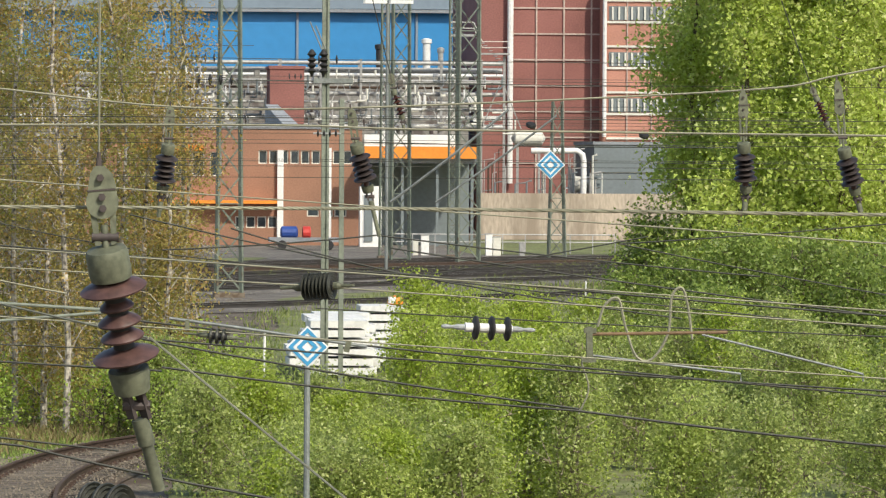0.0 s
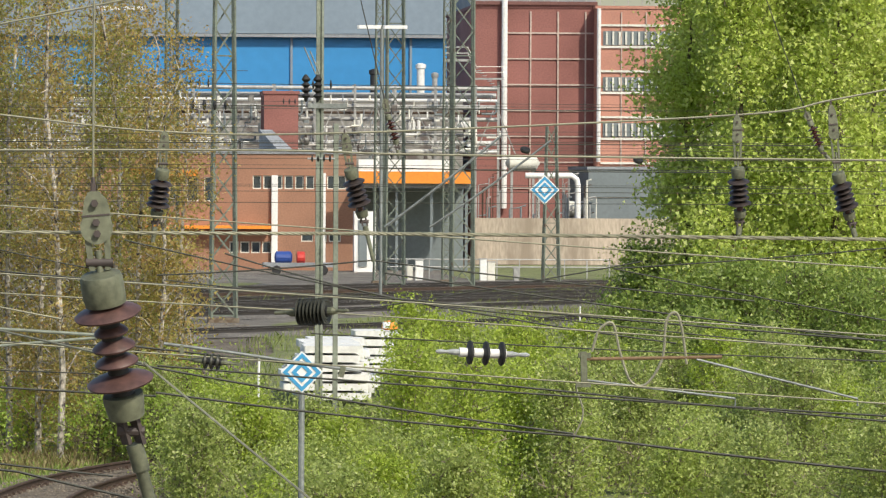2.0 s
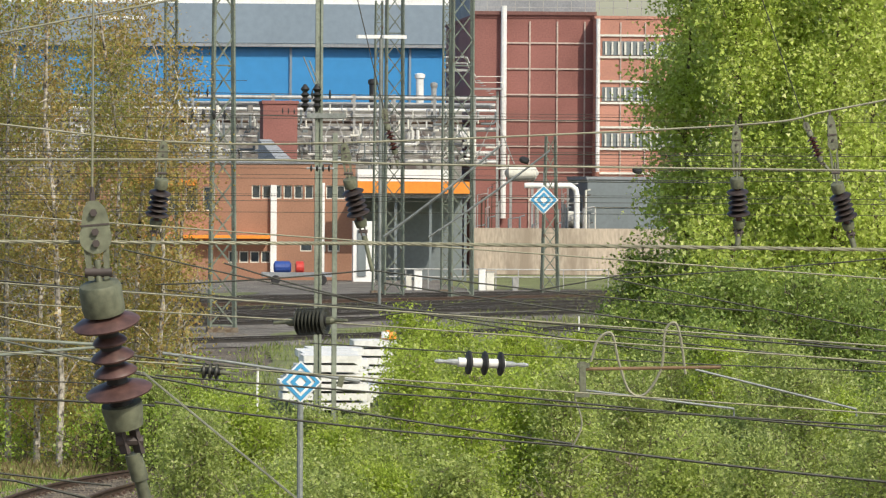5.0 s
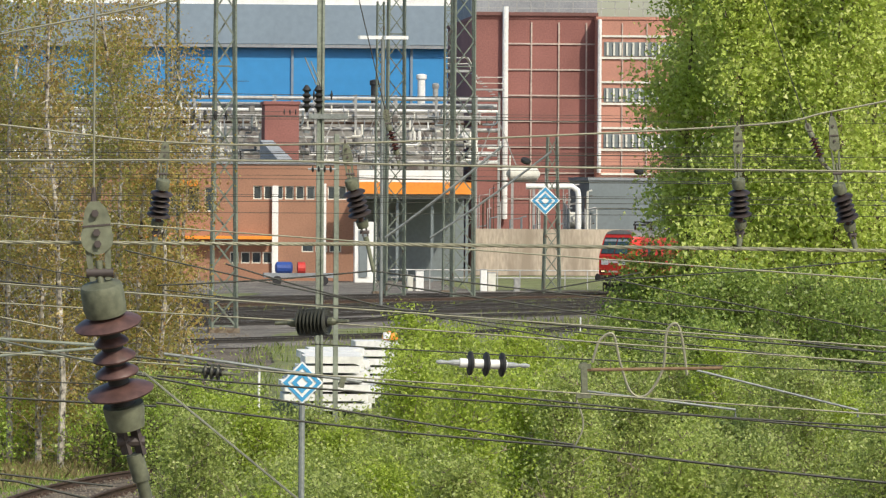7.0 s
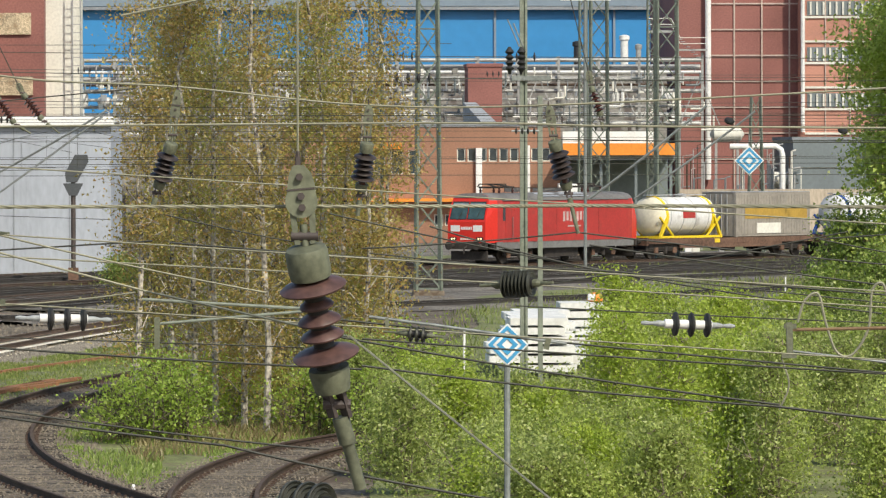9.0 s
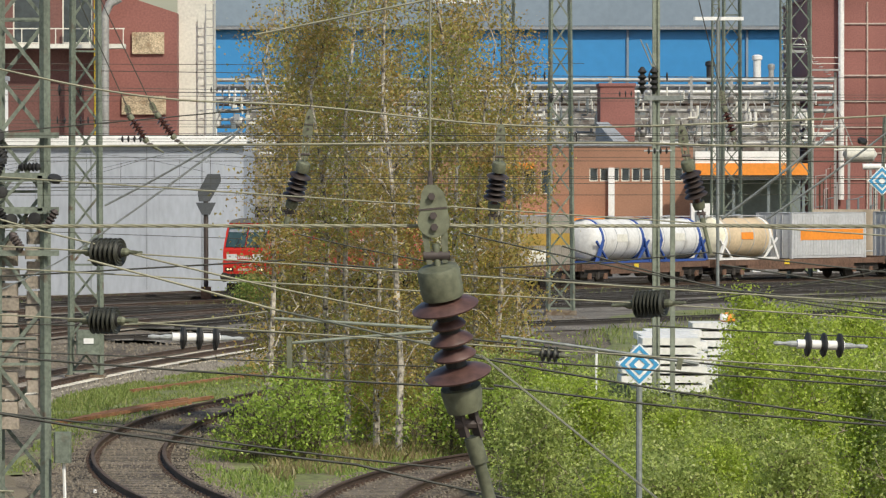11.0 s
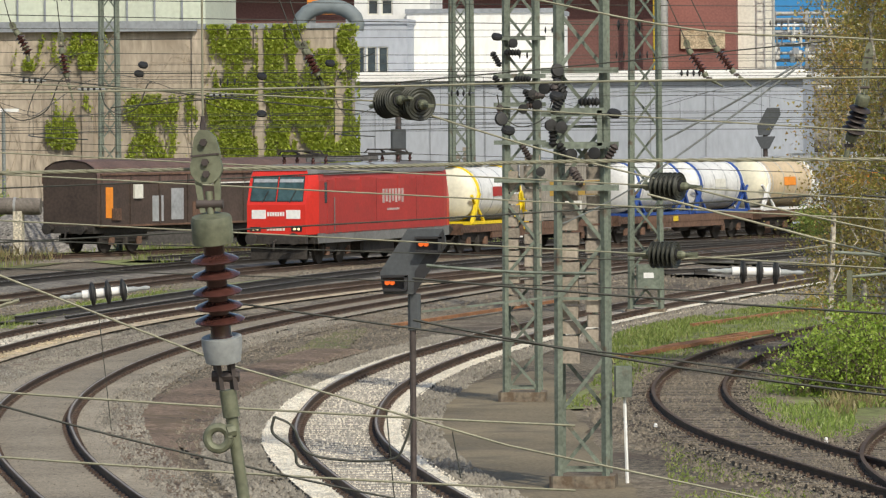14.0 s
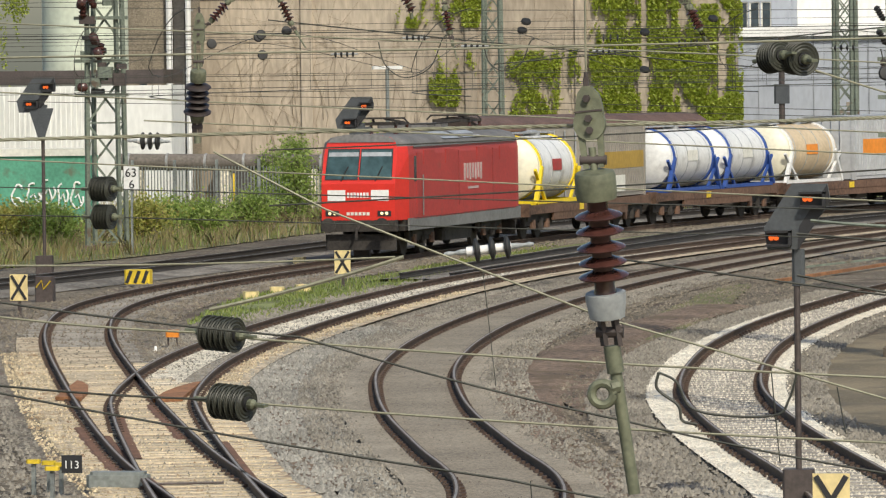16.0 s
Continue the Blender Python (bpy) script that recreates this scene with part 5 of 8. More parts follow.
loco = build_loco()
W = [build_flat(17.3, "rusty flat wagon carrying a tank and a grey container"), build_flat(15.4, "rusty flat wagon carrying two white tank containers"), build_flat(18.2, "rusty flat wagon carrying a beige tank and a silver container"), build_flat(18.2, "rusty flat wagon carrying two containers"), build_flat(18.2, "rusty flat wagon carrying white tanks")]
LENGTHS = (17.3, 15.4, 18.2, 18.2, 18.2)
BACKS = (17.5, 35.0, 50.6, 69.2, 87.8)
LOADS = [
    (build_tank(6.06, TANK_WHITE, TANK_CREAM, FRAME_YELLOW, "white tank container in a bright yellow frame", legs=True), 0, 1.8),
    (build_box(7.5, BOX_GREY, "grey brown container with a mustard band", BOX_MUSTARD, patch_mat=OFFWHITE), 0, 9.2),
    (build_tank(6.2, TANK_WHITE, TANK_WHITE, FRAME_BLUE, "white tank container in a blue frame"), 1, 2.2),
    (build_tank(6.2, TANK_WHITE, TANK_WHITE, FRAME_BLUE, "white tank container in a blue frame"), 1, 8.9),
    (build_tank(6.06, BEIGE_TANK, TANK_CREAM, TANK_WHITE, "beige tank container with an orange panel and white frame"), 2, 0.9),
    (build_box(7.8, BOX_SILVER, "pale grey container with an orange stripe", ORANGE), 2, 8.2),
    (build_box(7.15, BOX_SILVER, "pale grey ribbed container"), 3, 1.4),
    (build_box(7.15, ORANGE, "bright orange ribbed steel container"), 3, 9.4),
    (build_tank(7.4, TANK_WHITE, TANK_WHITE, FRAME_BLUE, "white tank container in a blue frame"), 4, 1.3),
    (build_tank(7.4, TANK_WHITE, TANK_CREAM, FRAME_YELLOW, "white tank container in a yellow frame"), 4, 9.2),
]


WAGON_HOOD = material("red_brown_wagon_hood", (0.12, 0.075, 0.062), 0.7, 0, 0.3, 0.8, 8, 0.1)


def build_covered_wagon(length):
    """A standing covered wagon, front at y = 0."""
    ob = thing("covered_wagon", "dark brown covered freight wagon standing on a siding", "freight wagon", group="standing wagons")
    prof = [(1.42, 1.15), (1.42, 3.3), (1.25, 3.62), (0.8, 3.86), (0, 3.95), (-0.8, 3.86), (-1.25, 3.62), (-1.42, 3.3), (-1.42, 1.15)]
    v = [(x, y, z) for y in (0.6, length - 0.6) for x, z in prof]
    n = len(prof)
    part("body", Shape().add(v, [(i, i + 1, n + i + 1, n + i) for i in range(n - 1)] + [tuple(range(n))[::-1], tuple(range(n, 2 * n))]), BROWN_WAGON, ob)
    for sgn in (-1, 1):
        rp = [(1.45, 2.95), (1.45, 3.32), (1.27, 3.65), (0.81, 3.89), (0, 3.98)]
        part("roof_hood", loft([[(sgn * x, y, z) for x, z in rp] for y in (0.55, length / 2 - 0.05)]), WAGON_HOOD, ob, "red brown sliding hood")
        part("roof_hood", loft([[(sgn * x * 0.985, y, z - 0.02) for x, z in rp] for y in (length / 2 - 0.05, length - 0.55)]), WAGON_HOOD, ob)
        part("pale_strip", Shape().span(sgn * 1.47 - 0.02, sgn * 1.47 + 0.02, length * 0.45, length - 1.0, 2.86, 2.92), OFFWHITE, ob)
        for y, z, w, h, m in ((1.2, 1.5, 0.5, 1.3, ORANGE), (4.6, 1.3, 0.8, 1.1, TANK_STEEL), (6.0, 1.35, 0.9, 1.35, TANK_STEEL), (7.6, 1.3, 0.8, 0.8, WAGON_RUST), (9.0, 1.3, 0.8, 0.8, WAGON_RUST), (length - 4.2, 1.9, 0.7, 0.75, OFFWHITE)):
            part("sprayed_patch", Shape().box((sgn * 1.43, y + w / 2, z + h / 2), (0.03, w, h)), m, ob)
    for y in np.linspace(0.8, length - 0.8, 9):
        for x in (-1.45, 1.45):
            part("wall_rib", Shape().span(x - 0.04, x + 0.04, y, y + 0.12, 1.15, 3.35), BROWN_WAGON, ob)
    for x in (-1.46, 1.46):
        part("door_rail", Shape().span(x - 0.05, x + 0.05, 0.8, length - 0.8, 3.3, 3.38).span(x - 0.05, x + 0.05, 0.8, length - 0.8, 1.12, 1.2), WAGON_RUST, ob)
        part("plate", Shape().span(x - 0.06, x + 0.06, 3.2, 3.8, 2.3, 2.9), OFFWHITE, ob)
        part("plate", Shape().span(x - 0.06, x + 0.06, 1.6, 2.2, 1.4, 1.9), WAGON_RUST, ob)
    part("underframe", Shape().box((0, length / 2, 1.0), (2.5, length - 1.0, 0.3)), BOGIE, ob)
    bogie(ob, 3, (-1.0, 1.0), 0.46)
    bogie(ob, length - 3, (-1.0, 1.0), 0.46)
    buffers(ob, 0.55, 1)
    buffers(ob, length - 0.55, -1)
    return ob


cw = build_covered_wagon(18.6)
da = math.degrees(math.atan2(17.5, 9.1)) - 90
cw.matrix_world = pose(-36.3, 232, 0, 0, 0, da)



# ---- masts and trackside ----
def lattice_mast(x, y, h, w, w2, mat, label, step=None, turn=0.0, plinth=True, weights=0):
    bold = 1.2 if y > 300 else 1.25 if y < 120 else 1.35
    ob = thing("catenary_mast", label, "mast", pose(x, y, 0, 0, 0, turn), "catenary masts")
    cs = ((-1, -1), (1, -1), (1, 1), (-1, 1))

    def corner(k, z):
        q = (w + (w2 - w) * z / h) / 2
        return (cs[k % 4][0] * q, cs[k % 4][1] * q, z)

    leg = (0.035 + 0.045 * w) * bold
    for k in range(4):
        part("leg", Shape().bar(corner(k, -0.25), corner(k, h), leg * 1.25, leg), mat, ob)
    n = max(4, int(h / (step or w * 1.15)))
    for k in range(4):
        for i in range(n):
            z0, z1 = h * i / n, h * (i + 1) / n
            a, b = (k, k + 1) if i % 2 else (k + 1, k)
            part("brace", Shape().bar(corner(a, z0), corner(b, z1), 0.05 * (0.6 + w * 0.5) * bold, 0.02), mat, ob)
            if i % 3 == 0:
                part("strut", Shape().bar(corner(k, z0 + 0.02), corner(k + 1, z0 + 0.02), 0.045, 0.02), mat, ob)
    if plinth:
        part("plinth", Shape().box((0, 0, -0.22), (w + 0.3, w + 0.3, 0.3), chamfer=0.06), PLINTH, ob, "stained concrete plinth")
    for j in range(weights):
        for sx in (-0.22, 0.24):
            part("weight_block", Shape().box((sx, -w * 0.2, 2.2 + j * 0.24 - (0.35 if sx < 0 else 0)), (0.36 - 0.05 * (j % 2), 0.3, 0.2), chamfer=0.02), WEIGHT, ob)
    return ob


PLINTH = material("stained_concrete", (0.19, 0.155, 0.115), 0.9, 0, 0.4, 2, 12, 0.3, rust=(0.12, 0.085, 0.055), rust_at=0.55)
WEIGHT = material("concrete_tension_weight", (0.30, 0.26, 0.21), 0.9, 0, 0.3, 3, 20, 0.2, per_object=0.5)
m1 = lattice_mast(-5.52, 89.9, 13, 0.76, 0.72, MAST_GREEN, "heavy green lattice mast with tension weights", weights=13)
m2 = lattice_mast(-8.46, 116.9, 15, 0.68, 0.58, MAST_GREEN, "green lattice mast with a stack of tension weights", weights=12)
m3 = lattice_mast((-8.31, 166.31)[0], (-8.31, 166.31)[1], 16, 0.9, 0.7, MAST_GREEN, "green lattice mast with a relay box")
m4 = lattice_mast(-22.05, 265, 16, 1.1, 0.9, MAST_GREEN, "slim lattice mast before a grey hall", weights=9)
lattice_mast(8.81, 246.7, 18, 1.1, 0.75, MAST_GREEN, "tall green lattice mast between yard tracks")
lattice_mast((6.56, 250, 0.3)[0], 250, 18, 0.6, 0.45, MAST_GREEN, "slender green lattice mast")
lattice_mast((22, 330, 0.95)[0], 330, 22, 1.1, 0.9, MAST_GREEN, "tall green lattice mast near the factory")
lattice_mast((22.01, 345, 0.73)[0], 345, 18, 0.6, 0.4, MAST_GREEN, "slender green lattice mast near the factory")
lattice_mast((25.67, 325, 1.05)[0], 325, 24, 1.25, 1.1, MAST_GREEN, "tall heavy lattice mast near the factory")
lattice_mast((26.63, 350, 0.68)[0], 350, 20, 0.5, 0.4, MAST_GREEN, "slender green lattice mast near the factory")
lattice_mast((32.34, 340, 1.2)[0], 340, (32.28, 340, 9.56)[2], 1.0, 0.55, MAST_GREEN, "short green lattice mast before the boundary wall")
m5 = lattice_mast(-41.9, 190.6, 14, 1.15, 0.95, MAST_GREEN, "lattice mast with black insulators beside weeds")
lattice_mast((-35.12, 238, 3.37)[0], 238, 16, 0.8, 0.6, MAST_GREEN, "slim lattice mast before an ivy wall")
lattice_mast((-21.84, 262, 3)[0], 262, 16, 0.7, 0.6, MAST_GREEN, "slim lattice mast before a grey hall")
for k in range(16):
    x, z = random.uniform(-0.75, 0.75), random.uniform(4.9, 9.0)
    part("switch_gear", Shape().box((x, -0.6 + random.uniform(-0.15, 0.15), z), (random.uniform(0.2, 0.6), 0.3, random.uniform(0.15, 0.5)), chamfer=0.05), random.choice((DARK_POST, MAST_GREEN, BLACK_SHED)), m5)
for k in range(7):
    x, z = random.uniform(-0.9, 0.9), random.uniform(5.2, 8.6)
    part("post_insulator", Shape().lathe([(0.06, 0)] + [(0.09 + 0.07 * (j % 2), 0.06 * j + 0.04) for j in range(8)] + [(0.05, 0.54)], 12, pose(x, -0.75, z, random.choice((0, 60, 90)), random.choice((0, 40, -40)), 0)), PORCELAIN, m5, smooth=True)
for z in (5.2, 6.4, 7.9):
    part("gear_beam", Shape().box((0, -0.62, z), (1.9, 0.14, 0.12)), MAST_GREEN, m5)
POST_PALE = material("pale_grey_green_post", (0.21, 0.235, 0.19), 0.75, 0, 0.25, 1.5, 12, 0.1)
for xx, dd, top, wd in (((7.48, 141, 1.27)[0], 141, 11.0, 0.095), ((7.9, 141, 1.27)[0], 141, 7.4, 0.06)):
    po = thing("steel_post", "slim grey green channel steel post", "mast", group="steel posts")
    part("channel", Shape().span(xx - wd, xx - wd + 0.06, dd, dd + 0.2, -0.3, top).span(xx + wd - 0.06, xx + wd, dd, dd + 0.2, -0.3, top), POST_PALE, po)
    part("web_plate", Shape().span(xx - wd + 0.06, xx + wd - 0.06, dd + 0.05, dd + 0.1, -0.3, top), POST_PALE, po)
hd = thing("mast_crossarm", "grey mast crossarm with upright insulators", "crossarm")
c0 = (7.67, 141, 7.75)
part("arm", Shape().bar((c0[0] - 0.5, 141, c0[2] + 0.1), (c0[0] + 0.5, 141, c0[2] + 0.1), 0.12), MAST_GREY, hd)
for dx in (-0.55, -0.25):
    part("insulator", Shape().lathe([(0.03, 0)] + [(0.05 + 0.07 * (k % 2), 0.08 + 0.07 * k) for k in range(8)] + [(0.03, 0.7)], 12, pose(c0[0] + dx, 141, c0[2] + 0.2)), BLACK_SHED, hd, smooth=True)
part("spike", Shape().tube([(c0[0] - 0.3, 141, c0[2] + 0.9), (c0[0] - 0.6, 141, c0[2] + 1.6)], 0.02).tube([(c0[0] - 0.2, 141, c0[2] + 0.9), (c0[0] - 0.45, 141, c0[2] + 1.5)], 0.02), MAST_GREY, hd)

# switch gear and boxes on the two near masts
for m, w, zs in ((m1, 0.9, (4.6, 5.3, 5.8, 6.5)), (m2, 0.75, (4.4, 5.2, 6.0, 6.6, 7.4))):
    for z in zs:
        part("platform_bar", Shape().box((0, -w / 2 - 0.06, z), (w + 0.35, 0.1, 0.09)), MAST_GREEN, m)
    for k in range(5):
        x, z = random.uniform(-0.6, 0.6), random.uniform(zs[0], zs[-1])
        part("pulley_wheel", Shape().lathe([(0.03, -0.04), (0.1, -0.03), (0.075, 0), (0.1, 0.03), (0.03, 0.04)], 14, pose(x, -w / 2 - 0.2, z, 90, 0, random.uniform(-40, 40))), BLACK_SHED, m, smooth=True)
    for k in range(9):
        x, z = random.uniform(-0.45, 0.45), random.uniform(zs[0], zs[-1] - 0.3)
        part("post_insulator", Shape().lathe([(0.03, 0)] + [(0.045 + 0.035 * (j % 2), 0.03 * j + 0.03) for j in range(10)] + [(0.03, 0.36)], 12, pose(x, -w / 2 - 0.12, z, random.choice((0, 0, 25)), random.choice((0, 30, -30, 90)), 0)), random.choice((BLACK_SHED, DARK_POST)), m, smooth=True)
part("switch_frame", Shape().box((-0.05, -0.55, 5.85), (0.95, 0.08, 0.09)).box((-0.05, -0.55, 5.28), (0.95, 0.08, 0.09)).bar((-0.42, -0.55, 5.28), (-0.42, -0.55, 5.85), 0.08).bar((0.32, -0.55, 5.28), (0.32, -0.55, 5.85), 0.08).bar((-0.42, -0.56, 5.3), (0.1, -0.56, 5.84), 0.05), MAST_GREEN, m1, "green switch frame")
part("relay_box", Shape().box((0.66, -0.2, 1.45), (0.28, 0.25, 0.5), chamfer=0.03), MAST_GREEN, m1, "green painted relay box")
part("white_conduit", Shape().tube([(0.68, -0.2, 1.2), (0.72, -0.2, -0.2)], 0.03), WHITE, m1)
part("relay_box", Shape().box((0.1, -0.6, 0.9), (0.7, 0.3, 0.75), chamfer=0.04), MAST_GREEN, m3, "green relay box with a white label")
part("box_label", Shape().box((0.12, -0.77, 0.95), (0.3, 0.02, 0.16)), WHITE, m3)
part("long_lever", Shape().bar((-0.35, -0.5, 2.85), (-2.6, -0.3, 2.6), 0.035), MAST_GREEN, m1)


def light_signal(base, d, plate, lamps, post_to, label, s=1.0):
    """A dark signal head with two hooded orange lamps on a post; plate and lamps in metres about the post top."""
    ob = thing("railway_signal", label, "signal", pose(base[0], base[1], 0), "railway signals")
    n = len(plate)
    part("plate", Shape().add([(x, 0, z) for x, z in plate] + [(x, 0.1, z) for x, z in plate], [tuple(range(n)), tuple(range(n, 2 * n))[::-1]] + [(i, n + i, n + (i + 1) % n, (i + 1) % n) for i in range(n)]), SIGNAL_GREY, ob, "dark grey angular signal plate")
    zs = [p[1] for p in plate]
    zm, hw = (max(zs) + min(zs)) / 2, (max(p[0] for p in plate) - min(p[0] for p in plate)) / 2
    xm = (max(p[0] for p in plate) + min(p[0] for p in plate)) / 2
    hz = (max(zs) - min(zs)) / 2
    # Black overlay paints the plate's right half as its shaded fold.
    part("side_shield", Shape().add([(xm + hw * u, yy, zm + hz * w) for yy in (-0.02, -0.003) for u, w in ((0.02, -1.0), (1.0, 0.49), (0.91, 0.98), (0.06, -0.3))], [(0, 1, 2, 3), (7, 6, 5, 4), (0, 4, 5, 1), (1, 5, 6, 2), (2, 6, 7, 3), (3, 7, 4, 0)]), BLACK, ob, "black facet for the shaded side of the plate")
    for x, z in lamps:
        hood = part("hood", Shape().box((x + 0.07 * s, -0.09, z + 0.09 * s), (0.36 * s, 0.18, 0.03 * s)).box((x + 0.23 * s, -0.09, z), (0.04 * s, 0.18, 0.2 * s)).box((x + 0.07 * s, -0.09, z - 0.1 * s), (0.34 * s, 0.16, 0.03 * s)).box((x + 0.07 * s, -0.024, z), (0.34 * s, 0.02, 0.2 * s)), BLACK, ob, "black lamp hood")
        for dx in (-0.035, 0.035):
            part("lamp", Shape().lathe([(0.036 * s, 0.0), (0.03 * s, 0.03)], 12, pose(x + dx * s, -0.04, z, 90, 0, 0)), SIGNAL_GLOW, hood, "glowing orange lamp")
    part("post", Shape().tube([(0, 0.12, -0.3), (0, 0.12, post_to)], 0.045 * s, 10), DARK_POST, ob)
    part("lamp_case", Shape().box((0.02, 0.16, post_to - 0.35), (0.17 * s, 0.2, 0.5 * s), chamfer=0.04), SIGNAL_GREY, ob)
    part("foot_box", Shape().box((0, 0.1, 0.0), (0.42 * s, 0.3, 0.6), chamfer=0.03), DARK_POST, ob)
    return ob


SIGNAL_GREY = material("dark_grey_signal_enamel", (0.065, 0.072, 0.078), 0.55, 0, 0.2, 3, 20, 0.05)
zc = (-6.99, 75.9, 3.73)[2]
PL = [(-0.05, 0.5), (0.44, 0.5), (0.48, 0.27), (0.03, -0.4), (-0.39, -0.4), (-0.44, -0.1)]
light_signal((-7.02, 75.9), 75.9, [(x, zc + z) for x, z in PL], [(-0.3, zc - 0.24), (0.17, zc + 0.29)], zc - 0.3, "dark signal showing two orange lights")
for b, ty, s, tt in (((-29.95, 173.84), (-30.16, 173.8, 4.5), 1.25, 0), ((-38.95, 167.95), (-39.03, 168, 5.23)[0:3], 1.25, 1)):
    zc = ty[2]
    light_signal(b, b[1], [(x * 1.35 - 0.2, zc + z * 1.2) for x, z in PL], [(-0.4, zc - 0.22), (0.14, zc + 0.3)], zc - 0.2, "tall signal showing two orange lights", s)
    q = thing("route_indicator", "dark inverted triangular indicator on a signal post", "indicator")
    part("plate", Shape().add([(b[0] - 0.4, b[1] - 0.1, zc - 0.35), (b[0] + 0.4, b[1] - 0.1, zc - 0.35), (b[0] + 0.1, b[1] - 0.1, zc - 1.3), (b[0] - 0.1, b[1] - 0.1, zc - 1.3), (b[0], b[1] + 0.1, zc - 0.7)], [(0, 3, 2, 1), (0, 1, 4), (1, 2, 4), (2, 3, 4), (3, 0, 4)]), SIGNAL_GREY, q)
sl = (-7.69, 271.88)
zl = (-7.47, 274.5, 5.03)[2]
sg = thing("railway_signal", "dark signal seen edge on", "signal", group="railway signals")
part("post", Shape().tube([(sl[0], sl[1], -0.3), (sl[0], sl[1], zl)], 0.12, 8), DARK_POST, sg)
hp8 = [(sl[0] + x * 1.25 + 0.15, zl + 0.25 + z * 1.5) for x, z in PL]
part("head", Shape().add([(x, sl[1] - 0.2, z) for x, z in hp8] + [(x, sl[1] + 0.25, z) for x, z in hp8], [tuple(range(6))[::-1], tuple(range(6, 12))] + [(i, (i + 1) % 6, 6 + (i + 1) % 6, 6 + i) for i in range(6)]), SIGNAL_GREY, sg)
part("indicator", Shape().add([(sl[0] - 0.5, sl[1] - 0.2, zl - 0.4), (sl[0] + 0.5, sl[1] - 0.2, zl - 0.4), (sl[0] + 0.2, sl[1] - 0.2, zl - 1.0), (sl[0] - 0.2, sl[1] - 0.2, zl - 1.0), (sl[0], sl[1] + 0.2, zl - 0.6)], [(0, 3, 2, 1), (0, 1, 4), (1, 2, 4), (2, 3, 4), (3, 0, 4)]), SIGNAL_GREY, sg)
part("foot_box", Shape().box((sl[0], sl[1], 0.2), (0.5, 0.4, 0.6)), WAGON_RUST, sg)


def cross_board(b, label):
    """A cream board with a black cross on a short post."""
    ob = thing("shunting_board", label, "sign", group="cross boards")
    x, y = b
    part("post", Shape().bar((x, y, -0.3), (x, y, 0.3), 0.08), DARK_POST, ob)
    part("board", Shape().box((x, y - 0.06, 0.45), (0.46, 0.04, 0.68)), BOARD_CREAM, ob)
    part("stroke", Shape().bar((x - 0.19, y - 0.09, 0.14), (x + 0.19, y - 0.09, 0.76), 0.07, 0.012), BLACK, ob)
    part("stroke", Shape().bar((x + 0.19, y - 0.095, 0.14), (x - 0.19, y - 0.095, 0.76), 0.07, 0.012), BLACK, ob)


BOARD_CREAM = material("cream_sign_board", (0.72, 0.58, 0.28), 0.6, 0, 0.12, 3, 12)
cross_board((-27.42, 156), "cream board with a black cross beside the main track")
cross_board((-32.81, 138.65), "cream board with a black cross among rails")
cross_board((-5.92, 68.51), "cream board with a black cross at a signal")


def diamond(c, size, label, post=None):
    """A white diamond with blue nested frames."""
    ob = thing("diamond_sign", label, "sign", group="diamond signs")
    x, y, z = c

    def frame_ring(r0, r1, yy, mat, nm):
        o = [(r0, 0), (0, r0), (-r0, 0), (0, -r0)]
        i = [(r1, 0), (0, r1), (-r1, 0), (0, -r1)]
        v = [(x + a, yy, z + b) for a, b in o + i] + [(x + a, yy + 0.01, z + b) for a, b in o + i]
        part(nm, Shape().add(v, [(k, (k + 1) % 4, 4 + (k + 1) % 4, 4 + k) for k in range(4)] + [(k, 8 + k, 8 + (k + 1) % 4, (k + 1) % 4) for k in range(4)]), mat, ob)

    part("board", Shape().add([(x + a, yy, z + b) for yy in (y, y + 0.02) for a, b in ((size, 0), (0, size), (-size, 0), (0, -size))], [(3, 2, 1, 0), (4, 5, 6, 7)] + [(k, (k + 1) % 4, 4 + (k + 1) % 4, 4 + k) for k in range(4)]), WHITE, ob)
    frame_ring(size * 0.9, size * 0.68, y - 0.012, SIGN_BLUE, "blue_frame")
    frame_ring(size * 0.5, size * 0.26, y - 0.012, SIGN_BLUE, "blue_frame")
    if post:
        part("post", Shape().tube([(x, y + 0.06, -0.3), (x, y + 0.06, z - size * 0.8)], 0.045, 8), MAST_GREY, ob)
    else:
        part("hanger", Shape().tube([(x, y + 0.02, z + size), (x, y + 0.02, z + size + 0.25)], 0.015, 6), MAST_GREY, ob)


diamond((4, 80, 3.11), 0.31, "white diamond sign with blue frames on a grey post", True)
diamond((10.8, 115, 5.75), 0.31, "white diamond sign with blue frames hanging from a wire")

# kilometre board: readable figures
km = thing("kilometre_board", "white board with black figures 63 and 6", "sign")
kc = (-40.03, 186, 2.36)
part("board", Shape().box((kc[0], 186, kc[2]), (0.52, 0.03, 0.85)), WHITE, km)
part("post", Shape().bar((kc[0], 186.06, -0.3), (kc[0], 186.06, kc[2] + 0.4), 0.07), MAST_GREY, km)


def figures(text, size, x, y, z, mat, parent):
    cu = bpy.data.curves.new("figures", "FONT")
    cu.body, cu.size, cu.align_x, cu.extrude = text, size, "CENTER", 0.004
    cu.materials.append(mat)
    ob = new("figures", cu)
    ob.parent = parent
    ob.matrix_local = pose(x, y, z, 90, 0, 0)


figures("63", 0.42, kc[0], 185.97, kc[2] + 0.04, BLACK, km)
figures("6", 0.42, kc[0] + 0.02, 185.97, kc[2] - 0.36, BLACK, km)
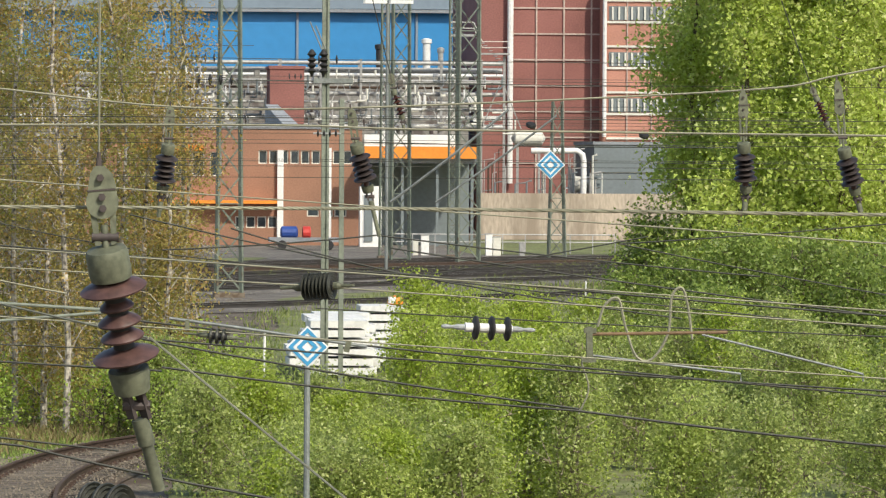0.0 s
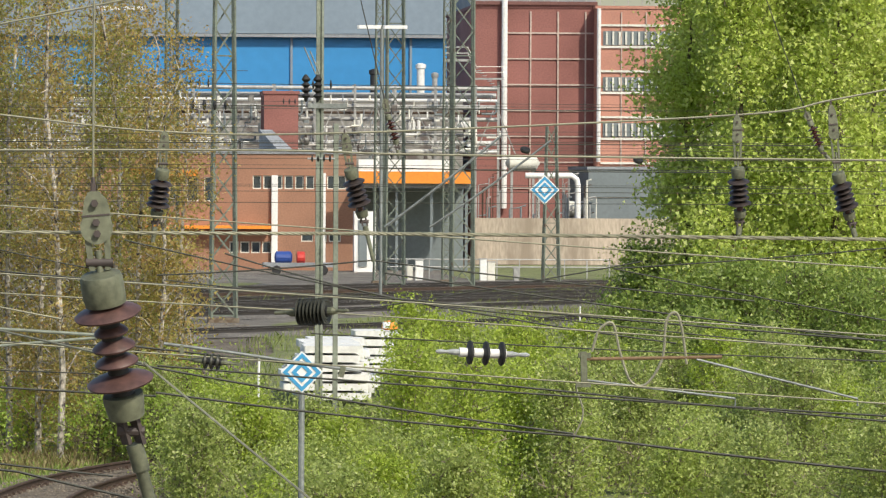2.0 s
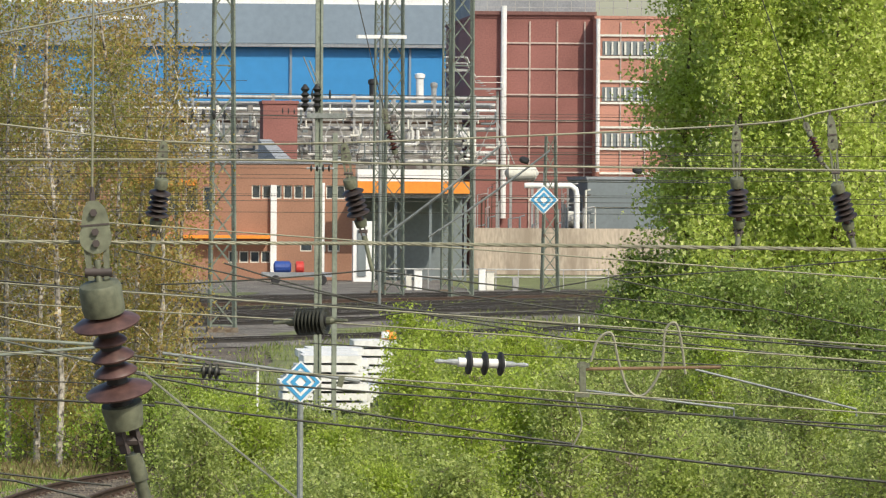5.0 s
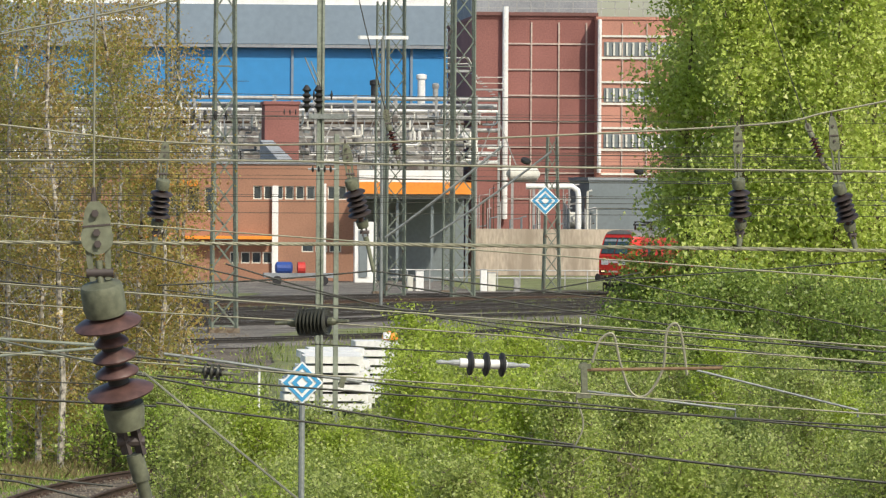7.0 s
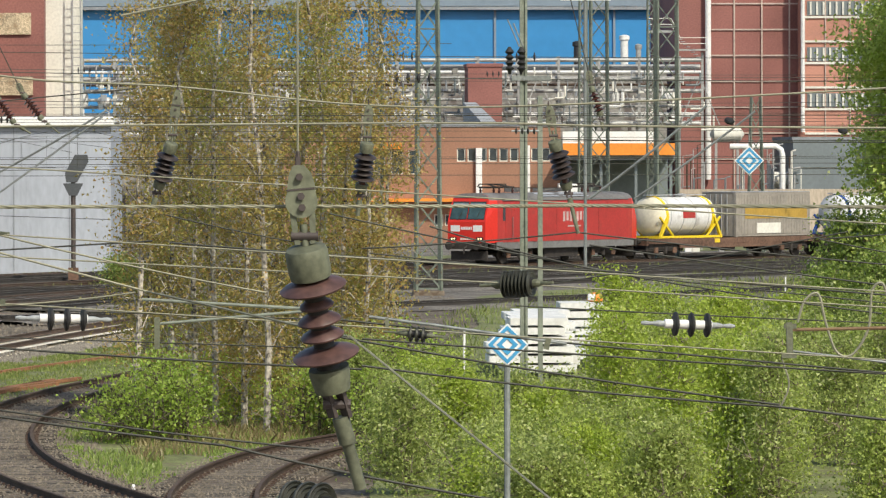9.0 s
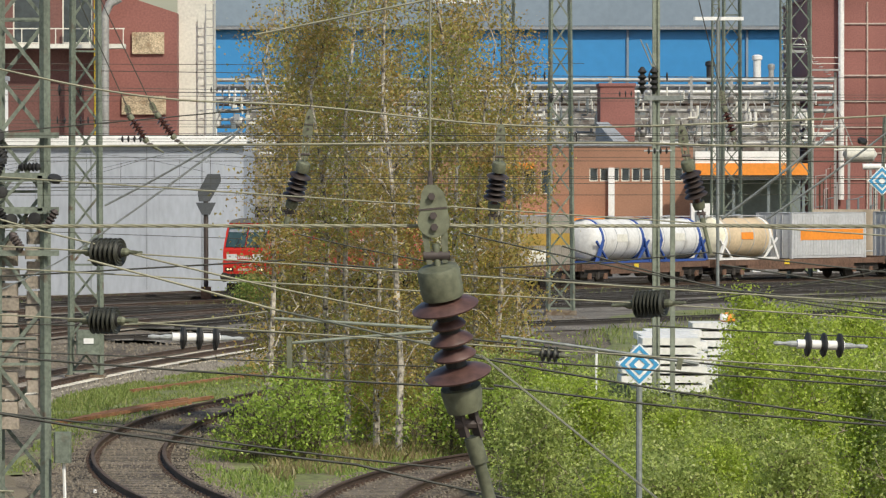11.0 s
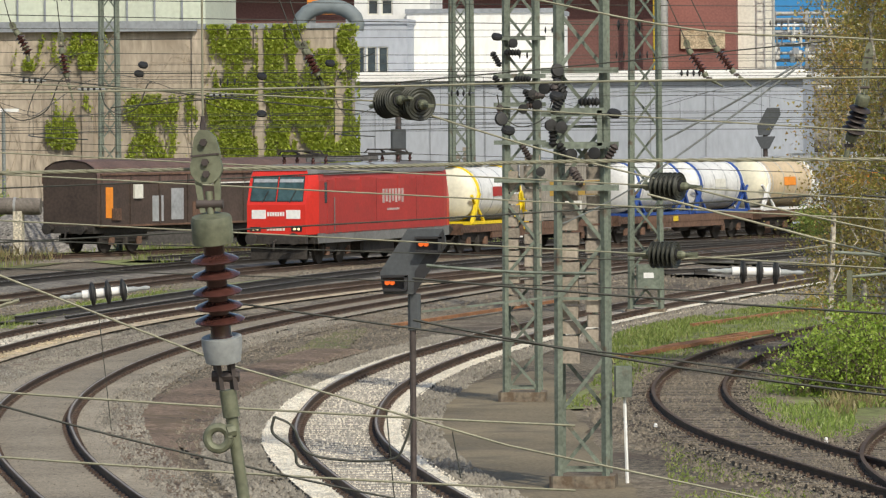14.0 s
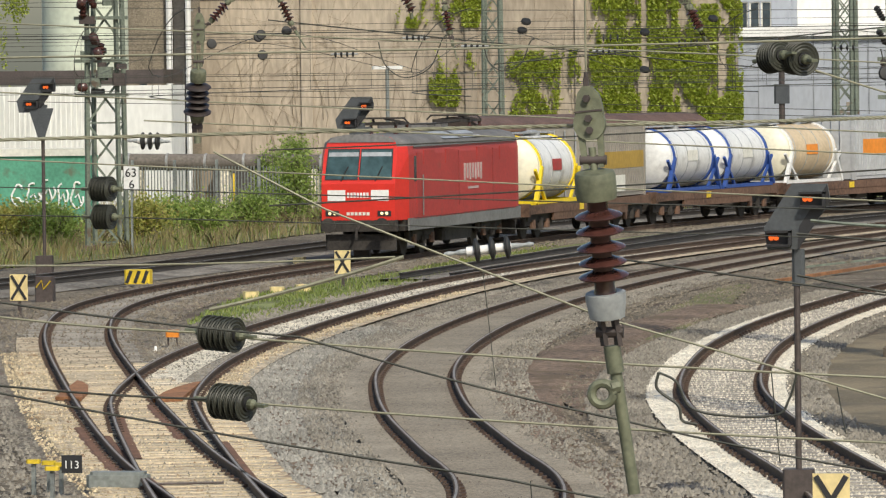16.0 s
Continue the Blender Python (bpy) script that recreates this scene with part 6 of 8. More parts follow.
# point machine 113 at the turnout
pm = thing("point_machine", "grey point machine with a black number plate and yellow caps", "point machine")
pc = (-17.66, 78.58)
part("motor_case", Shape().box((pc[0] + 0.5, pc[1], -0.05), (0.9, 0.35, 0.18), chamfer=0.05), MAST_GREY, pm)
part("cover", Shape().box((pc[0] + 0.5, pc[1], 0.06), (0.8, 0.3, 0.05), chamfer=0.05), MAST_GREY, pm)
part("drive_rod", Shape().tube([(pc[0] + 1.0, pc[1], -0.1), (pc[0] + 2.0, pc[1] + 0.3, -0.1)], 0.02), DARK_POST, pm)
for dx, dy in ((-0.9, 0.6), (-0.6, 0.3), (-0.35, 0.0), (-0.3, -0.8)):
    part("stake", Shape().bar((pc[0] + dx, pc[1] + dy, -0.3), (pc[0] + dx, pc[1] + dy, 0.15), 0.06), MAST_GREY, pm)
    part("cap", Shape().box((pc[0] + dx, pc[1] + dy, 0.19), (0.2, 0.16, 0.06), chamfer=0.03), YELLOW, pm, "yellow cap")
npl = part("number_plate", Shape().box((pc[0] - 0.1, pc[1] - 0.4, 0.22), (0.3, 0.03, 0.26)), BLACK, pm)
figures("113", 0.16, pc[0] - 0.1, pc[1] - 0.43, 0.16, WHITE, npl)
RUSTY_PLATE = material("rust_brown_plate", (0.20, 0.09, 0.045), 0.85, 0, 0.3, 3, 18, 0.2)
# rusty wing plates in the turnout
for p, f in (((-23.3, 102.0), 1), ((-20.75, 101.6), -1)):
    leaf = [(0.0, 3.0), (0.14 * f, 2.6), (0.36 * f, 1.2), (0.5 * f, -0.6), (0.55 * f, -2.8), (0.04 * f, -2.4)]
    n = len(leaf)
    solid("wing_plate", Shape().add([(x, y, -0.06) for x, y in leaf] + [(x, y, -0.13) for x, y in leaf], [tuple(range(n)), tuple(range(n, 2 * n))[::-1]] + [(i, n + i, n + (i + 1) % n, (i + 1) % n) for i in range(n)]), RUSTY_ORANGE, "rust red steel cover plate between rails", "cover plate", m=pose(p[0], p[1], 0, 0, 0, 8))
# white stacked beams behind the near sign
st = thing("stacked_beams", "stack of white concrete beams on battens", "beams")
sc = (8.25, 153.66)
for k in range(6):
    for j in range(4):
        part("beam", Shape().box((sc[0] + 0.1 + j * 0.22 + random.uniform(-0.25, 0.25), sc[1] + j * 2.6, 0.0 + k * 0.26), (2.0 + 0.4 * math.sin(k), 2.2, 0.19), chamfer=0.03), WHITE, st)
st2 = thing("orange_bag", "small orange and white big bag on beams", "bag")
sb = (11.53, 175, 1.58)
part("bag", Shape().lathe([(0.1, 0), (0.24, 0.03), (0.27, 0.12), (0.22, 0.24), (0.08, 0.3)], 10, pose(sb[0], 175, 1.26)), ORANGE, st2, smooth=True)
part("bag_flap", Shape().box((sb[0] - 0.12, 174.8, 1.42), (0.24, 0.16, 0.2), chamfer=0.05), WHITE, st2)
far_stack = thing("stacked_beams", "lower stack of white concrete beams under a bag", "beams")
for k in range(6):
    part("beam", Shape().box((sb[0] - 0.45 + random.uniform(-0.1, 0.1), 175, -0.2 + k * 0.272), (1.5, 2.2, 0.2), chamfer=0.03), WHITE, far_stack)
# rusty rails lying in the grass
for k in range(7):
    a, b = (-7.55, 138.73), (-5.1, 147.85)
    dx, dy = k * 0.18, k * 1.2 - 3
    s = Shape().bar((a[0] + dx, a[1] + dy, -0.2), (b[0] + dx - random.uniform(0, 0.8), b[1] + dy, -0.2), 0.09, 0.13)
    solid("spare_rail", s, RUSTY_ORANGE, "rusty orange spare rail lying in the grass", "rail", "spare rails")
for a, b in (((-6.5, 156.09), (-2.97, 170.59)), ((-15.03, 156.6), (-11.42, 178.11))):
    solid("spare_rail", Shape().bar((a[0], a[1], -0.18), (b[0], b[1], -0.18), 0.09, 0.14), RUSTY_ORANGE, "long rusty rail lying beside the track", "rail", "spare rails")
for p in ((-5.09, 105.23), (-1.77, 100.6), (-25.11, 118.97)):
    solid("track_marker", Shape().lathe([(0.035, -0.3), (0.035, -0.14), (0.025, -0.1)], 8, pose(p[0], p[1], 0)), WHITE, "small white track marker peg", "marker peg", "marker pegs")
yk = (-48.33, 246.46)
solid("marker_post", Shape().tube([(yk[0], yk[1], -0.3), (yk[0], yk[1], 1.4)], 0.09, 8), YELLOW, "short yellow marker post", "post")
# street lamps
for c, d in (((-42.61, 255, 6.07), 255), ((27.68, 430, 18.16), 430), ((19.25, 300, 14.41), 300), ((4.64, 270, 14.37), 270)):
    lp = thing("street_lamp", "slim lamp post with twin white heads", "street lamp", group="street lamps")
    part("post", Shape().tube([(c[0], d, -0.3), (c[0], d, c[2])], 0.09, 8), MAST_GREY, lp)
    w = 0.68 if d == 255 else 0.011 * d / 2.6
    part("head", Shape().box((c[0] - w * 0.55, d, c[2] + 0.05), (w, 0.4, 0.16 * d / 260), chamfer=0.1), WHITE, lp)
    part("head", Shape().box((c[0] + w * 0.55, d, c[2] + 0.05), (w, 0.4, 0.16 * d / 260), chamfer=0.1), WHITE, lp)
for p, h in (((19.13, 190.66), 2.0), ((5.02, 119.56), 2.4)):
    solid("white_stake", Shape().tube([(p[0], p[1], -0.3), (p[0] + 0.03, p[1], h - 0.3)], 0.028, 6), WHITE, "slim white marker stake", "stake")

# small trackside fittings near the turnout
hz = (-33.8, 157.88)
hb = thing("hazard_block", "low yellow and black striped buffer block", "block")
part("block", Shape().box((hz[0], hz[1], 0.0), (0.75, 0.5, 0.42), chamfer=0.05), YELLOW, hb)
for k in range(3):
    part("stripe", Shape().bar((hz[0] - 0.3 + k * 0.24, hz[1] - 0.256, -0.18), (hz[0] - 0.16 + k * 0.24, hz[1] - 0.256, 0.18), 0.1, 0.012), BLACK, hb)
gb = (-34.25, 147.8)
gx = thing("cable_box", "dark cable box with sprayed yellow scrawl", "cabinet")
part("body", Shape().box((gb[0], gb[1], 0.05), (0.5, 0.4, 0.7), chamfer=0.03), DARK_POST, gx)
part("scrawl", Shape().tube([(gb[0] - 0.2, gb[1] - 0.22, 0.1), (gb[0] - 0.05, gb[1] - 0.22, 0.3), (gb[0], gb[1] - 0.22, 0.05), (gb[0] + 0.2, gb[1] - 0.22, 0.28)], 0.02, 5), YELLOW, gx)
oc = (-25.15, 121.01)
ol = thing("point_lantern", "small orange point indicator on legs", "indicator")
part("case", Shape().box((oc[0], oc[1], 0.08), (0.28, 0.2, 0.16), chamfer=0.03), ORANGE, ol)
for dx in (-0.1, 0.1):
    part("leg", Shape().bar((oc[0] + dx, oc[1], -0.3), (oc[0] + dx, oc[1], 0.0), 0.03), DARK_POST, ol)
for p in ((-28.58, 148.13), (-28.45, 151.24), (-32.34, 175.89), (-28.63, 148.26), (-28.01, 152.96)):
    solid("kerb_stone", Shape().box((p[0], p[1], -0.18), (0.35, 0.5, 0.24), chamfer=0.06), BOARD_CREAM, "yellowed stone marker in the grass strip", "stone marker", "stone markers")



# ---- plants ----
RNG = np.random.default_rng(7)
LEAF_GREEN = leaf_material("fresh_green_leaves", (0.38, 0.46, 0.11), (0.56, 0.60, 0.21), 0.35)
LEAF_POPLAR = leaf_material("bright_poplar_leaves", (0.47, 0.565, 0.12), (0.70, 0.73, 0.27), 0.3)
LEAF_THICKET = leaf_material("grey_green_young_leaves", (0.33, 0.40, 0.11), (0.52, 0.55, 0.21), 0.4)
LEAF_DARK = leaf_material("dark_green_leaves", (0.20, 0.30, 0.06), (0.34, 0.42, 0.11), 0.3)
LEAF_SHRUB = leaf_material("mixed_green_shrub_leaves", (0.25, 0.34, 0.075), (0.40, 0.46, 0.14), 0.35)
LEAF_BIRCH = leaf_material("olive_brown_birch_leaves", (0.37, 0.31, 0.09), (0.45, 0.27, 0.10), 0.45)
LEAF_BIRCH_GREEN = leaf_material("olive_green_birch_leaves", (0.36, 0.37, 0.09), (0.44, 0.34, 0.10), 0.35)
LEAF_FRESH = leaf_material("fresh_bush_leaves", (0.31, 0.43, 0.065), (0.44, 0.52, 0.11), 0.35)
LEAF_LIME = leaf_material("yellow_green_leaves", (0.36, 0.46, 0.06), (0.50, 0.55, 0.12), 0.35)
LEAF_IVY = leaf_material("yellow_green_ivy", (0.33, 0.40, 0.05), (0.50, 0.53, 0.10), 0.35)
BARK_BIRCH = material("pale_birch_bark", (0.42, 0.38, 0.32), 0.85, 0, 0.5, 3, 12, 0.3, rust=(0.06, 0.05, 0.045), rust_at=0.58)
BARK_PALE = material("pale_grey_twig_bark", (0.24, 0.20, 0.15), 0.9, 0, 0.4, 3, 14, 0.3)
BARK = material("grey_brown_bark", (0.12, 0.095, 0.07), 0.9, 0, 0.4, 3, 14, 0.4)
GRASS_LUSH = leaf_material("lush_spring_grass_blades", (0.27, 0.36, 0.085), (0.40, 0.42, 0.15), 0.3)
GRASS = leaf_material("green_grass_blades", (0.25, 0.31, 0.08), (0.40, 0.38, 0.16), 0.25)
GRASS_DRY = leaf_material("dry_straw_blades", (0.33, 0.28, 0.13), (0.24, 0.17, 0.09), 0.5)


def leaf_mesh(name, pts, size, mat, lean=0.5, corners=4):
    """One small leaf per point, turned at random: a diamond, or a plain triangle where leaves are tiny."""
    n = len(pts)
    a = RNG.normal(size=(n, 3))
    a /= np.linalg.norm(a, axis=1)[:, None]
    b = np.cross(a, RNG.normal(size=(n, 3)) + np.array([0, 0, lean]))
    b /= np.linalg.norm(b, axis=1)[:, None] + 1e-9
    s = size * RNG.uniform(0.55, 1.35, (n, 1))
    if corners == 4:
        v = np.stack([pts - a * s, pts + b * s * 0.62, pts + a * s, pts - b * s * 0.62], 1).reshape(-1, 3)
    else:
        v = np.stack([pts - a * s, pts + a * s * 0.6 + b * s * 0.75, pts + a * s * 0.6 - b * s * 0.75], 1).reshape(-1, 3)
    me = bpy.data.meshes.new(name)
    me.vertices.add(corners * n)
    me.vertices.foreach_set("co", v.ravel())
    me.loops.add(corners * n)
    me.loops.foreach_set("vertex_index", np.arange(corners * n, dtype=np.int32))
    me.polygons.add(n)
    me.polygons.foreach_set("loop_start", np.arange(0, corners * n, corners, dtype=np.int32))
    me.polygons.foreach_set("loop_total", np.full(n, corners, dtype=np.int32))
    me.update(calc_edges=True)
    me.materials.append(mat)
    return me


def tree(x, y, h, spread, count, leaf, bark, size, label, name="tree", trunk=0.09, start=0.25, droop=0.0, up=0.8, stems=1, group="trees", puff=0.28, category="tree"):
    """Tapered trunk with limbs and twigs, leaves round the twigs."""
    ob = thing(name, label, category, pose(x, y, -0.3), group)
    wood, ends = Shape(), []
    for s in range(stems):
        bx, by = (RNG.uniform(-0.25, 0.25, 2) * spread) if stems > 1 else (0, 0)
        hh = h * RNG.uniform(0.8, 1.0) if stems > 1 else h
        path = [Vector((bx + RNG.normal() * 0.02 * h * u, by + RNG.normal() * 0.02 * h * u, hh * u)) for u in np.linspace(0, 1, 8)]
        wood.tube(path, trunk, 7, trunk * 0.12)
        for i in range(int(12 + h * 2.2)):
            u = RNG.uniform(start, 0.98)
            k = u * 7
            p = path[int(k)].lerp(path[min(7, int(k) + 1)], k % 1)
            ang = RNG.uniform(0, 2 * math.pi)
            ln = spread * (1.05 - 0.75 * (u - start) / (1 - start)) * RNG.uniform(0.55, 1.15)
            d = Vector((math.cos(ang), math.sin(ang), up * RNG.uniform(0.5, 1.2)))
            q = p + d * ln * 0.55
            e = q + Vector((d.x, d.y, d.z - 0.5 - droop)) * ln * 0.5
            wood.tube([p, q, e], trunk * 0.3 * (1.1 - u), 4, 0.008)
            for j in range(5):
                w = (p.lerp(q, RNG.uniform(0.3, 1)) if j % 2 else q.lerp(e, RNG.uniform(0, 1)))
                tip = w + Vector(RNG.normal(size=3)) * 0.22 * ln + Vector((0, 0, 0.12 * ln - droop * 0.5 * ln))
                wood.tube([w, tip], 0.012, 3, 0.005)
                ends += [w.lerp(tip, 0.5), tip]
            ends += [q, e]
    part("trunk", wood, bark, ob)
    ends = np.array(ends)
    pick = ends[RNG.integers(0, len(ends), count)]
    pts = pick + RNG.normal(size=(count, 3)) * puff * np.array([1, 1, 0.85])
    pts[:, 2] = np.maximum(pts[:, 2], 0.05)
    crown = new("crown", leaf_mesh("crown", pts, size, leaf, corners=3))
    crown.parent = ob
    return ob


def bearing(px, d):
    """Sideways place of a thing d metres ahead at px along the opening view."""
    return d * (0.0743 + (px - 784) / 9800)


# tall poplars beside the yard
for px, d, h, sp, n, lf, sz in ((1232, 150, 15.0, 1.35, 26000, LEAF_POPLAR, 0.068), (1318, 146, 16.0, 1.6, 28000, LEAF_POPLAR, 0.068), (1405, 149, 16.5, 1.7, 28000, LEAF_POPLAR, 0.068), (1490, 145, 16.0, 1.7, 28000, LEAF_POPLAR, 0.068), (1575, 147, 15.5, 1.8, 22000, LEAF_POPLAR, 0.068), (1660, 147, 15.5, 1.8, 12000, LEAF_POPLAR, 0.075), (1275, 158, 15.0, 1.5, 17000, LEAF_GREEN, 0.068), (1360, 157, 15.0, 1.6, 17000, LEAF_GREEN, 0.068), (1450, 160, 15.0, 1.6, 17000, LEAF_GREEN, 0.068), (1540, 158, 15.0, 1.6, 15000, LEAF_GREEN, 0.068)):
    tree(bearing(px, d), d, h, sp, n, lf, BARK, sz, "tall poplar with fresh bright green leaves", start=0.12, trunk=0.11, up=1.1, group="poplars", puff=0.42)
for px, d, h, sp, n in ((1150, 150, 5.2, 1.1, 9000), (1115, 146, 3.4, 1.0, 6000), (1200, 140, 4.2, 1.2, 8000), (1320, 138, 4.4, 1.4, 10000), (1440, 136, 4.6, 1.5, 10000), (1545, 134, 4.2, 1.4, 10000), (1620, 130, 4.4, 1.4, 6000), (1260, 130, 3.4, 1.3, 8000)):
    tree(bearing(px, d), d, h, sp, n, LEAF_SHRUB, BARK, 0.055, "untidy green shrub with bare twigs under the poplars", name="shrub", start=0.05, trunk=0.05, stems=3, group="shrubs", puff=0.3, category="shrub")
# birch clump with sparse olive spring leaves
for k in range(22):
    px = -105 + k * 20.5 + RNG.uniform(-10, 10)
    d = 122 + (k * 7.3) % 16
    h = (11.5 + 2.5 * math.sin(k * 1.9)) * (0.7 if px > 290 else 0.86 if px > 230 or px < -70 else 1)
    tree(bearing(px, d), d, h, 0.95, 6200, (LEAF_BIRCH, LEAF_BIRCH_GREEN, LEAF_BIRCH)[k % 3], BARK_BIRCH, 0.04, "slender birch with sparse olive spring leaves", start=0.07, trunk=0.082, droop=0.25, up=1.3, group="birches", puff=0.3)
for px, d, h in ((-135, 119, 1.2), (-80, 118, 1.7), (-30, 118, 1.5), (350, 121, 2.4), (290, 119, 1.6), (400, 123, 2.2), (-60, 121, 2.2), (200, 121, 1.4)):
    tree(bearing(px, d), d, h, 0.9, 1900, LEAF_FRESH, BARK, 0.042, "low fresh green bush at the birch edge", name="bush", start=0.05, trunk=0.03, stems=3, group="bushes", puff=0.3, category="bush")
for x, y, h, lf in ((0.25, 126, 1.7, LEAF_LIME), (1.3, 124, 1.2, LEAF_BIRCH_GREEN), (2.5, 126, 1.5, LEAF_BIRCH_GREEN), (-0.7, 127, 1.3, LEAF_LIME), (3.6, 124, 1.9, LEAF_THICKET)):
    tree(x, y, h, 0.85, 2600, lf, BARK_PALE, 0.042, "yellow green undergrowth below the birches", name="bush", start=0.05, trunk=0.03, stems=3, group="bushes", puff=0.3, category="bush")
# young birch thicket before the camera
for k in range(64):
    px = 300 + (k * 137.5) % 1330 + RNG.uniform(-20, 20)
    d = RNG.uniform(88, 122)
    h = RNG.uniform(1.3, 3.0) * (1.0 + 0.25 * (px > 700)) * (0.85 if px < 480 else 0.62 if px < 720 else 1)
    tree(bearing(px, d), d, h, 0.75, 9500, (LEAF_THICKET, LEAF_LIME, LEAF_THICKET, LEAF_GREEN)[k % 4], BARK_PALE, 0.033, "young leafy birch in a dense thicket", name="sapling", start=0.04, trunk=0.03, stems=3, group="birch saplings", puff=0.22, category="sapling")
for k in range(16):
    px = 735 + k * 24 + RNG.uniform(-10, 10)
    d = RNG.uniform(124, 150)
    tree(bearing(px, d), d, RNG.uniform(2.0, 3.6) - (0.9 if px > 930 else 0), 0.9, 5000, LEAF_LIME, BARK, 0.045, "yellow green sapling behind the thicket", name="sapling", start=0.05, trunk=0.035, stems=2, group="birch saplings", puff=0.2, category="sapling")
# weeds and shrubs beside the far left track
for p, h, lf in (((-45.59, 247.81), 3.2, LEAF_SHRUB), ((-45.67, 242.69), 2.4, LEAF_SHRUB), ((-42.88, 252.5), 3.4, LEAF_SHRUB), ((-41.21, 222.97), 3.0, LEAF_SHRUB), ((-44.07, 211.73), 1.0, LEAF_SHRUB), ((-41.54, 214.93), 1.1, LEAF_SHRUB), ((-42.08, 207.48), 0.9, LEAF_SHRUB), ((-47.12, 201.61), 1.0, LEAF_SHRUB), ((-47.18, 198.22), 1.1, LEAF_BIRCH_GREEN), ((-45.39, 197.8), 1.0, LEAF_SHRUB), ((-42.81, 200.57), 1.3, LEAF_BIRCH_GREEN), ((-4.99, 262.22), 1.2, LEAF_SHRUB), ((-26.42, 256.36), 0.9, LEAF_SHRUB), ((-20.63, 263.14), 1.0, LEAF_LIME), ((-24.86, 254.32), 1.0, LEAF_SHRUB)):
    tree(p[0], p[1], h, 1.0, 4200, lf, BARK, 0.062, "untidy green shrub beside the tracks", name="shrub", start=0.05, trunk=0.04, stems=3, group="trackside shrubs", puff=0.34, category="shrub")


def scatter(poly, n):
    """Random points inside a polygon."""
    poly = np.array(poly)
    lo, hi = poly.min(0), poly.max(0)
    out = np.zeros((0, 2))
    while len(out) < n:
        p = RNG.uniform(lo, hi, (n, 2))
        inside = np.zeros(len(p), bool)
        j = len(poly) - 1
        for i in range(len(poly)):
            a, b = poly[i], poly[j]
            hit = ((a[1] > p[:, 1]) != (b[1] > p[:, 1])) & (p[:, 0] < (b[0] - a[0]) * (p[:, 1] - a[1]) / (b[1] - a[1] + 1e-12) + a[0])
            inside ^= hit
            j = i
        out = np.vstack([out, p[inside]])
    return out[:n]


def grass(poly, n, h, mat, label, z=-0.27):
    """Upright blades over a polygon."""
    p = scatter(poly, n)
    keep = np.array([noise.noise(Vector((q[0] * 0.6, q[1] * 0.25, 3))) > -0.25 for q in p])
    p = p[keep]
    n = len(p)
    hh = h * RNG.uniform(0.4, 1.2, n)
    w = 0.018
    ang = RNG.uniform(0, math.pi, n)
    bend = RNG.normal(size=(n, 2)) * 0.35 * hh[:, None]
    base = np.column_stack([p, np.full(n, z)])
    side = np.column_stack([np.cos(ang) * w, np.sin(ang) * w, np.zeros(n)])
    mid = base + np.column_stack([bend * 0.35, hh * 0.6])
    tip = base + np.column_stack([bend, hh])
    v = np.stack([base - side, base + side, mid + side * 0.7, tip, mid - side * 0.7], 1).reshape(-1, 3)
    me = bpy.data.meshes.new("grass")
    me.vertices.add(5 * n)
    me.vertices.foreach_set("co", v.ravel())
    me.loops.add(5 * n)
    me.loops.foreach_set("vertex_index", np.arange(5 * n, dtype=np.int32))
    me.polygons.add(n)
    me.polygons.foreach_set("loop_start", np.arange(0, 5 * n, 5, dtype=np.int32))
    me.polygons.foreach_set("loop_total", np.full(n, 5, dtype=np.int32))
    me.update(calc_edges=True)
    me.materials.append(mat)
    tagged(new("grass", me), label, "grass", kind="stuff")


grass([(-7.51, 113.32), (-7.41, 134.78), (-6.36, 152.73), (-2.97, 170.59), (6, 165), (6, 140), (-3.61, 148.47), (-5.14, 140.57), (-6.15, 128.6), (-6.36, 115.55)], 12000, 0.1, GRASS, "short green grass on a trackside verge")
grass([(-7.51, 134.15), (-8.49, 148.97), (-8.1, 156.27), (-6.41, 166.07), (-3.16, 181.46), (-2.95, 169.58), (-6.33, 151.92)], 9000, 0.13, GRASS, "lush short grass round spare rails")
grass([(-3.99, 119.26), (-3.82, 130.13), (-2.54, 139.59), (2.72, 139.16), (4.87, 135.65), (2.8, 118.74), (0.84, 115.97), (-0.63, 105.72), (-1.75, 102.01), (-3.12, 109.99)], 17000, 0.13, GRASS_LUSH, "fresh green grass under birches")
grass([(-2.9, 119.17), (-2.29, 125.7), (1.17, 125.43), (2.86, 121.28), (0.86, 117.66), (-1.66, 109.88)], 2200, 0.25, GRASS_DRY, "pale dry tall grass under birches")
grass([(-4.46, 95.48), (-5.17, 108.25), (-3.67, 100.58), (-1.96, 92.41), (-1.37, 85.46), (-3.82, 85.41)], 2200, 0.05, GRASS, "thin grass beside a rusty siding")
grass([(-41.42, 172.4), (-39.28, 183.99), (-37.67, 208.56), (-36, 232), (-52, 258), (-62, 258), (-62, 200)], 13000, 0.6, GRASS_DRY, "tall dry weeds beside the tracks")
grass([(-41.42, 172.4), (-39.28, 183.99), (-37.67, 208.56), (-36, 232), (-52, 258), (-62, 258), (-62, 200)], 9000, 0.4, GRASS, "green weeds beside the tracks")
grass([(-27.31, 133.13), (-29.13, 148.98), (-27.95, 162.24), (-27.16, 187.3), (-26.02, 193.26), (-25.75, 165.58), (-25.84, 142.95), (-26.12, 132.07)], 5000, 0.14, GRASS, "short grass strip between two tracks")
grass([(-30.5, 222.44), (-24, 248), (-19.1, 253.67), (-4, 300), (-22, 262), (-40, 250)], 4000, 0.3, GRASS, "green grass before a white wall")
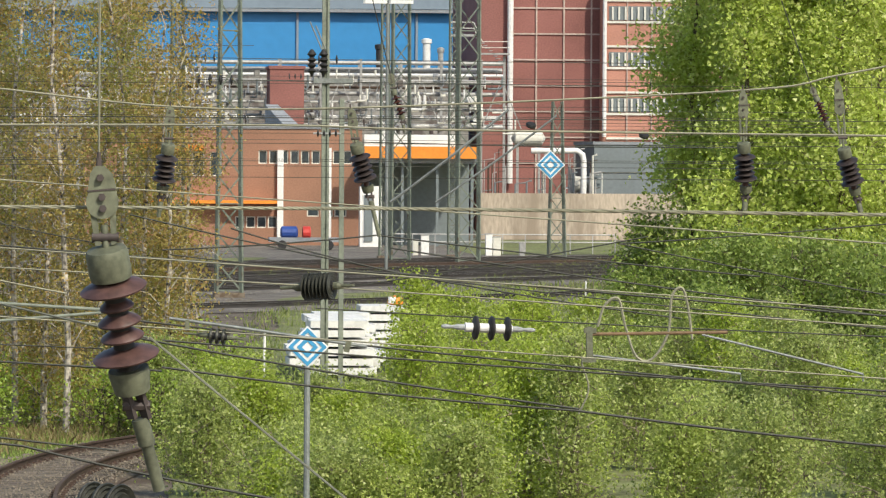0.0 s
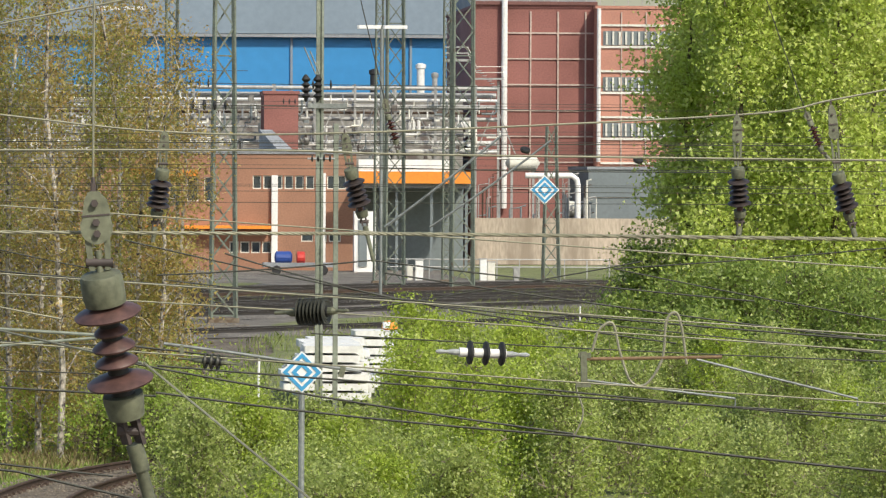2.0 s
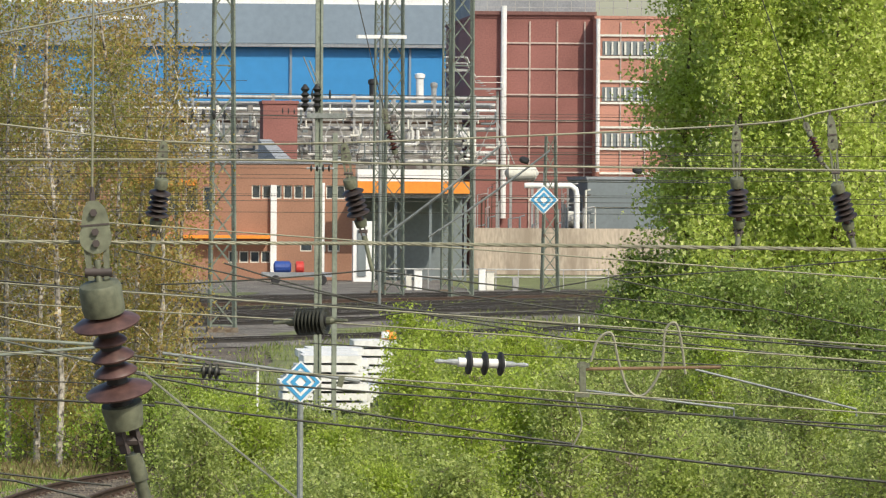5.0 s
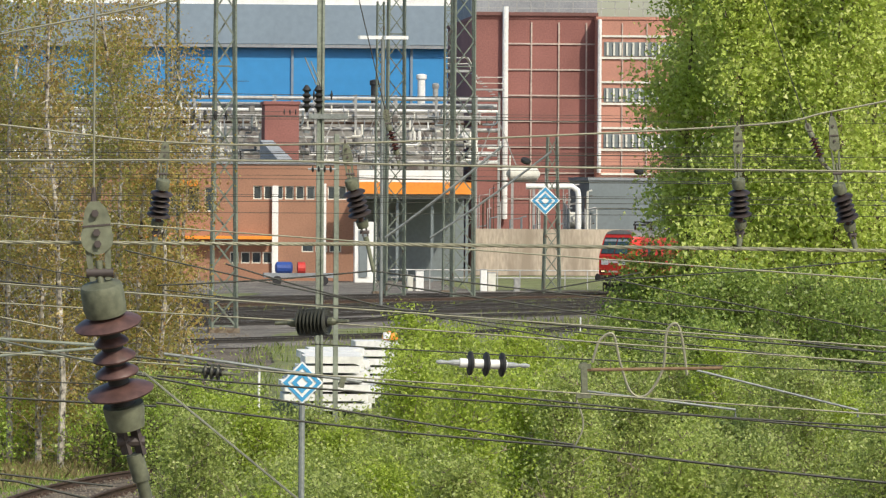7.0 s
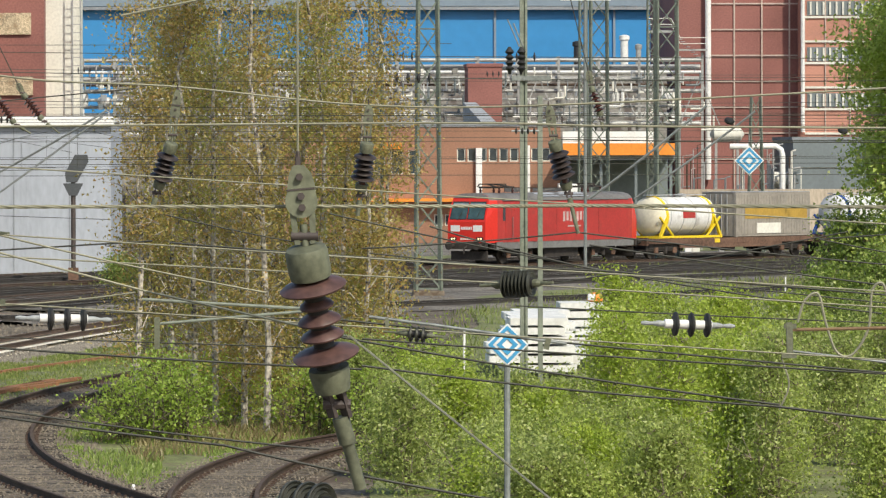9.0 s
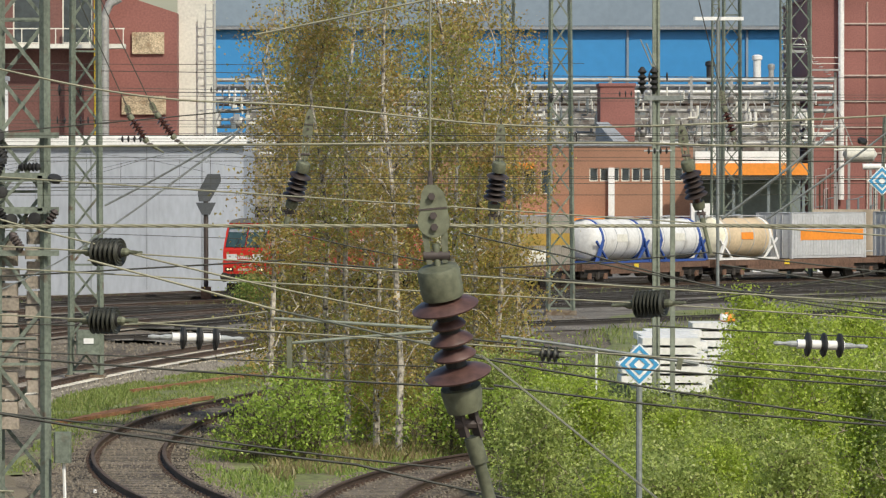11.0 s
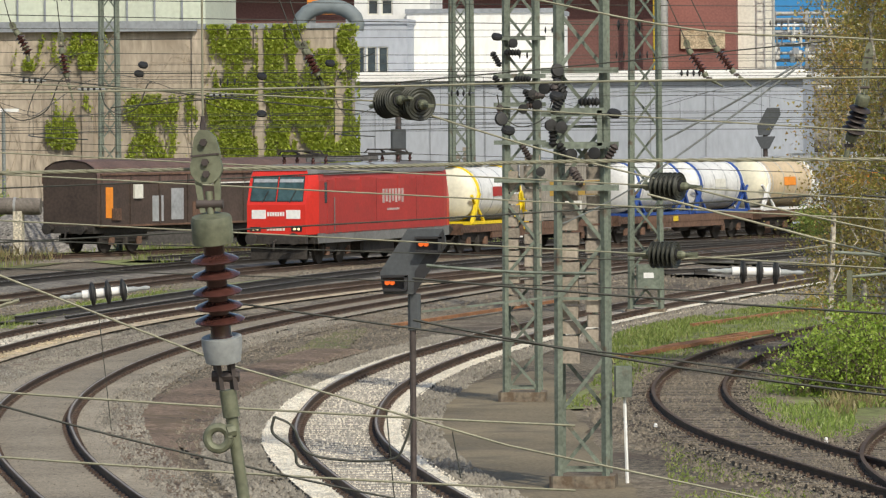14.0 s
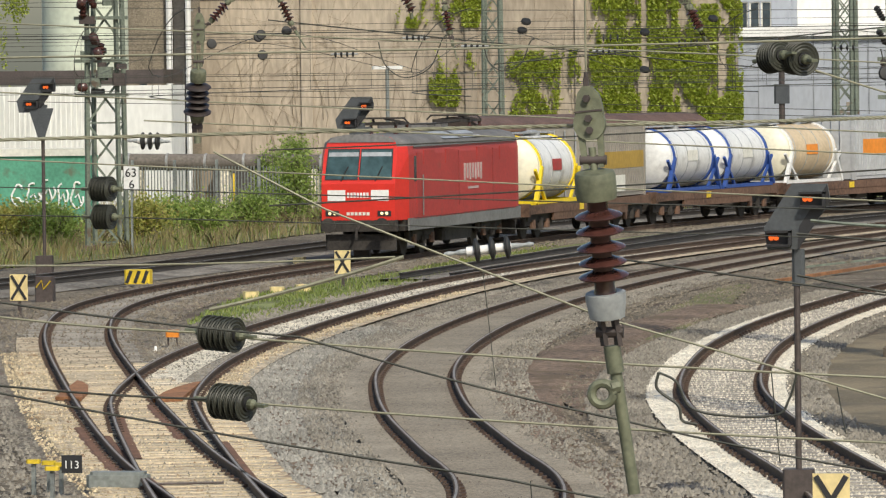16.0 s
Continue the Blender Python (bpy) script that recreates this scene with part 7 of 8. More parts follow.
grass([(8.31, 215.01), (11.38, 232.9), (19.57, 266.55), (40.18, 374.34), (20.86, 194.24), (10.82, 160.65), (6.2, 160.38)], 9000, 0.3, GRASS, "rough grass behind the thicket")
grass([(-12, 252), (-2, 262), (20, 300), (35, 318), (34, 322), (14, 300), (-8, 262)], 2500, 0.3, GRASS, "sparse grass between yard tracks")

# ivy on the concrete wall: columns of leaves with ragged edges
ivy_pts = []
for x0, x1, z0, z1, n in (
    ((-34.24, 264, 3.84)[0], (-31.97, 264, 3.82)[0], 0.5, TOPZ + 0.2, 5200),
    ((-31.42, 264, 3.81)[0], (-29.46, 264, 3.79)[0], 0.5, TOPZ + 0.2, 6500),
    ((-29.35, 264, 3.79)[0], (-28.21, 264, 3.78)[0], 0.5, TOPZ - 1.0, 3300),
    ((-27.94, 264, 3.78)[0], (-27.07, 264, 3.77)[0], 0.5, TOPZ + 0.2, 2600),
    ((-38.49, 264, 3.89)[0], (-34.92, 264, 3.85)[0], 0.5, (-38.18, 264, 6.88)[2], 2600),
    ((-42.07, 264, 3.93)[0], (-40, 264, 3.91)[0], (-42.07, 264, 4.2)[2], (-42.04, 264, 6.92)[2], 1000),
    ((-43.67, 264, 9.13)[0], (-39.25, 264, 9.07)[0], (-43.68, 264, 8.04)[2], TOPZ + 0.3, 1700),
    ((-64.37, 264, 9.41)[0], (-62.11, 264, 9.38)[0], 3, 14, 1800),
):
    n *= 2
    p = np.column_stack([RNG.uniform(x0 - 0.12, x1 + 0.12, n * 4), 264.82 - np.abs(RNG.normal(size=n * 4)) * 0.06, RNG.uniform(z0, z1, n * 4)])
    k = np.array([0.8 * noise.noise(Vector((q[0] * 0.7, 1.3, q[2] * 0.35))) + 0.8 * noise.noise(Vector((q[0] * 2.6, 5, q[2] * 0.9))) + 0.35 * noise.noise(Vector((q[0] * 6, 9, q[2] * 5))) for q in p])
    edge = np.minimum(p[:, 0] - x0, x1 - p[:, 0])
    sparse = 0.3 if z0 > 1 or z1 < TOPZ - 1.5 else 0.0
    if sparse:
        edge = np.minimum(edge, z1 - p[:, 2])
    ivy_pts.append(p[k + np.clip(edge * 0.6, -0.5, 0.38) - 0.3 * np.clip(0.4 - (p[:, 2] - z0) / (z1 - z0), 0, 1) > 0.12 + sparse + RNG.normal(size=len(p)) * 0.14][: int(n * 2.0)])
iv = new("ivy", leaf_mesh("ivy", np.vstack(ivy_pts), 0.075, LEAF_IVY, 0.2, 3))
tagged(iv, "yellow green ivy climbing a concrete wall", "ivy", kind="stuff")
VINE = material("dry_vine", (0.27, 0.22, 0.155), 0.9, 0, 0.4, 3, 20)
for k in range(60):
    x = RNG.uniform((-52.07, 264, 4.03)[0], (-34.92, 264, 3.85)[0])
    z = RNG.uniform(0.5, 5)
    pts = [(x + RNG.normal() * 0.26 * j, 264.93, z + j * RNG.uniform(0.8, 1.5)) for j in range(7)]
    solid("ivy_stem", Shape().tube([q for q in pts if q[2] < TOPZ], 0.013, 4, 0.006), VINE, "bare brown ivy stem on concrete", "ivy stem", "ivy stems")


# loose track stones
def stones(poly, n, size, mat, label, z=-0.25):
    """Small angular stones lying on the ballast."""
    p = scatter(poly, n)
    s = size * RNG.uniform(0.5, 1.35, (n, 1, 1))
    base = np.array([(1, 0, 0), (-0.5, 0.87, 0), (-0.5, -0.87, 0), (0, 0, 1.1), (0, 0, -0.6)], float)
    v = base[None] * (1 + RNG.uniform(-0.35, 0.35, (n, 5, 3))) * s
    ang = RNG.uniform(0, 2 * math.pi, n)
    c, sn = np.cos(ang)[:, None], np.sin(ang)[:, None]
    v = np.stack([v[..., 0] * c - v[..., 1] * sn, v[..., 0] * sn + v[..., 1] * c, v[..., 2]], -1)
    v += np.column_stack([p, np.full(n, z)])[:, None]
    tri = np.array([(0, 1, 3), (1, 2, 3), (2, 0, 3)])
    idx = (np.arange(n)[:, None, None] * 5 + tri[None]).ravel().astype(np.int32)
    me = bpy.data.meshes.new("track_stones")
    me.vertices.add(5 * n)
    me.vertices.foreach_set("co", v.ravel())
    me.loops.add(len(idx))
    me.loops.foreach_set("vertex_index", idx)
    me.polygons.add(3 * n)
    me.polygons.foreach_set("loop_start", np.arange(0, 9 * n, 3, dtype=np.int32))
    me.polygons.foreach_set("loop_total", np.full(3 * n, 3, dtype=np.int32))
    me.update(calc_edges=True)
    me.materials.append(mat)
    tagged(new("track_stones", me), label, "stones", kind="stuff")


def beside(line, a, b, y0, y1):
    ln = line[(line[:, 1] > y0) & (line[:, 1] < y1)]
    return [tuple(q) for q in offset(ln, a)] + [tuple(q) for q in offset(ln, b)][::-1]


STONE = material("grey_brown_track_stone", (0.195, 0.165, 0.122), 0.9, 0, 0.4, 0.35, 20, 0.1, per_island=0.45)
STONE_WHITE = material("fresh_white_track_stone", (0.66, 0.60, 0.49), 0.9, 0, 0.25, 2, 20, 0.1, per_island=0.35)
STONE_GREY = material("light_grey_track_stone", (0.30, 0.285, 0.245), 0.9, 0, 0.35, 0.35, 20, 0.1, per_island=0.4)
STONE_PALE = material("pale_track_stone", (0.25, 0.226, 0.183), 0.9, 0, 0.35, 0.35, 20, 0.1, per_island=0.4)
stones([(-9, 66), (-6, 78), (-12.8, 108), (-13.3, 132), (-14, 170), (-17, 175), (-20.5, 150), (-18.5, 112), (-14, 88)], 14000, 0.034, STONE, "loose grey brown stones between curved tracks")
stones([(-14, 74), (-18, 92), (-21, 112), (-22.2, 130), (-22, 160), (-26, 160), (-27, 130), (-22, 98), (-17, 76)], 15000, 0.045, STONE_PALE, "loose pale stones between curved tracks", -0.24)
stones(beside(LINE_C, -0.68, 0.68, 66, 150), 11000, 0.027, STONE_WHITE, "fresh pale stones round a curved track", -0.183)
stones(beside(LINE_A, -2.0, 2.0, 70, 170), 3500, 0.03, STONE, "brown stones round a curved track", -0.19)
stones(beside(LINE_C, -1.4, -0.82, 66, 150), 3200, 0.024, STONE_WHITE, "white stones along the outer track shoulder", -0.16)
stones(beside(LINE_C, 0.82, 1.3, 66, 150), 3000, 0.024, STONE_WHITE, "white stones along the inner track shoulder", -0.16)
stones(beside(LINE_C, -2.5, -1.3, 66, 150), 9000, 0.045, STONE_PALE, "pale stones sloping from the track shoulder", -0.22)
stones(beside(LINE_C, 1.25, 2.0, 66, 150), 4500, 0.045, STONE_PALE, "pale stones at the foot of the shoulder", -0.22)
stones(beside(LINE_A, -2.2, -1.35, 70, 160), 5000, 0.038, STONE_PALE, "pale stones along a dusty track edge", -0.15)
stones(beside(LINE_A, 1.25, 2.2, 70, 160), 5000, 0.038, STONE_PALE, "pale stones along a dusty curved edge", -0.15)
stones(beside(LINE_A, -1.5, 1.3, 70, 150), 2200, 0.02, STONE, "scattered small stones on a dusty track", -0.15)
stones([(-11.53, 134.48), (-8.49, 148.97), (-3.16, 181.46), (-3.39, 195.14), (-9.64, 175.68), (-11.56, 153.29)], 7000, 0.05, STONE_PALE, "grey stones beside spare rails", -0.28)
STONE_CREAM = material("cream_track_stone", (0.54, 0.44, 0.28), 0.9, 0, 0.4, 0.6, 20, 0.1, rust=(0.25, 0.15, 0.08), rust_at=0.62, per_island=0.6)
stones(beside(LINE_F, -1.75, -0.85, 74, 118), 3500, 0.03, STONE_CREAM, "cream stones along the turnout edge", -0.155)
stones(beside(LINE_F, -0.66, 0.66, 74, 112), 900, 0.022, STONE_CREAM, "cream stones inside the turnout", -0.145)
stones(beside(LINE_B, -0.66, 0.66, 72, 104), 800, 0.022, STONE_CREAM, "cream stones inside the branching track", -0.145)
stones(beside(LINE_B, 0.85, 1.3, 72, 150), 2200, 0.028, STONE_CREAM, "cream stones along the branching track edge", -0.155)
stones(beside(LINE_B, 1.2, 3.0, 72, 130), 8500, 0.045, STONE_GREY, "pale stones between curved tracks", -0.2)
stones(beside(LINE_B, -0.68, 0.68, 70, 190), 8000, 0.042, STONE_PALE, "pale stones round a curved track", -0.183)
stones(beside(LINE_F, -5.5, -1.6, 74, 125), 7000, 0.045, STONE_PALE, "grey stones outside the turnout", -0.26)
stones(beside(LINE_F, -2.4, 2.4, 110, 230), 9000, 0.045, STONE, "dark stones round the main track", -0.185)
stones(beside(LINE_D, -2.2, 2.2, 76, 150), 11000, 0.04, STONE, "dark stones round a rusty siding", -0.26)
stones(beside(LINE_D, -1.5, 1.5, 78, 140), 9000, 0.026, STONE, "small dark stones between rusty rails", -0.145)
stones(beside(LINE_E, -1.6, 1.6, 78, 122), 6000, 0.026, STONE, "small dark stones between curving rusty rails", -0.142)
stones([(-40, 90), (-28, 90), (-31, 125), (-36, 150), (-44, 150)], 9000, 0.05, STONE, "loose stones beside the main track", -0.27)
stones([(-14, 170), (-2, 190), (10, 240), (0, 260), (-18, 225), (-24, 190)], 7000, 0.06, STONE, "dark stones over the yard", -0.26)



# ---- overhead line: insulators, fittings and wires ----
def along(a, b):
    """A pose whose z axis runs from a to b."""
    a, b = Vector(a), Vector(b)
    z = (b - a).normalized()
    x = Vector((1, 0, 0)) if abs(z.x) < 0.9 else Vector((0, 0, 1))
    y = z.cross(x).normalized()
    x = y.cross(z)
    return Matrix.Translation(a) @ Matrix((x, y, z)).transposed().to_4x4()


def rod_insulator(top, bottom, sheds, caps, k, label, body=PORCELAIN, shed=None, tail=None, hang=None, cap_mat=(FITTING, FITTING), tail_r=0.016):
    """Hanging rod insulator. sheds: (distance down, radius, thickness); caps: top and bottom (length, radius); k scales all."""
    ob = thing("rod_insulator", label, "insulator", group="rod insulators")
    m = along(top, bottom)
    ln = (Vector(bottom) - Vector(top)).length
    c0, c1 = caps
    part("top_cap", Shape().lathe([(c0[1] * 0.5, -0.012 * k), (c0[1] * 0.92, -0.006 * k), (c0[1], 0.004 * k), (c0[1], c0[0] * 0.8), (c0[1] * 0.96, c0[0]), (c0[1] * 0.7, c0[0])], 28, m), cap_mat[0], ob, smooth=True)
    part("core", Shape().lathe([(c0[1] * 0.62, c0[0] * 0.9), (c0[1] * 0.5, c0[0] + 0.01 * k), (c0[1] * 0.5, ln - c1[0] - 0.01 * k), (c0[1] * 0.62, ln - c1[0] * 0.9)], 24, m), body, ob, smooth=True)
    for z, r, t in sheds:
        part("shed", Shape().lathe([(c0[1] * 0.45, z - t * 0.9), (r * 0.55, z - t * 0.62), (r * 0.9, z - t * 0.1), (r, z + t * 0.2), (r * 0.97, z + t * 0.42), (r * 0.6, z + t * 0.25), (c0[1] * 0.48, z + t * 0.9)], 36, m), shed or body, ob, smooth=True)
    part("bottom_cap", Shape().lathe([(c1[1] * 0.7, ln - c1[0]), (c1[1], ln - c1[0]), (c1[1] * 1.02, ln - c1[0] * 0.75), (c1[1] * 0.88, ln - 0.004 * k), (c1[1] * 0.5, ln)], 28, m), cap_mat[1], ob, smooth=True)
    if hang:
        h = Vector(hang)
        t = Vector(top)
        axis = (h - t).length
        pl = along(t, h)

        def plate(pts, thick):
            n = len(pts)
            v = [(x, yy, z) for yy in (-thick, thick) for x, z in pts]
            return Shape().add(v, [tuple(range(n))[::-1], tuple(range(n, 2 * n))] + [(i, (i + 1) % n, n + (i + 1) % n, n + i) for i in range(n)], pl)

        part("pin_rod", Shape().lathe([(0.013 * k, -0.01), (0.0095 * k, 0.01), (0.0095 * k, 0.3 * axis)], 12, pl), FITTING, ob, smooth=True)
        part("pin_bolt", Shape().tube([t.lerp(h, 0.16) - Vector((0.034 * k, 0, 0)), t.lerp(h, 0.16) + Vector((0.034 * k, 0, 0))], 0.013 * k, 10), DARK_POST, ob, smooth=True)
        for sx in (-1, 1):
            part("strap", plate([(sx * 0.012 * k, 0.07 * axis), (sx * 0.026 * k, 0.07 * axis), (sx * 0.031 * k, 0.3 * axis), (sx * 0.033 * k, 0.52 * axis), (sx * 0.016 * k, 0.42 * axis), (sx * 0.015 * k, 0.25 * axis)], 0.008 * k), FITTING, ob)
        cz = 0.56 * axis
        part("clamp_disc", plate([(0.041 * k * math.cos(a), cz + 0.042 * k * math.sin(a)) for a in np.linspace(0, 2 * math.pi, 20, endpoint=False)], 0.015 * k), FITTING, ob, "olive round clamp plate")
        part("clamp_plate", plate([(-0.038 * k, 0.6 * axis), (0.038 * k, 0.6 * axis), (0.038 * k, 0.74 * axis), (0.031 * k, 0.88 * axis), (0.014 * k, 0.97 * axis), (-0.010 * k, 0.98 * axis), (-0.024 * k, 0.9 * axis), (-0.031 * k, 0.76 * axis)], 0.011 * k), FITTING, ob, "olive grey bolted clamp plate")
        part("clamp_groove", plate([(-0.036 * k, 0.69 * axis), (0.036 * k, 0.69 * axis), (0.036 * k, 0.71 * axis), (-0.036 * k, 0.71 * axis)], 0.017 * k), DARK_POST, ob)
        for z in (0.49, 0.62, 0.84):
            part("bolt", Shape().lathe([(0.010 * k, -0.026 * k), (0.010 * k, 0.026 * k)], 6, pl @ pose(0, 0, z * axis, 90, 0, 0)), DARK_POST, ob)
        part("hanger_clip", Shape().box(tuple(h), (0.014 * k, 0.016 * k, 0.03 * k), chamfer=0.003 * k).tube([h, h + Vector((0, 0, 0.03 * k))], 0.006 * k, 6), DARK_POST, ob, "dark wire clip")
    if tail:
        b, e = Vector(bottom), Vector(tail)
        f = b + (e - b).normalized() * 0.07 * k
        part("fork", Shape().bar(tuple(b + Vector((0.018 * k, 0, 0))), tuple(f + Vector((0.018 * k, 0, 0))), 0.012 * k, 0.03 * k).bar(tuple(b - Vector((0.018 * k, 0, 0))), tuple(f - Vector((0.018 * k, 0, 0))), 0.012 * k, 0.03 * k).tube([b - Vector((0.035 * k, 0, 0)) + (f - b) * 0.5, b + Vector((0.035 * k, 0, 0)) + (f - b) * 0.5], 0.014 * k, 8), DARK_POST, ob)
        part("socket", Shape().tube([f, f + (e - b).normalized() * 0.07 * k], 0.022 * k, 12), FITTING, ob, smooth=True)
        part("rod", Shape().tube([f, e], tail_r * k, 12), FITTING, ob, smooth=True)
    return ob


U = 14.0 / 9800
NEAR_SHEDS = [(z * U, r * U, 15 * U) for z, r in ((66, 60), (100, 31), (128, 39), (157, 39), (193, 60))]
rod_insulator((0.19, 13.95, 5.57), (0.26, 14.05, 5.21), NEAR_SHEDS, ((50 * U, 38 * U), (46 * U, 36 * U)), 1.0, "large brown porcelain insulator with olive caps", BLACK_SHED, PORCELAIN_DUST, (0.33, 14.1, 4.96), (0.17, 13.95, 5.79))
rod_insulator((-1.8, 13.95, 5.54), (-1.78, 14.02, 5.17), [(z * U, r * U, 11 * U) for z, r in ((73, 43), (101, 43), (131, 44), (158, 43), (183, 45))], ((44 * U, 37 * U), (48 * U, 36 * U)), 1.0, "glossy dark red brown insulator with grey lower cap", PORCELAIN, None, (-1.72, 14.05, 4.72), (-1.82, 13.95, 5.77), (FITTING, CAP_GREY))
eye = thing("eye_clamp", "grey green eye clamp on an insulator rod", "clamp")
ec = Vector((-1.79, 13.98, 4.98))
part("ring", Shape().tube([ec + Vector((0.028 * math.cos(a), 0, 0.028 * math.sin(a))) for a in np.linspace(0, 2 * math.pi, 18)], 0.012, 8), FITTING, eye, smooth=True)
part("arm", Shape().tube([ec + Vector((0.02, 0, 0.015)), (-1.75, 13.99, 5)], 0.018, 8), FITTING, eye)
V = 36.0 / 9800


SHED_BROWN = material("dark_brown_shed", (0.035, 0.026, 0.023), 0.45, 0, 0.4, 8, 40, 0.08)


def small_insulator(hang, top, bottom, tail, label="brown rod insulator hanging from a wire", s=1.0):
    k = 0.85 * s
    rod_insulator(top, bottom, [(z * V * s, r * V * s, 5 * V * s) for z, r in ((24, 20), (34, 17), (44, 18), (54, 18), (64, 21))], ((16 * V * s, 12 * V * s), (14 * V * s, 11 * V * s)), k, label, PORCELAIN, SHED_BROWN, tail, hang)


small_insulator((0.9, 36, 6.16), (0.89, 36, 5.9), (0.85, 36.1, 5.59), (0.83, 36.1, 5.43))
small_insulator((2.07, 36, 6.15), (2.11, 36, 5.91), (2.2, 36.1, 5.6), (2.27, 36.1, 5.31))
small_insulator((4.64, 36, 6.29), (4.65, 36, 5.93), (4.68, 36.1, 5.61), (4.67, 36.1, 5.49))
small_insulator((5.26, 36, 6.36), (5.31, 36, 5.9), (5.41, 36.1, 5.6), (5.44, 36.1, 5.49))
small_insulator((-0.34, 36, 6.26), (-0.38, 36, 5.9), (-0.47, 36.1, 5.61), (-0.5, 36.1, 5.5))
small_insulator((-6.06, 30, 6.16), (-6.07, 30, 5.83), (-6.1, 30.1, 5.55), (-6.1, 30.1, 5.46))
for h, a, b, e in (
    ((8.49, 60, 6.64), (8.54, 60, 6.53), (8.67, 60, 6.21), (8.77, 60, 6.11)),
    ((3.88, 60, 6.76), (3.92, 60, 6.57), (4.02, 60, 6.26), (4.04, 60, 6.12)),
    ((-6.73, 60, 6.61), (-6.68, 60, 6.51), (-6.56, 60, 6.23), (-6.46, 60, 6.03)),
    ((-2.56, 60, 6.6), (-2.52, 60, 6.48), (-2.33, 60, 6.19), (-2.15, 60, 6.08)),
    ((-2.3, 60, 6.63), (-2.23, 60, 6.5), (-2.03, 60, 6.23), (-1.84, 60, 6.08)),
    ((-9.39, 60, 6.74), (-9.38, 60, 6.54), (-9.32, 60, 6.23), (-9.25, 60, 5.96)),
    ((-11.3, 60, 6.82), (-11.22, 60, 6.66), (-11.08, 60, 6.35), (-10.93, 60, 6.1)),
    ((-11.72, 60, 6.67), (-11.78, 60, 6.64), (-12, 60, 6.4), (-12.16, 60, 6.27)),
    ((-9.94, 60, 6.84), (-9.88, 60, 6.74), (-9.76, 60, 6.53), (-9.75, 60, 6.46)),
    ((-6.81, 60, 6.61), (-6.71, 60, 6.51), (-6.56, 60, 6.23), (-6.5, 60, 6.11)),
):
    rod_insulator(a, b, [(z * 0.0061, r * 0.0061, 0.02) for z, r in ((14, 10), (21, 9), (28, 9), (35, 9), (42, 10))], ((0.05, 0.035), (0.05, 0.035)), 0.9, "small brown strain insulator on a cross wire", PORCELAIN, None, e, h, tail_r=0.01)


SHED_OLIVE = material("weathered_dark_olive_shed", (0.035, 0.037, 0.028), 0.5, 0, 0.4, 8, 40, 0.08)


def disc_stack(c, r, ln, ang, depth, n=6, label="black ribbed strain insulator on a wire"):
    """Ribbed black insulator about c, its axis at ang degrees in the picture plane and leaning towards the viewer."""
    ob = thing("strain_insulator", label, "insulator", group="black strain insulators")
    c = Vector(c)
    d = Vector((math.cos(radians(ang)), -depth, math.sin(radians(ang)))).normalized()
    a, b = c - d * ln / 2, c + d * ln / 2
    m = along(a, b)
    part("core", Shape().lathe([(r * 0.42, 0), (r * 0.42, ln)], 16, m), BLACK_SHED, ob, smooth=True)
    p = ln / n
    for k in range(n):
        z = p * (k + 0.1)
        part("shed", Shape().lathe([(r * 0.4, z), (r * 0.72, z + 0.1 * p), (r * 0.97, z + 0.22 * p), (r, z + 0.36 * p), (r * 0.96, z + 0.44 * p), (r * 0.84, z + 0.34 * p), (r * 0.78, z + 0.5 * p), (r * 0.66, z + 0.36 * p), (r * 0.58, z + 0.55 * p), (r * 0.4, z + 0.45 * p)], 28, m), SHED_OLIVE, ob, smooth=True)
    part("end_fitting", Shape().lathe([(r * 0.3, ln), (r * 0.3, ln + 0.03), (r * 0.16, ln + 0.05), (r * 0.12, ln + 0.1)], 10, m), FITTING, ob)
    part("fork", Shape().box((0, 0, ln + 0.1), (r * 0.4, r * 0.16, 0.06), m), FITTING, ob)
    part("end_fitting", Shape().lathe([(r * 0.14, -0.16), (r * 0.14, -0.08), (r * 0.32, -0.05), (r * 0.32, 0)], 10, m), FITTING, ob)


disc_stack((-6.75, 34, 4.19), 0.112, 0.26, -4, 0.5)
disc_stack((-6.69, 34, 3.76), 0.115, 0.27, -4, 0.5)
disc_stack((-1.56, 34, 5.35), 0.088, 0.2, 0, 0.5)
disc_stack((-1.58, 34, 4.93), 0.084, 0.18, 0, 0.4)
disc_stack((-3.26, 34, 5.88), 0.098, 0.16, 10, 1.2)
disc_stack((-3.12, 34, 5.87), 0.105, 0.2, -8, 1.6)
disc_stack((1.77, 34, 5.03), 0.085, 0.2, 3, 0.5, 8)
disc_stack((-13.23, 60, 4.57), 0.14, 0.25, 0, 0.4)
disc_stack((-13.22, 60, 4.26), 0.14, 0.22, 0, 0.3)
disc_stack((0.35, 25, 4.24), 0.105, 0.25, -2, 0.9, 3)
disc_stack((1.15, 34, 4.72), 0.05, 0.12, -5, 0.3, 3, "small dark wire tensioner")
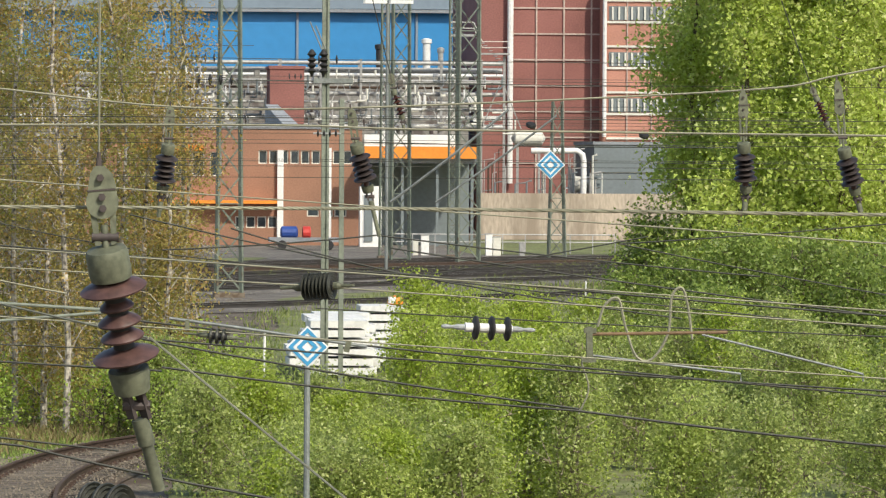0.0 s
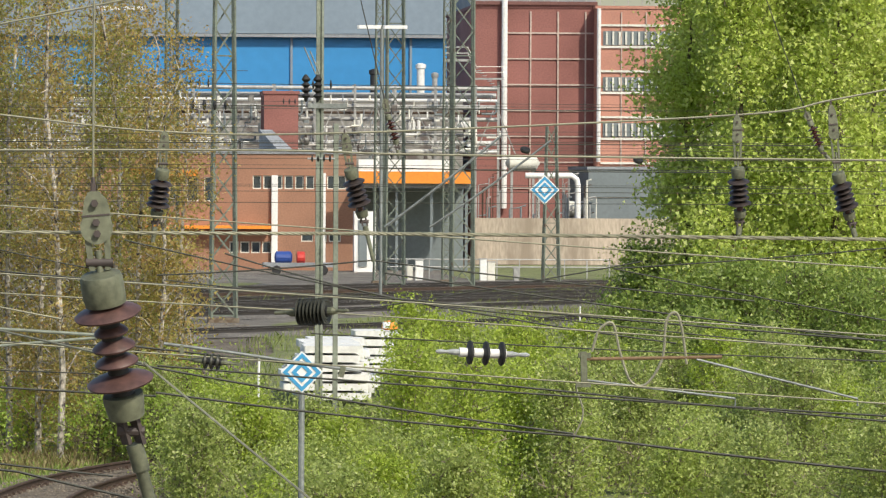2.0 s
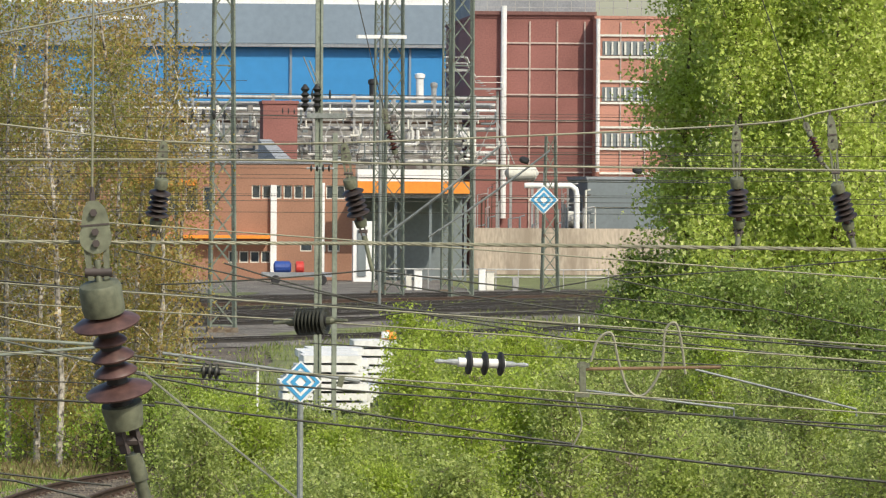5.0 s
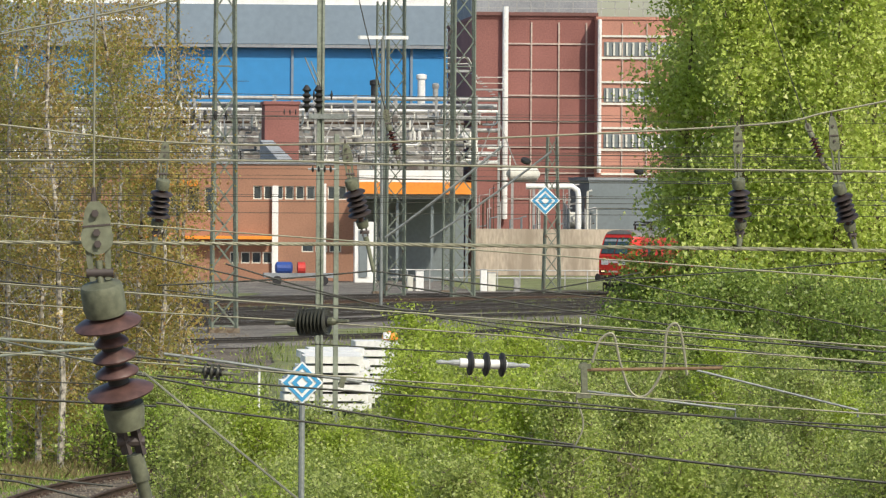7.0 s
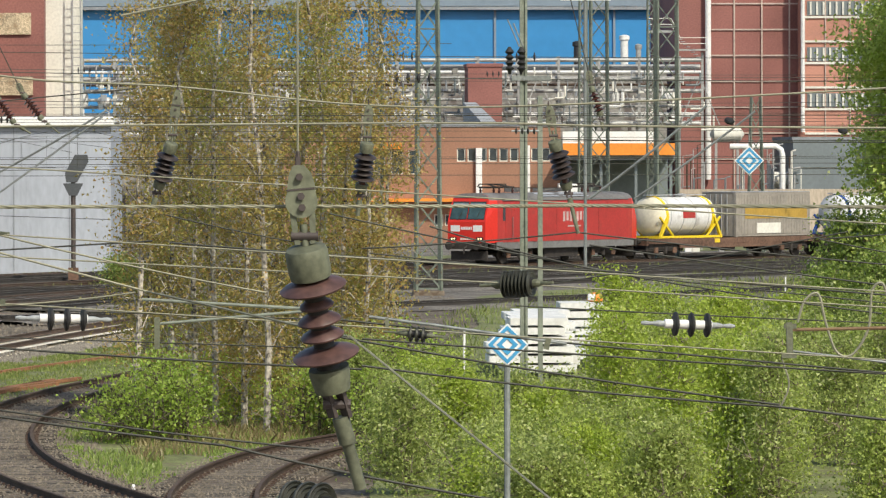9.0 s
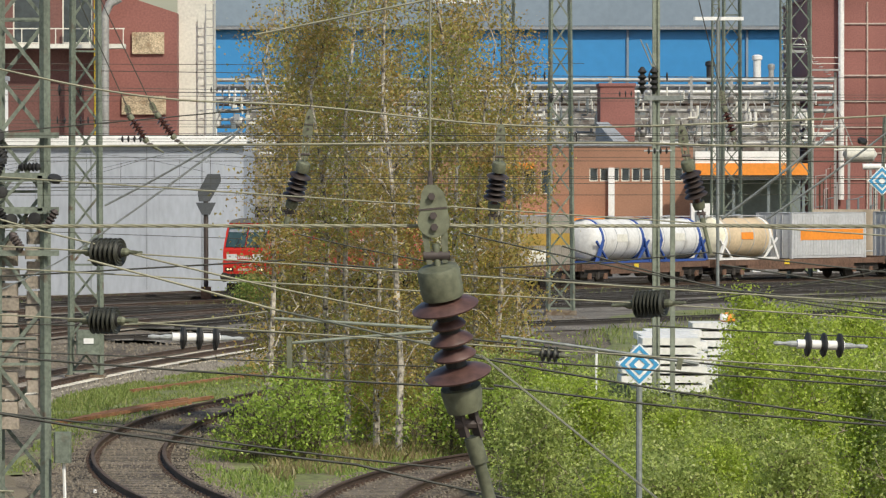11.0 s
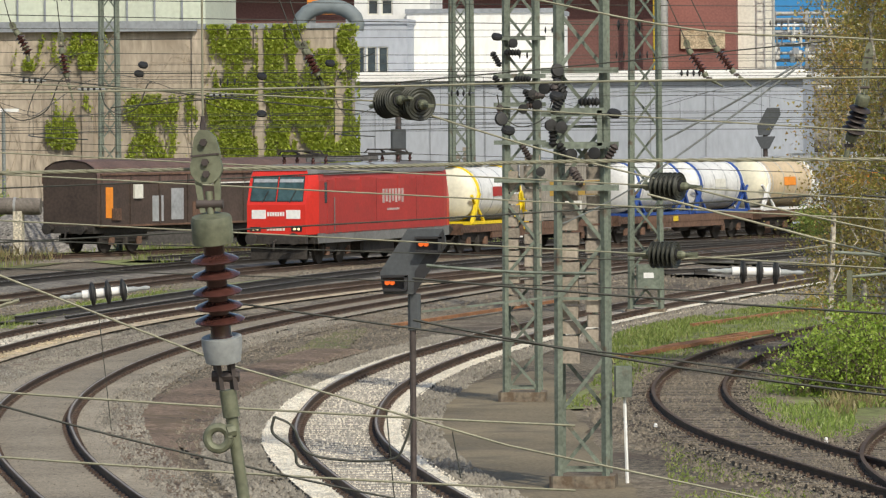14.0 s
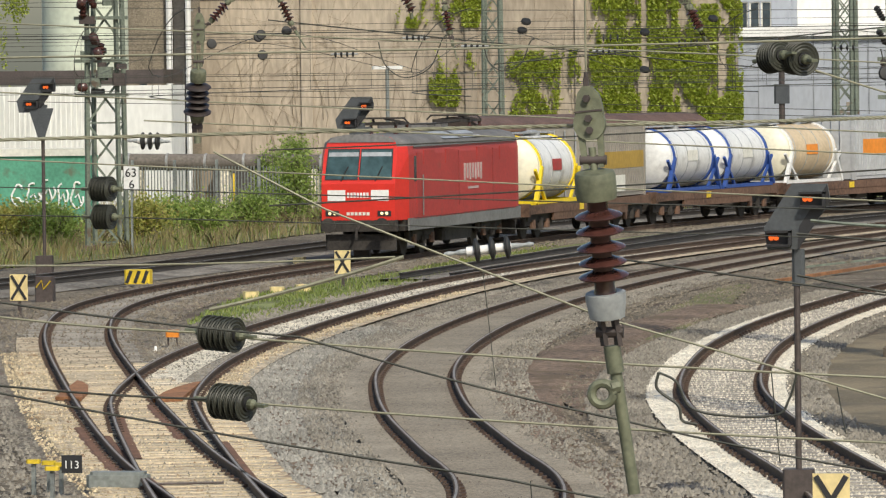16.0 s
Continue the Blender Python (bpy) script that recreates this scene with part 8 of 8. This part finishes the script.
for c in ((-6.58, 88, 5.54), (-5.81, 88, 6.08), (-4.89, 88, 5.8), (-6.69, 88, 5.72), (-5.79, 88, 6.49), (-8.44, 110, 7.34), (-16.96, 120, 6.92), (-17.05, 120, 6.73), (-22.92, 120, 6.66), (-22.29, 120, 6.78), (-14.35, 120, 6.65), (-14.36, 120, 5.84), (-23.97, 120, 6.52), (-22.86, 120, 6.71), (-22.28, 120, 6.79), (-22.83, 120, 6.26), (13.31, 120, 6.4), (10.84, 120, 6.61), (-12.85, 120, 6.93), (-7.92, 120, 6.74)):
    wl = thing("line_wheel", "small dark tension wheel on a wire", "wheel", group="line wheels")
    part("rim", Shape().lathe([(0.03, -0.03), (0.1, -0.04), (0.115, 0), (0.1, 0.04), (0.03, 0.05)], 16, Matrix.Translation(c) @ pose(0, 0, 0, 28 + 50 * (int(abs(c[0]) * 100) % 3 == 0), 0, 25)), BLACK_SHED, wl, smooth=True)


def triple_insulator(a, b, label="white rod insulator with three black discs"):
    ob = thing("section_insulator", label, "insulator", group="section insulators")
    ln = (Vector(b) - Vector(a)).length
    m = along(a, b)
    part("fitting", Shape().lathe([(0.010, 0), (0.018, 0.03), (0.012, ln * 0.12), (0.022, ln * 0.18), (0.022, ln * 0.26)], 10, m), CAP_GREY, ob)
    part("fitting", Shape().lathe([(0.022, ln * 0.74), (0.022, ln * 0.82), (0.012, ln * 0.88), (0.018, ln - 0.03), (0.010, ln)], 10, m), CAP_GREY, ob)
    part("core", Shape().lathe([(0.034, ln * 0.25), (0.034, ln * 0.75)], 14, m), WHITE, ob, smooth=True)
    for u in (0.36, 0.53, 0.7):
        part("disc", Shape().lathe([(0.034, ln * u - 0.02), (0.085, ln * u - 0.008), (0.09, ln * u), (0.085, ln * u + 0.012), (0.034, ln * u + 0.03)], 22, m), BLACK_SHED, ob, smooth=True)


triple_insulator((2.97, 40, 4.61), (3.66, 40.1, 4.58))
triple_insulator((-1.55, 40, 4.66), (-0.86, 40.1, 4.64))
triple_insulator((-6.28, 40, 4.48), (-5.63, 40.1, 4.55))
triple_insulator((-11.87, 55, 5.16), (-11.43, 55, 5.15), "small rod insulator with dark discs")


def wire(pts, r, mat=WIRE, label="thin dark overhead wire", n=5, sag=0.0):
    s = Shape()
    if sag and len(pts) == 2:
        a, b = Vector(pts[0]), Vector(pts[1])
        pts = [a.lerp(b, u) - Vector((0, 0, sag * 4 * u * (1 - u))) for u in np.linspace(0, 1, 12)]
    return solid("overhead_wire", s.tube(pts, r, n), mat, label, "wire", "overhead wires", smooth=True)


def bowed(pts, step=14):
    """A smooth line through 3D points."""
    p = [np.array(q, float) for q in pts]
    p = [2 * p[0] - p[1]] + p + [2 * p[-1] - p[-2]]
    out = []
    for i in range(1, len(p) - 2):
        for u in np.linspace(0, 1, step, endpoint=False):
            a, b, c, d = p[i - 1 : i + 3]
            out.append(tuple(0.5 * (2 * b + (c - a) * u + (2 * a - 5 * b + 4 * c - d) * u**2 + (3 * b - a - 3 * c + d) * u**3)))
    return out + [tuple(p[-2])]


# the thick stranded cable that runs through the whole view, as three twisted strands
main = bowed([(-4.73, 14, 5.63), (-3.58, 14, 5.64), (-2.2, 14, 5.66), (-1.36, 14, 5.67), (-0.79, 14, 5.68), (0.54, 14, 5.68), (1.04, 14, 5.68), (2.37, 14, 5.67), (3.39, 14, 5.66)], 60)
cable = thing("stranded_cable", "pale twisted strand cable across the view", "cable")
for k in range(3):
    pts = [(p[0], p[1] + 0.0026 * math.cos(i * 1.05 + k * 2.094), p[2] + 0.0026 * math.sin(i * 1.05 + k * 2.094)) for i, p in enumerate(main)]
    part("strand", Shape().tube(pts, 0.0027, 6), WIRE, cable, smooth=True)
wire(bowed([(-5.23, 15.5, 5.86), (-3.96, 15.5, 5.86), (-2.43, 15.5, 5.87), (-1.51, 15.5, 5.88), (-0.87, 15.5, 5.89), (0.6, 15.5, 5.9), (1.15, 15.5, 5.89), (2.62, 15.5, 5.88), (3.75, 15.5, 5.88)]), 0.0032, WIRE, "thin pale wire across the view")
wire(bowed([(-6.04, 36, 7.24), (-3.15, 36, 6.68), (-1.53, 36, 6.35), (-0.34, 36, 6.27), (0.89, 36, 6.15), (2.12, 36, 6.15), (4.64, 36, 6.28), (5.26, 36, 6.38), (6.08, 36, 6.55), (8.33, 36, 7.05)]), 0.007, WIRE, "carrying wire with hanging insulators")
wire([(0.17, 13.95, 6.6), (0.17, 13.95, 5.78)], 0.003, WIRE, "upright drop wire to an insulator")
wire([(-1.82, 13.95, 6.75), (-1.82, 13.95, 5.76)], 0.003, WIRE, "upright drop wire to an insulator")
wire([(-0.43, 22, 6.37), (0.46, 22, 6.55), (1.47, 22, 6.76)], 0.0045, WIRE, "thin pale rising guy wire")
wire([(0.43, 20, 5.16), (1.11, 19, 4.62), (1.46, 18, 4.35)], 0.0045, WIRE, "pale taut guy wire")
wire([(-1.29, 26, 5.42), (-0.39, 26, 5.18), (0.51, 24, 5.03)], 0.0055, WIRE, "pale taut guy wire")
wire([(-5.19, 26, 5.44), (-4.65, 26, 5.16), (-3.3, 26, 4.63), (-1.96, 26, 4.24), (-0.64, 26, 3.96)], 0.0055, WIRE, "pale taut guy wire")
for a, b, r, mt in (
    ((-1.66, 18, 5.13), (-0.02, 18, 4.87), 0.0035, WIRE_DARK), ((-0.02, 18, 4.87), (1.27, 18, 4.63), 0.0035, WIRE_DARK),
    ((-2.77, 30, 4.91), (0.71, 30, 4.66), 0.005, WIRE_DARK), ((0.71, 30, 4.68), (2.97, 30, 4.45), 0.005, WIRE_DARK), ((2.97, 30, 4.45), (5.52, 30, 4.19), 0.006, WIRE_DARK),
    ((0.46, 30, 4.86), (2.98, 30, 4.46), 0.005, WIRE_DARK), ((0.78, 40, 4.64), (6.94, 40, 4.05), 0.006, WIRE_DARK),
    ((0.95, 40, 4.5), (6.94, 40, 4.11), 0.006, WIRE_DARK), ((-0.55, 50, 5.05), (3.43, 50, 4.78), 0.007, WIRE_DARK),
    ((3.43, 50, 4.78), (8.68, 50, 4.36), 0.007, WIRE_DARK), ((1.8, 50, 5.19), (3.33, 50, 4.79), 0.006, WIRE_DARK),
    ((3.33, 50, 4.79), (5.9, 50, 4.39), 0.006, WIRE_DARK), ((1.42, 60, 4.83), (3.75, 60, 5), 0.007, WIRE_DARK),
    ((3.75, 60, 5), (7.94, 60, 4.57), 0.007, WIRE_DARK), ((3.01, 60, 4.37), (6.71, 60, 5), 0.006, WIRE_DARK),
    ((3.57, 55, 4.94), (8.55, 55, 4.28), 0.007, WIRE_DARK), ((6.39, 60, 4.92), (10.14, 60, 5.23), 0.006, WIRE_DARK), ((6.39, 60, 4.92), (10.15, 60, 4.24), 0.006, WIRE_DARK),
    ((1.07, 60, 5.21), (4.14, 60, 4.57), 0.007, WIRE_DARK), ((-0.7, 60, 5.2), (1.07, 60, 4.84), 0.006, WIRE_DARK), ((1.5, 60, 4.78), (4.14, 60, 4.55), 0.006, WIRE_DARK),
    ((4.14, 60, 4.55), (10.15, 60, 3.93), 0.006, WIRE_DARK), ((2.58, 50, 4.47), (8.46, 50, 4.21), 0.005, WIRE_DARK),
    ((-8.54, 34, 4.35), (-6.92, 34, 4.2), 0.006, WIRE), ((-6.58, 34, 4.16), (-2.14, 34, 3.88), 0.006, WIRE), ((-8.54, 34, 3.91), (-6.84, 34, 3.78), 0.006, WIRE_DARK), ((-6.51, 34, 3.75), (-2.14, 34, 3.48), 0.006, WIRE),
    ((-7.53, 30, 4.61), (-5.52, 30, 4.36), 0.005, WIRE_DARK), ((-5.52, 30, 4.36), (-3.71, 30, 3.89), 0.005, WIRE_DARK), ((-3.71, 30, 3.89), (-1.89, 30, 3.54), 0.005, WIRE_DARK),
    ((-7.04, 28, 4.23), (-4.08, 28, 3.72), 0.005, WIRE_DARK), ((-4.08, 28, 3.72), (-2.63, 28, 3.49), 0.005, WIRE_DARK),
    ((-5.62, 45, 4.27), (-2.01, 45, 3.79), 0.007, WIRE_DARK), ((-2.01, 45, 3.79), (0.72, 45, 3.44), 0.007, WIRE_DARK),
    ((-4.04, 45, 4.57), (-2.65, 45, 4.5), 0.011, MAST_GREEN), ((-2.1, 45, 4.61), (-0.77, 45, 4.72), 0.006, WIRE),
    ((-7.63, 38, 4.17), (-6.25, 38, 4.53), 0.011, WIRE), ((-9.33, 38, 4.49), (-6.31, 38, 4.53), 0.006, WIRE),
    ((-13.26, 70, 4.13), (-0.98, 70, 4.77), 0.009, WIRE_DARK), ((-15.14, 80, 4.71), (-7.66, 80, 5), 0.009, WIRE_DARK), ((-15.13, 80, 6.62), (-6.83, 80, 5.73), 0.008, WIRE_DARK), ((-11.79, 80, 5.93), (-1.37, 80, 6.82), 0.008, WIRE_DARK),
    ((-1.61, 70, 6.34), (-3.69, 70, 4.84), 0.011, MAST_GREY), ((-3.69, 70, 4.84), (-4.55, 70, 4.41), 0.008, MAST_GREY), ((3.89, 60, 5.36), (5.17, 60, 6.37), 0.012, MAST_GREY), ((4.38, 60, 5.36), (5.7, 60, 6.31), 0.010, MAST_GREY),
    ((-2.79, 60, 5.51), (-1.33, 60, 6.33), 0.010, MAST_GREY), ((-3.15, 34, 5.84), (-1.65, 34, 5.4), 0.005, WIRE), ((-1.65, 34, 5.4), (0.22, 34, 4.98), 0.005, WIRE),
):
    wire([a, b], r * 1.25, mt, "dark stranded overhead line wire" if mt is WIRE_DARK else "pale grey overhead line wire", sag=0.02)
wire([(6.85, 115, 6.2), (10.8, 115, 6.13), (14.9, 115, 6.13)], 0.012, WIRE_DARK, "dark span wire carrying a sign")
# head span over the strain insulators, with their slanted drop wires
wire([(-24, 60, 8.6), (16, 60, 8.6)], 0.01, WIRE_DARK, "dark head span wire")
for x, z, dx in ((8.49, 6.64, -0.7), (3.88, 6.76, -0.45), (-6.73, 6.61, -0.6), (-2.56, 6.6, -0.9), (-2.3, 6.63, -0.95), (-9.39, 6.74, -0.2), (-11.3, 6.82, -0.8), (-11.72, 6.67, 1.2), (-9.94, 6.84, -0.5), (-6.81, 6.61, -0.75)):
    wire([(x + dx, 60, 8.6), (x, 60, z)], 0.006, WIRE_DARK, "dark slanted drop wire to an insulator")
# cross wires that carry the tension wheels and the ribbed insulators
for y, x0, x1, heights in ((120, -34, 18, (5.84, 6.26, 6.4, 6.52, 6.6, 6.66, 6.73, 6.78, 6.92)), (88, -26, 16, (5.54, 5.72, 5.8, 6.08, 6.49)), (110, -30, 18, (7.34,))):
    for z in heights:
        wire([(x0, y, z), (x1, y, z)], 0.005, WIRE_DARK, "thin dark cross wire over the tracks")
for x, y, z in ((-1.58, 34, 4.93), (1.77, 34, 5.03), (-1.56, 34, 5.35), (-3.26, 34, 5.88)):
    wire([(x - 9, y, z + 0.5), (x, y, z), (x + 9, y, z - 0.6)], 0.005, WIRE, "pale grey overhead line wire")
for x, y, z in ((-13.23, 60, 4.57), (-13.22, 60, 4.26), (-16.6, 120, 5.0), (-21, 120, 5.3)):
    wire([(x - 12, y, z + 0.3), (x, y, z), (x + 14, y, z - 0.5)], 0.007, WIRE_DARK, "dark stranded overhead line wire")
# looped jumpers and small rod insulators in rows on the far cross wires
for x, y, z in ((-15.4, 120, 6.26), (-18.3, 120, 6.4), (-19.6, 120, 6.6), (-13.6, 120, 6.4), (-21.2, 120, 6.26), (-10.2, 120, 6.26), (-5.2, 120, 6.66), (6.2, 120, 6.4)):
    q = thing("span_insulator", "row of small dark discs on a cross wire", "insulator", group="span insulators")
    for j in range(4):
        part("disc", Shape().lathe([(0.015, -0.03), (0.07, -0.008), (0.07, 0.012), (0.015, 0.03)], 12, pose(x + j * 0.13, y, z, 0, 90, 0)), BLACK_SHED, q)
    part("core", Shape().tube([(x - 0.1, y, z), (x + 0.5, y, z)], 0.022, 8), CAP_GREY, q)
for x, y, z, w in ((-19.9, 118, 6.5, 1.4), (-17.6, 118, 6.4, 1.0), (-8.6, 112, 6.2, 1.2)):
    jc = thing("jumper_cable", "slack looped jumper cable between wires", "cable", group="jumper cables")
    part("loop", Shape().tube(bowed([(x, y, z), (x + 0.1 * w, y, z - 0.35 * w), (x + 0.4 * w, y, z - 0.55 * w), (x + 0.8 * w, y, z - 0.4 * w), (x + w, y, z + 0.05), (x + 1.12 * w, y, z + 0.15)], 6), 0.014, 6), WIRE_DARK, jc, smooth=True)
# registration arms in front of the thicket
RUSTY_ARM = material("faded_rusty_tube", (0.20, 0.13, 0.07), 0.8, 0, 0.3, 3, 20, 0.1)
arm = thing("registration_arm", "rusty registration arm with a looped jumper cable", "catenary arm")
part("tube", Shape().tube([(4.55, 45, 4.4), (5.69, 45, 4.42)], 0.014, 8), RUSTY_ARM, arm)
part("steady_arm", Shape().tube([(4.55, 45, 4.23), (5.8, 45, 4.08), (5.8, 45, 4.01)], 0.010, 8), MAST_GREY, arm)
part("steady_arm", Shape().tube([(5.48, 45, 4.4), (6.81, 45, 4.08), (6.81, 45, 4.02)], 0.010, 8), MAST_GREY, arm)
part("bracket", Shape().bar((4.55, 45, 4.46), (4.56, 45, 4.17), 0.05).bar((4.51, 45, 4.43), (4.61, 45, 4.43), 0.04).bar((4.49, 45, 4.19), (4.61, 45, 4.19), 0.04), FITTING, arm)
part("jumper_cable", Shape().tube(bowed([(4.62, 45, 4.46), (4.68, 45, 4.64), (4.79, 45, 4.69), (4.85, 45, 4.46), (4.94, 45, 4.22), (5.07, 45, 4.2), (5.2, 45, 4.41), (5.23, 45, 4.71), (5.31, 45, 4.78), (5.36, 45, 4.64), (5.4, 45, 4.36)], 8), 0.012, 6), WIRE, arm, smooth=True)
part("drop_wire", Shape().tube(bowed([(4.49, 45, 4.17), (4.55, 45, 3.95), (4.47, 45, 3.75)], 6), 0.008, 6), WIRE, arm)
arm2 = thing("registration_arm", "pale registration arm with a tensioner", "catenary arm")
part("tube", Shape().tube([(1, 40, 4.66), (1.46, 40, 4.6), (2.43, 40, 4.46)], 0.012, 8), MAST_GREY, arm2)
part("end_clamp", Shape().bar((2.3, 40, 4.5), (2.28, 40, 4.42), 0.04), FITTING, arm2)
part("drop_clamp", Shape().bar((1.13, 40, 4.65), (1.13, 40, 4.58), 0.03), FITTING, arm2)
arm3 = thing("registration_arm", "pair of pale registration tubes on a bracket", "catenary arm")
part("tube", Shape().tube([(-0.64, 40, 4.79), (0.52, 40, 4.72)], 0.012, 8), POST_PALE, arm3)
part("tube", Shape().tube([(-0.55, 40, 4.61), (0.52, 40, 4.7)], 0.011, 8), POST_PALE, arm3)
part("bracket", Shape().bar((-0.53, 40, 4.66), (-0.53, 40, 4.43), 0.04), FITTING, arm3)
loop = thing("jumper_cable", "dark looped jumper cable with clamps", "cable")
part("loop", Shape().tube(bowed([(-4.71, 40, 3.61), (-4.72, 40, 3.49), (-4.57, 40, 3.37), (-4.54, 40, 3.26), (-4.43, 40, 3.23)], 8), 0.012, 6), WIRE_DARK, loop, smooth=True)
part("loop", Shape().tube(bowed([(-4.71, 40, 3.61), (-4.58, 40, 3.54), (-4.47, 40, 3.35), (-4.18, 40, 3.29), (-3.85, 40, 3.3), (-3.76, 40, 3.41), (-3.69, 40, 3.63)], 8), 0.010, 6), WIRE_DARK, loop, smooth=True)
for p, q in (((-3.41, 40, 3.5), (-3.35, 40, 3.16)), ((-3.89, 40, 3.65), (-3.83, 40, 2.95)), ((-8.99, 60, 3.64), (-8.86, 60, 2.37)), ((-5.66, 40, 2.82), (-5.65, 40, 2.66))):
    wire([p, q], 0.005, WIRE_DARK, "hanging dropper wire with a clamp")
lan = thing("lantern_bracket", "dark post top with hanging loop cable", "signal post")
c = (-24.16, 255, 7.29)
part("post", Shape().tube([(c[0], 255, -0.3), (c[0], 255, c[2])], 0.14, 8), DARK_POST, lan)
part("basket", Shape().box((c[0], 255, c[2] - 2.6), (0.7, 0.4, 0.9), chamfer=0.1), SIGNAL_GREY, lan)
part("lower_lamp", Shape().box((c[0] + 0.45, 255, c[2] - 4.4), (1.1, 0.4, 0.7), chamfer=0.2), SIGNAL_GREY, lan)
# contact and carrying wires over the tracks, with droppers
for line, lo, hi in ((LINE_A, 20, 150), (LINE_B, 10, 150), (LINE_F, 30, 190), (LINE_C, 20, 120)):
    ln = line[lo:hi]
    wire([(x, y, 5.45) for x, y in ln[::4]], 0.009, WIRE_DARK, "dark contact wire over a track")
    top = [(x, y, 6.3 + 0.5 * math.cos(i * 1.2 / 50 * 2 * math.pi)) for i, (x, y) in enumerate(ln)]
    wire(top[::3], 0.008, WIRE_DARK, "carrying wire over a track")
    for i in range(4, len(ln) - 4, 8):
        wire([(ln[i][0], ln[i][1], 5.45), top[i]], 0.005, WIRE_DARK, "short dropper between wires")
for y, z0, z1, x0, x1 in ((160, 9.2, 8.2, -40, 30), (190, 10.2, 9.5, -45, 40), (230, 9.0, 8.4, -60, 10), (235, 11.4, 11.0, -60, 10), (240, 7.6, 7.4, -60, 45), (255, 10.2, 9.8, -60, 45), (300, 11.0, 10.6, -30, 60), (310, 9.0, 9.4, -30, 60)):
    wire([(x0, y, z0), (x1, y + 15, z1)], 0.014, WIRE_DARK, "dark far cross span wire", sag=0.3)
    for k in range(3):
        x = x0 + (x1 - x0) * RNG.uniform(0.1, 0.9)
        u = (x - x0) / (x1 - x0)
        q = thing("span_insulator", "row of three small dark discs on a span wire", "insulator", group="span insulators")
        zz = z0 + (z1 - z0) * u - 0.3 * 4 * u * (1 - u)
        for j in range(3):
            part("disc", Shape().lathe([(0.03, -0.04), (0.16, -0.01), (0.16, 0.02), (0.03, 0.05)], 12, pose(x + j * 0.32, y + 15 * u, zz, 0, 90, 0)), BLACK_SHED, q)



# ---- movement: the train comes nearer along its track ----
LINE = smooth_line(MAIN_LINE, 0.5)
RUN = np.concatenate([[0], np.cumsum(np.hypot(*np.diff(LINE, axis=0).T))])
FRONT = [(0.0, 406.0), (4.0, 331.0), (7.0, 274.8), (8.0, 256.8), (9.0, 238.2), (10.25, 213.2), (11.5, 188.2), (12.5, 168.7), (13.5, 149.5), (14.5, 130.2), (15.5, 109.8), (16.0, 99.8)]


def on_track(s):
    return Vector((np.interp(s, RUN, LINE[:, 0]), np.interp(s, RUN, LINE[:, 1]), 0))


def ride(s, length, pivot):
    """Pose of a vehicle whose front is s metres along the track, riding on two bogies."""
    a, b = on_track(s + pivot), on_track(s + length - pivot)
    d = (b - a).normalized()
    return pose(*(a - d * pivot), 0, 0, math.degrees(math.atan2(d.y, d.x)) - 90)


def front_run(t):
    """Track length of the train's front at a time."""
    return float(np.interp(t, [a for a, b in FRONT], [b for a, b in FRONT]))


def motions():
    times = [0.5 * i for i in range(33)]
    walk(loco, [(t, ride(front_run(t), 16.9, 3.8)) for t in times])
    for w, back, length in zip(W, BACKS, LENGTHS):
        walk(w, [(t, ride(front_run(t) + back, length, 2.4)) for t in times])
    for load, k, at in LOADS:
        walk(load, [(t, ride(front_run(t) + BACKS[k], LENGTHS[k], 2.4) @ pose(0, at, 0)) for t in times])


motions()
